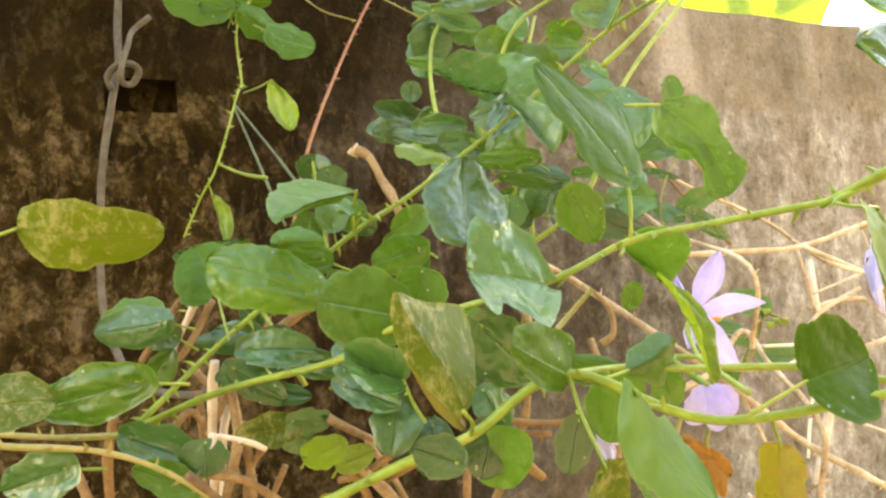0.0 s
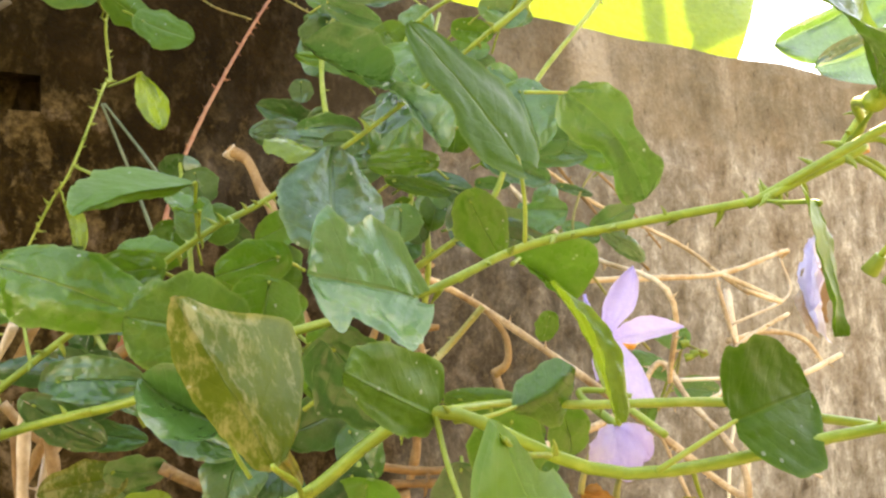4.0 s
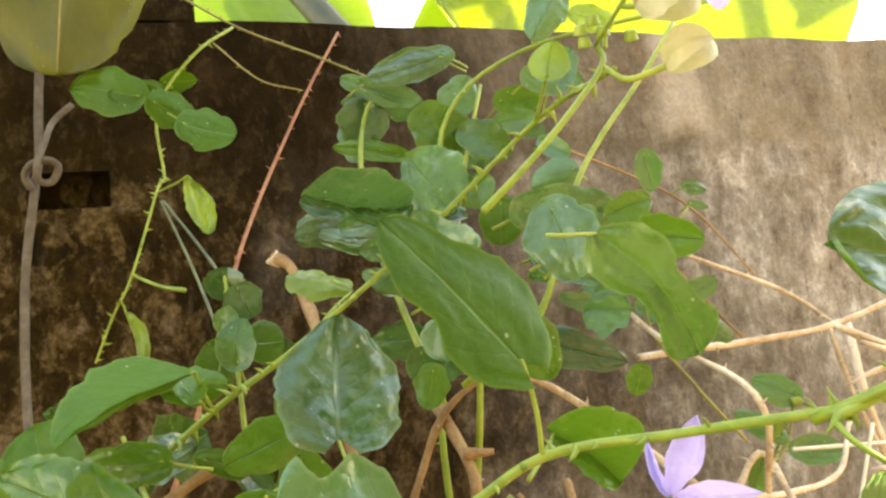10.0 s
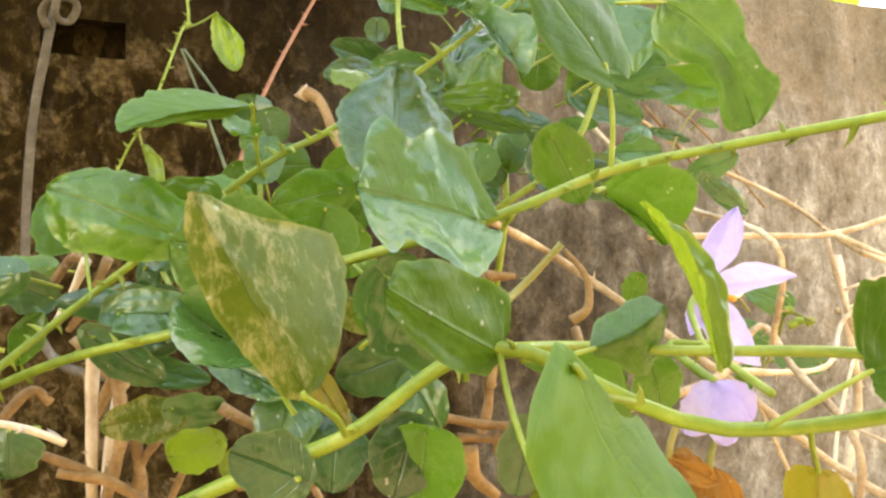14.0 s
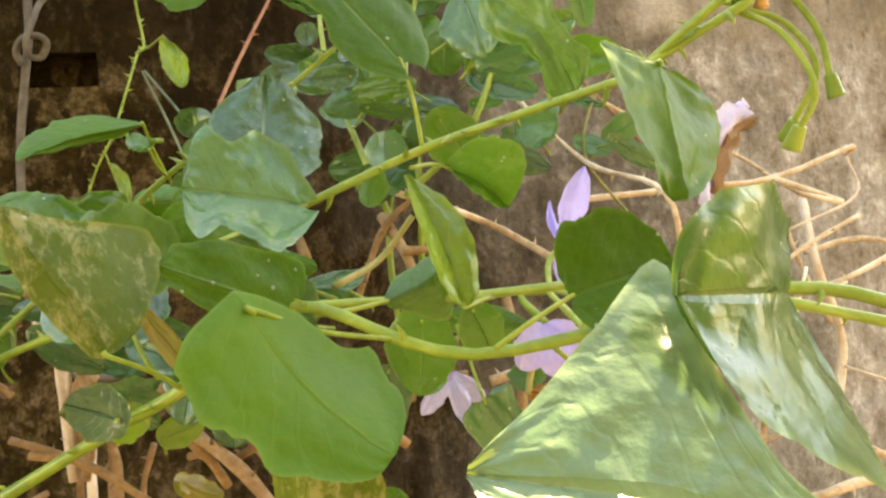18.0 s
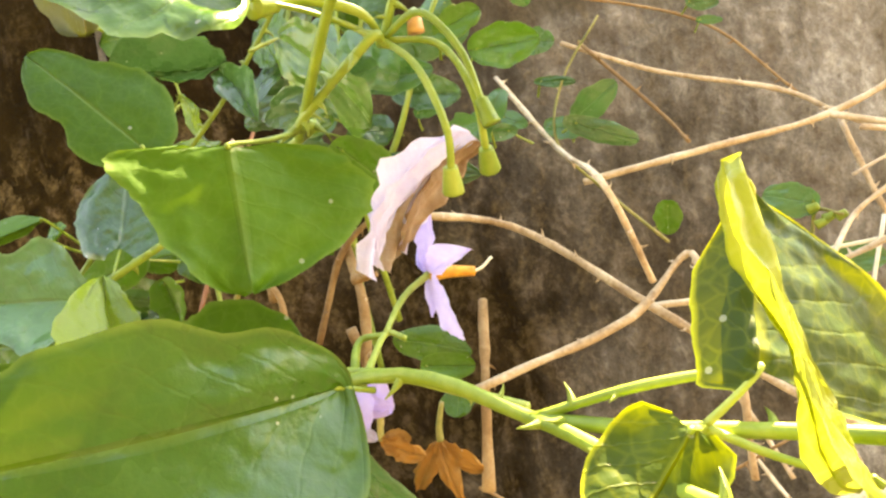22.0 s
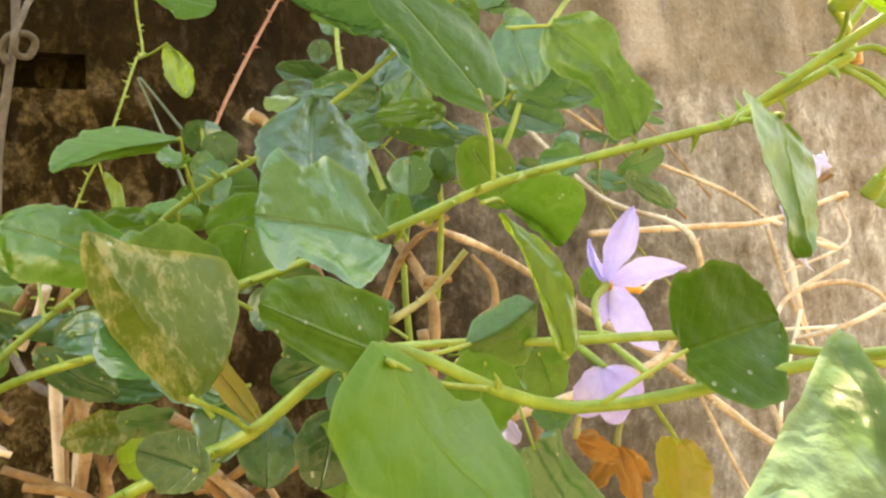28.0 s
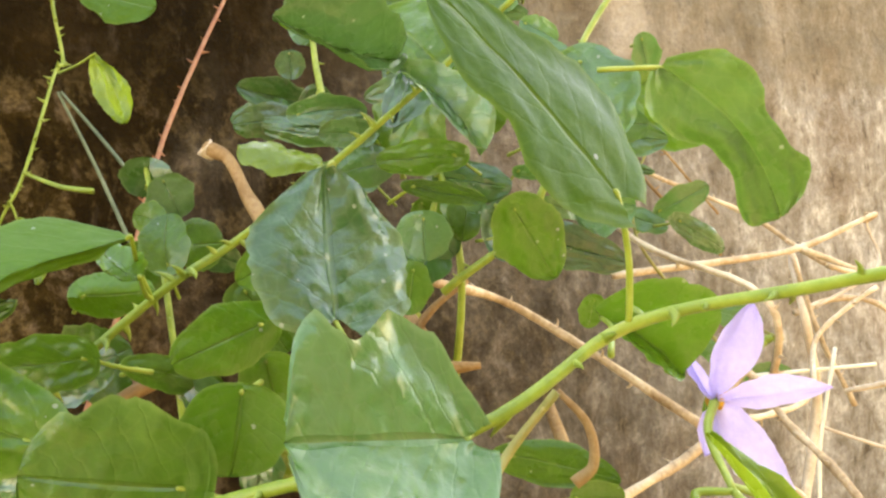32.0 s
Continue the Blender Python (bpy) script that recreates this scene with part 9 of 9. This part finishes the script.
dry345 = thing("dry_branch", (-0.0864, 0.3400, 0.4753), "bare reddish-brown dry branch", "branch", "dry branches")
stem("wood", [(-0.0864, 0.3400, 0.4753), (-0.0675, 0.3440, 0.4872), (-0.0512, 0.3480, 0.4942)], 0.00252, 0.00226, BARK_BROWN, dry345, knobs=0.34)
thorns([(-0.0864, 0.3400, 0.4753), (-0.0675, 0.3440, 0.4872), (-0.0512, 0.3480, 0.4942)], 3, 0.0036, BARK_BROWN, dry345, 0.00239, 347)

dry347 = thing("dry_branch", (-0.0522, 0.3000, 0.4434), "bare dry thorny branch, dull light brown", "branch", "dry branches")
stem("wood", [(-0.0522, 0.3000, 0.4434), (-0.0390, 0.3040, 0.4345), (-0.0253, 0.3080, 0.4278)], 0.00192, 0.00173, BARK_DULL, dry347, knobs=0.34)
thorns([(-0.0522, 0.3000, 0.4434), (-0.0390, 0.3040, 0.4345), (-0.0253, 0.3080, 0.4278)], 3, 0.0036, BARK_DULL, dry347, 0.00183, 349)

dry349 = thing("dry_branch", (-0.0502, 0.3100, 0.4242), "bare reddish-brown dry branch", "branch", "dry branches")
stem("wood", [(-0.0502, 0.3100, 0.4242), (-0.0417, 0.3140, 0.4103), (-0.0379, 0.3180, 0.3989)], 0.00222, 0.002, BARK_BROWN, dry349, knobs=0.34)
thorns([(-0.0502, 0.3100, 0.4242), (-0.0417, 0.3140, 0.4103), (-0.0379, 0.3180, 0.3989)], 3, 0.0036, BARK_BROWN, dry349, 0.00211, 351)

dry351 = thing("dry_branch", (-0.0256, 0.3100, 0.4249), "bare reddish-brown dry branch", "branch", "dry branches")
stem("wood", [(-0.0256, 0.3100, 0.4249), (-0.0414, 0.3140, 0.4152), (-0.0521, 0.3180, 0.4123)], 0.00178, 0.0016, BARK_BROWN, dry351, knobs=0.34)
thorns([(-0.0256, 0.3100, 0.4249), (-0.0414, 0.3140, 0.4152), (-0.0521, 0.3180, 0.4123)], 3, 0.0036, BARK_BROWN, dry351, 0.00169, 353)

dry353 = thing("dry_branch", (0.0188, 0.3000, 0.4384), "bare dry thorny branch, dull light brown", "branch", "dry branches")
stem("wood", [(0.0188, 0.3000, 0.4384), (0.0380, 0.3040, 0.4339), (0.0630, 0.3080, 0.4337)], 0.00163, 0.00147, BARK_BROWN, dry353, knobs=0.34)
thorns([(0.0188, 0.3000, 0.4384), (0.0380, 0.3040, 0.4339), (0.0630, 0.3080, 0.4337)], 3, 0.0036, BARK_DULL, dry353, 0.00155, 355)


dry357 = thing("dry_branch", (-0.0715, 0.2100, 0.4580), "bare dry branch, almost white", "branch", "dry branches")
stem("wood", [(-0.0715, 0.2100, 0.4580), (-0.0629, 0.2140, 0.4548), (-0.0573, 0.2180, 0.4509)], 0.00081, 0.00073, BARK_PALE, dry357, knobs=0.34)
thorns([(-0.0715, 0.2100, 0.4580), (-0.0629, 0.2140, 0.4548), (-0.0573, 0.2180, 0.4509)], 3, 0.0036, BARK_PALE, dry357, 0.00077, 359)

dry359 = thing("dry_branch", (-0.1758, 0.2500, 0.4566), "woody yellow-brown thorny vine stem", "branch", "dry branches")
stem("wood", [(-0.1758, 0.2500, 0.4566), (-0.1606, 0.2540, 0.4543), (-0.1388, 0.2580, 0.4508), (-0.1182, 0.2620, 0.4495)], 0.00118, 0.00107, STEM_OLD, dry359, knobs=0.34)
thorns([(-0.1758, 0.2500, 0.4566), (-0.1606, 0.2540, 0.4543), (-0.1388, 0.2580, 0.4508), (-0.1182, 0.2620, 0.4495)], 14, 0.0036, STEM_OLD, dry359, 0.00113, 361)

dry361 = thing("dry_branch", (-0.1530, 0.2200, 0.4605), "woody yellow-brown thorny vine stem", "branch", "dry branches")
stem("wood", [(-0.1530, 0.2200, 0.4605), (-0.1418, 0.2240, 0.4562), (-0.1121, 0.2280, 0.4514), (-0.0925, 0.2320, 0.4418), (-0.0762, 0.2360, 0.4284)], 0.00104, 0.00093, STEM_OLD, dry361, knobs=0.34)
thorns([(-0.1530, 0.2200, 0.4605), (-0.1418, 0.2240, 0.4562), (-0.1121, 0.2280, 0.4514), (-0.0925, 0.2320, 0.4418), (-0.0762, 0.2360, 0.4284)], 14, 0.0036, STEM_OLD, dry361, 0.00098, 363)

dry363 = thing("dry_branch", (-0.1757, 0.3300, 0.4227), "bare dry thorny branch, dull light brown", "branch", "dry branches")
stem("wood", [(-0.1757, 0.3300, 0.4227), (-0.1731, 0.3340, 0.4110), (-0.1730, 0.3380, 0.4018)], 0.00252, 0.00226, BARK_DULL, dry363, knobs=0.34)
thorns([(-0.1757, 0.3300, 0.4227), (-0.1731, 0.3340, 0.4110), (-0.1730, 0.3380, 0.4018)], 3, 0.0036, BARK_DULL, dry363, 0.00239, 365)

dry365 = thing("dry_branch", (-0.1563, 0.3300, 0.4446), "bare reddish-brown dry branch", "branch", "dry branches")
stem("wood", [(-0.1563, 0.3300, 0.4446), (-0.1619, 0.3340, 0.4232), (-0.1637, 0.3380, 0.4012)], 0.00252, 0.00226, BARK_BROWN, dry365, knobs=0.34)
thorns([(-0.1563, 0.3300, 0.4446), (-0.1619, 0.3340, 0.4232), (-0.1637, 0.3380, 0.4012)], 3, 0.0036, BARK_BROWN, dry365, 0.00239, 367)

dry367 = thing("dry_branch", (-0.1056, 0.3000, 0.4236), "bare reddish-brown dry branch", "branch", "dry branches")
stem("wood", [(-0.1056, 0.3000, 0.4236), (-0.0904, 0.3040, 0.4191), (-0.0799, 0.3080, 0.4100)], 0.00192, 0.00173, BARK_BROWN, dry367, knobs=0.34)
thorns([(-0.1056, 0.3000, 0.4236), (-0.0904, 0.3040, 0.4191), (-0.0799, 0.3080, 0.4100)], 3, 0.0036, BARK_BROWN, dry367, 0.00183, 369)

twig_cut = thing("cut_twig", (0.0333, 0.2500, 0.4741), "short green twig with a cut end", "vine")
stem("stem", [(0.0320, 0.2450, 0.4729), (0.0430, 0.2629, 0.4792), (0.0550, 0.2629, 0.4912)], 0.0012, 0.001, STEM_OLD, twig_cut)
thorns([(0.0320, 0.2450, 0.4729), (0.0430, 0.2629, 0.4792), (0.0550, 0.2629, 0.4912)], 4, 0.0022, STEM_OLD, twig_cut, 0.00110, 370)

tendril = thing("dry_tendril", (0.0577, 0.2674, 0.4699), "curled dark brown dry tendril", "vine")
stem("stem", [(0.0568, 0.2700, 0.4899), (0.0622, 0.2680, 0.4821), (0.0623, 0.2670, 0.4737), (0.0577, 0.2674, 0.4699)], 0.0007, 0.0016, BARK_BROWN, tendril)

straw = thing("straw_stalk", (0.2203, 0.5000, 0.4341), "thin bright yellow straw stalk", "straw")
stem("stalk", [(0.2203, 0.5000, 0.4341), (0.2906, 0.5000, 0.4317)], 0.0012, 0.001, STYLE, straw)

straw_b = thing("straw_stalk", (0.2359, 0.4800, 0.3601), "thin pale straw stalk", "straw")
stem("stalk", [(0.2679, 0.5000, 0.4441), (0.2469, 0.4900, 0.3954), (0.2359, 0.4800, 0.3601)], 0.0011, 0.0011, STYLE, straw_b)

rope = thing("rope", (-0.2300, 0.5300, 0.7315), "grey knotted rope hanging against the wall", "rope")
stem("strand", [(-0.2262, 0.5300, 0.7709), (-0.2300, 0.5300, 0.7315), (-0.2312, 0.5270, 0.6992), (-0.2288, 0.5200, 0.6719), (-0.2335, 0.5200, 0.6514), (-0.2459, 0.5200, 0.5853), (-0.2476, 0.5150, 0.4993), (-0.2314, 0.5000, 0.4595), (-0.2104, 0.4900, 0.4377), (-0.1758, 0.4800, 0.4309), (-0.1563, 0.4700, 0.4358)], 0.0028, 0.0028, ROPE, rope, knobs=0.1, steps=8)
stem("knot", [(-0.2325, 0.5150, 0.6519), (-0.2326, 0.5100, 0.6598), (-0.2233, 0.5050, 0.6659), (-0.2126, 0.5050, 0.6665), (-0.2098, 0.5100, 0.6624), (-0.2162, 0.5120, 0.6541), (-0.2204, 0.5050, 0.6542), (-0.2177, 0.5000, 0.6634), (-0.2171, 0.5100, 0.6812), (-0.2169, 0.5200, 0.6960), (-0.2052, 0.5250, 0.7080)], 0.0027, 0.002, ROPE, rope, knobs=0.1, steps=8)

red = thing("red_vine_stem", (-0.1036, 0.3800, 0.4560), "thin reddish thorny vine stem leaning on the wall", "vine")
stem("stem", [(-0.0325, 0.6000, 0.7607), (-0.0594, 0.5550, 0.6911), (-0.0858, 0.4900, 0.5975), (-0.0929, 0.4300, 0.5187), (-0.1116, 0.4000, 0.4517)], 0.0011, 0.0014, STEM_RED, red)
thorns([(-0.0325, 0.6000, 0.7607), (-0.0594, 0.5550, 0.6911), (-0.0858, 0.4900, 0.5975), (-0.0929, 0.4300, 0.5187), (-0.1116, 0.4000, 0.4517)], 44, 0.0036, STEM_RED, red, 0.00125, 371)
stem("side_branch", [(-0.1460, 0.5500, 0.7930), (-0.0932, 0.5500, 0.7539), (-0.0461, 0.5600, 0.7312), (-0.0016, 0.5700, 0.7080)], 0.0008, 0.0007, STEM_OLD, red)
thorns([(-0.1460, 0.5500, 0.7930), (-0.0932, 0.5500, 0.7539), (-0.0461, 0.5600, 0.7312), (-0.0016, 0.5700, 0.7080)], 16, 0.003, STEM_OLD, red, 0.00075, 372)
stem("side_branch", [(-0.1131, 0.5500, 0.7457), (-0.0837, 0.5500, 0.7155), (-0.0537, 0.5500, 0.7030)], 0.0006, 0.0005, STEM_OLD, red)
thorns([(-0.1131, 0.5500, 0.7457), (-0.0837, 0.5500, 0.7155), (-0.0537, 0.5500, 0.7030)], 8, 0.0026, STEM_OLD, red, 0.00055, 373)

hang = thing("hanging_vine", (-0.1606, 0.4500, 0.5349), "thin green thorny vine hanging on the wall", "vine")
stem("stem", [(-0.0887, 0.5200, 0.7422), (-0.1081, 0.5000, 0.7204), (-0.1295, 0.4850, 0.6833), (-0.1291, 0.4849, 0.6420), (-0.1297, 0.4750, 0.6317), (-0.1397, 0.4550, 0.5812), (-0.1502, 0.4500, 0.5594), (-0.1624, 0.4500, 0.5350)], 0.001, 0.0006, STEM, hang)
thorns([(-0.0887, 0.5200, 0.7422), (-0.1081, 0.5000, 0.7204), (-0.1295, 0.4850, 0.6833), (-0.1291, 0.4849, 0.6420), (-0.1297, 0.4750, 0.6317), (-0.1397, 0.4550, 0.5812), (-0.1502, 0.4500, 0.5594), (-0.1624, 0.4500, 0.5350)], 52, 0.0036, STEM, hang, 0.00080, 374)
leaf(hang, (-0.1007, 0.4500, 0.6316), (-0.0875, 0.4403, 0.5970), (-0.1047, 0.4500, 0.6143), (-0.0841, 0.4400, 0.6105), LEAF_YOUNG, petiole=(-0.1219, 0.4600, 0.6273), seed=375, cord=0)
leaf(hang, (-0.1429, 0.4500, 0.5607), (-0.1350, 0.4450, 0.5293), (-0.1421, 0.4500, 0.5444), (-0.1314, 0.4450, 0.5469), LEAF_YOUNG, petiole=(-0.1444, 0.4500, 0.5663), seed=376, cord=0)
stem("bud_stalk", [(-0.1397, 0.4550, 0.5812), (-0.1224, 0.4500, 0.5727), (-0.1063, 0.4450, 0.5683)], 0.0008, 0.0014, STEM, hang)
leaf(hang, (-0.1314, 0.4665, 0.6864), (-0.1757, 0.4735, 0.6997), (-0.1528, 0.4695, 0.6778), (-0.1474, 0.4709, 0.7067), LEAF_MATTE, petiole=(-0.1352, 0.4950, 0.6864), seed=377, lobes=0.07, nlobe=2.4, wave=0.07, blunt=0.51, cord=0.12, bend=0.04, ripple=0.7)
leaf(hang, (-0.1175, 0.4545, 0.6774), (-0.0995, 0.4655, 0.6652), (-0.1066, 0.4651, 0.6830), (-0.1155, 0.4585, 0.6634), LEAF_MATTE, petiole=(-0.1311, 0.4850, 0.6835), seed=378, lobes=0.06, nlobe=2.4, wave=0.08, blunt=0.44, cord=0.17, bend=-0.02, ripple=0.7)
leaf(hang, (-0.0982, 0.4462, 0.6601), (-0.0721, 0.4538, 0.6516), (-0.0858, 0.4558, 0.6695), (-0.0892, 0.4442, 0.6444), LEAF_MATTE, petiole=(-0.1270, 0.4750, 0.6806), seed=379, lobes=0.09, nlobe=2.1, wave=0.11, blunt=0.45, cord=0.16, bend=-0.05, ripple=0.7)
leaf(hang, (-0.1309, 0.5024, 0.7055), (-0.1078, 0.4976, 0.7020), (-0.1194, 0.4967, 0.7101), (-0.1214, 0.5003, 0.6967), LEAF_MATTE, petiole=(-0.1475, 0.5250, 0.6951), seed=380, lobes=0.07, nlobe=2.0, wave=0.12, blunt=0.51, cord=0.13, bend=-0.0, ripple=0.7)
leaf(hang, (-0.1259, 0.4740, 0.6910), (-0.1500, 0.4660, 0.6897), (-0.1358, 0.4679, 0.6817), (-0.1359, 0.4714, 0.6984), LEAF_MATTE, petiole=(-0.1174, 0.4888, 0.6855), seed=381, lobes=0.07, nlobe=2.9, wave=0.09, blunt=0.44, cord=0.21, bend=-0.05, ripple=0.7)

grass0 = thing("grass_stalk", (-0.1067, 0.4900, 0.5412), "thin dull green grass stalk against the wall", "grass", "grass stalks")
stem("stalk", [(-0.1397, 0.5000, 0.6294), (-0.1246, 0.5000, 0.5878), (-0.1067, 0.4900, 0.5412)], 0.0007, 0.0011, GRASS, grass0, knobs=0.03)

grass1 = thing("grass_stalk", (-0.0925, 0.4800, 0.5659), "thin dull green grass stalk against the wall", "grass", "grass stalks")
stem("stalk", [(-0.1380, 0.5000, 0.6293), (-0.1138, 0.4900, 0.5965), (-0.0925, 0.4800, 0.5659)], 0.0007, 0.0011, GRASS, grass1, knobs=0.03)

broad = thing("broad_leaf", (-0.1987, 0.5000, 0.7143), "broad dull yellow-green leaf hanging before the wall", "leaf")
leaf(broad, (-0.1528, 0.4600, 0.8473), (-0.1797, 0.4674, 0.7063), (-0.2289, 0.4600, 0.7867), (-0.1106, 0.4600, 0.7690), LEAF_BROAD, seed=382, blunt=0.4, cord=0, name='blade', bend=0.03)
stem("midrib", [(-0.1528, 0.4590, 0.8473), (-0.1662, 0.4610, 0.7768), (-0.1790, 0.4660, 0.7080)], 0.0012, 0.0004, STEM_OLD, broad, "pale midrib", sides=6)
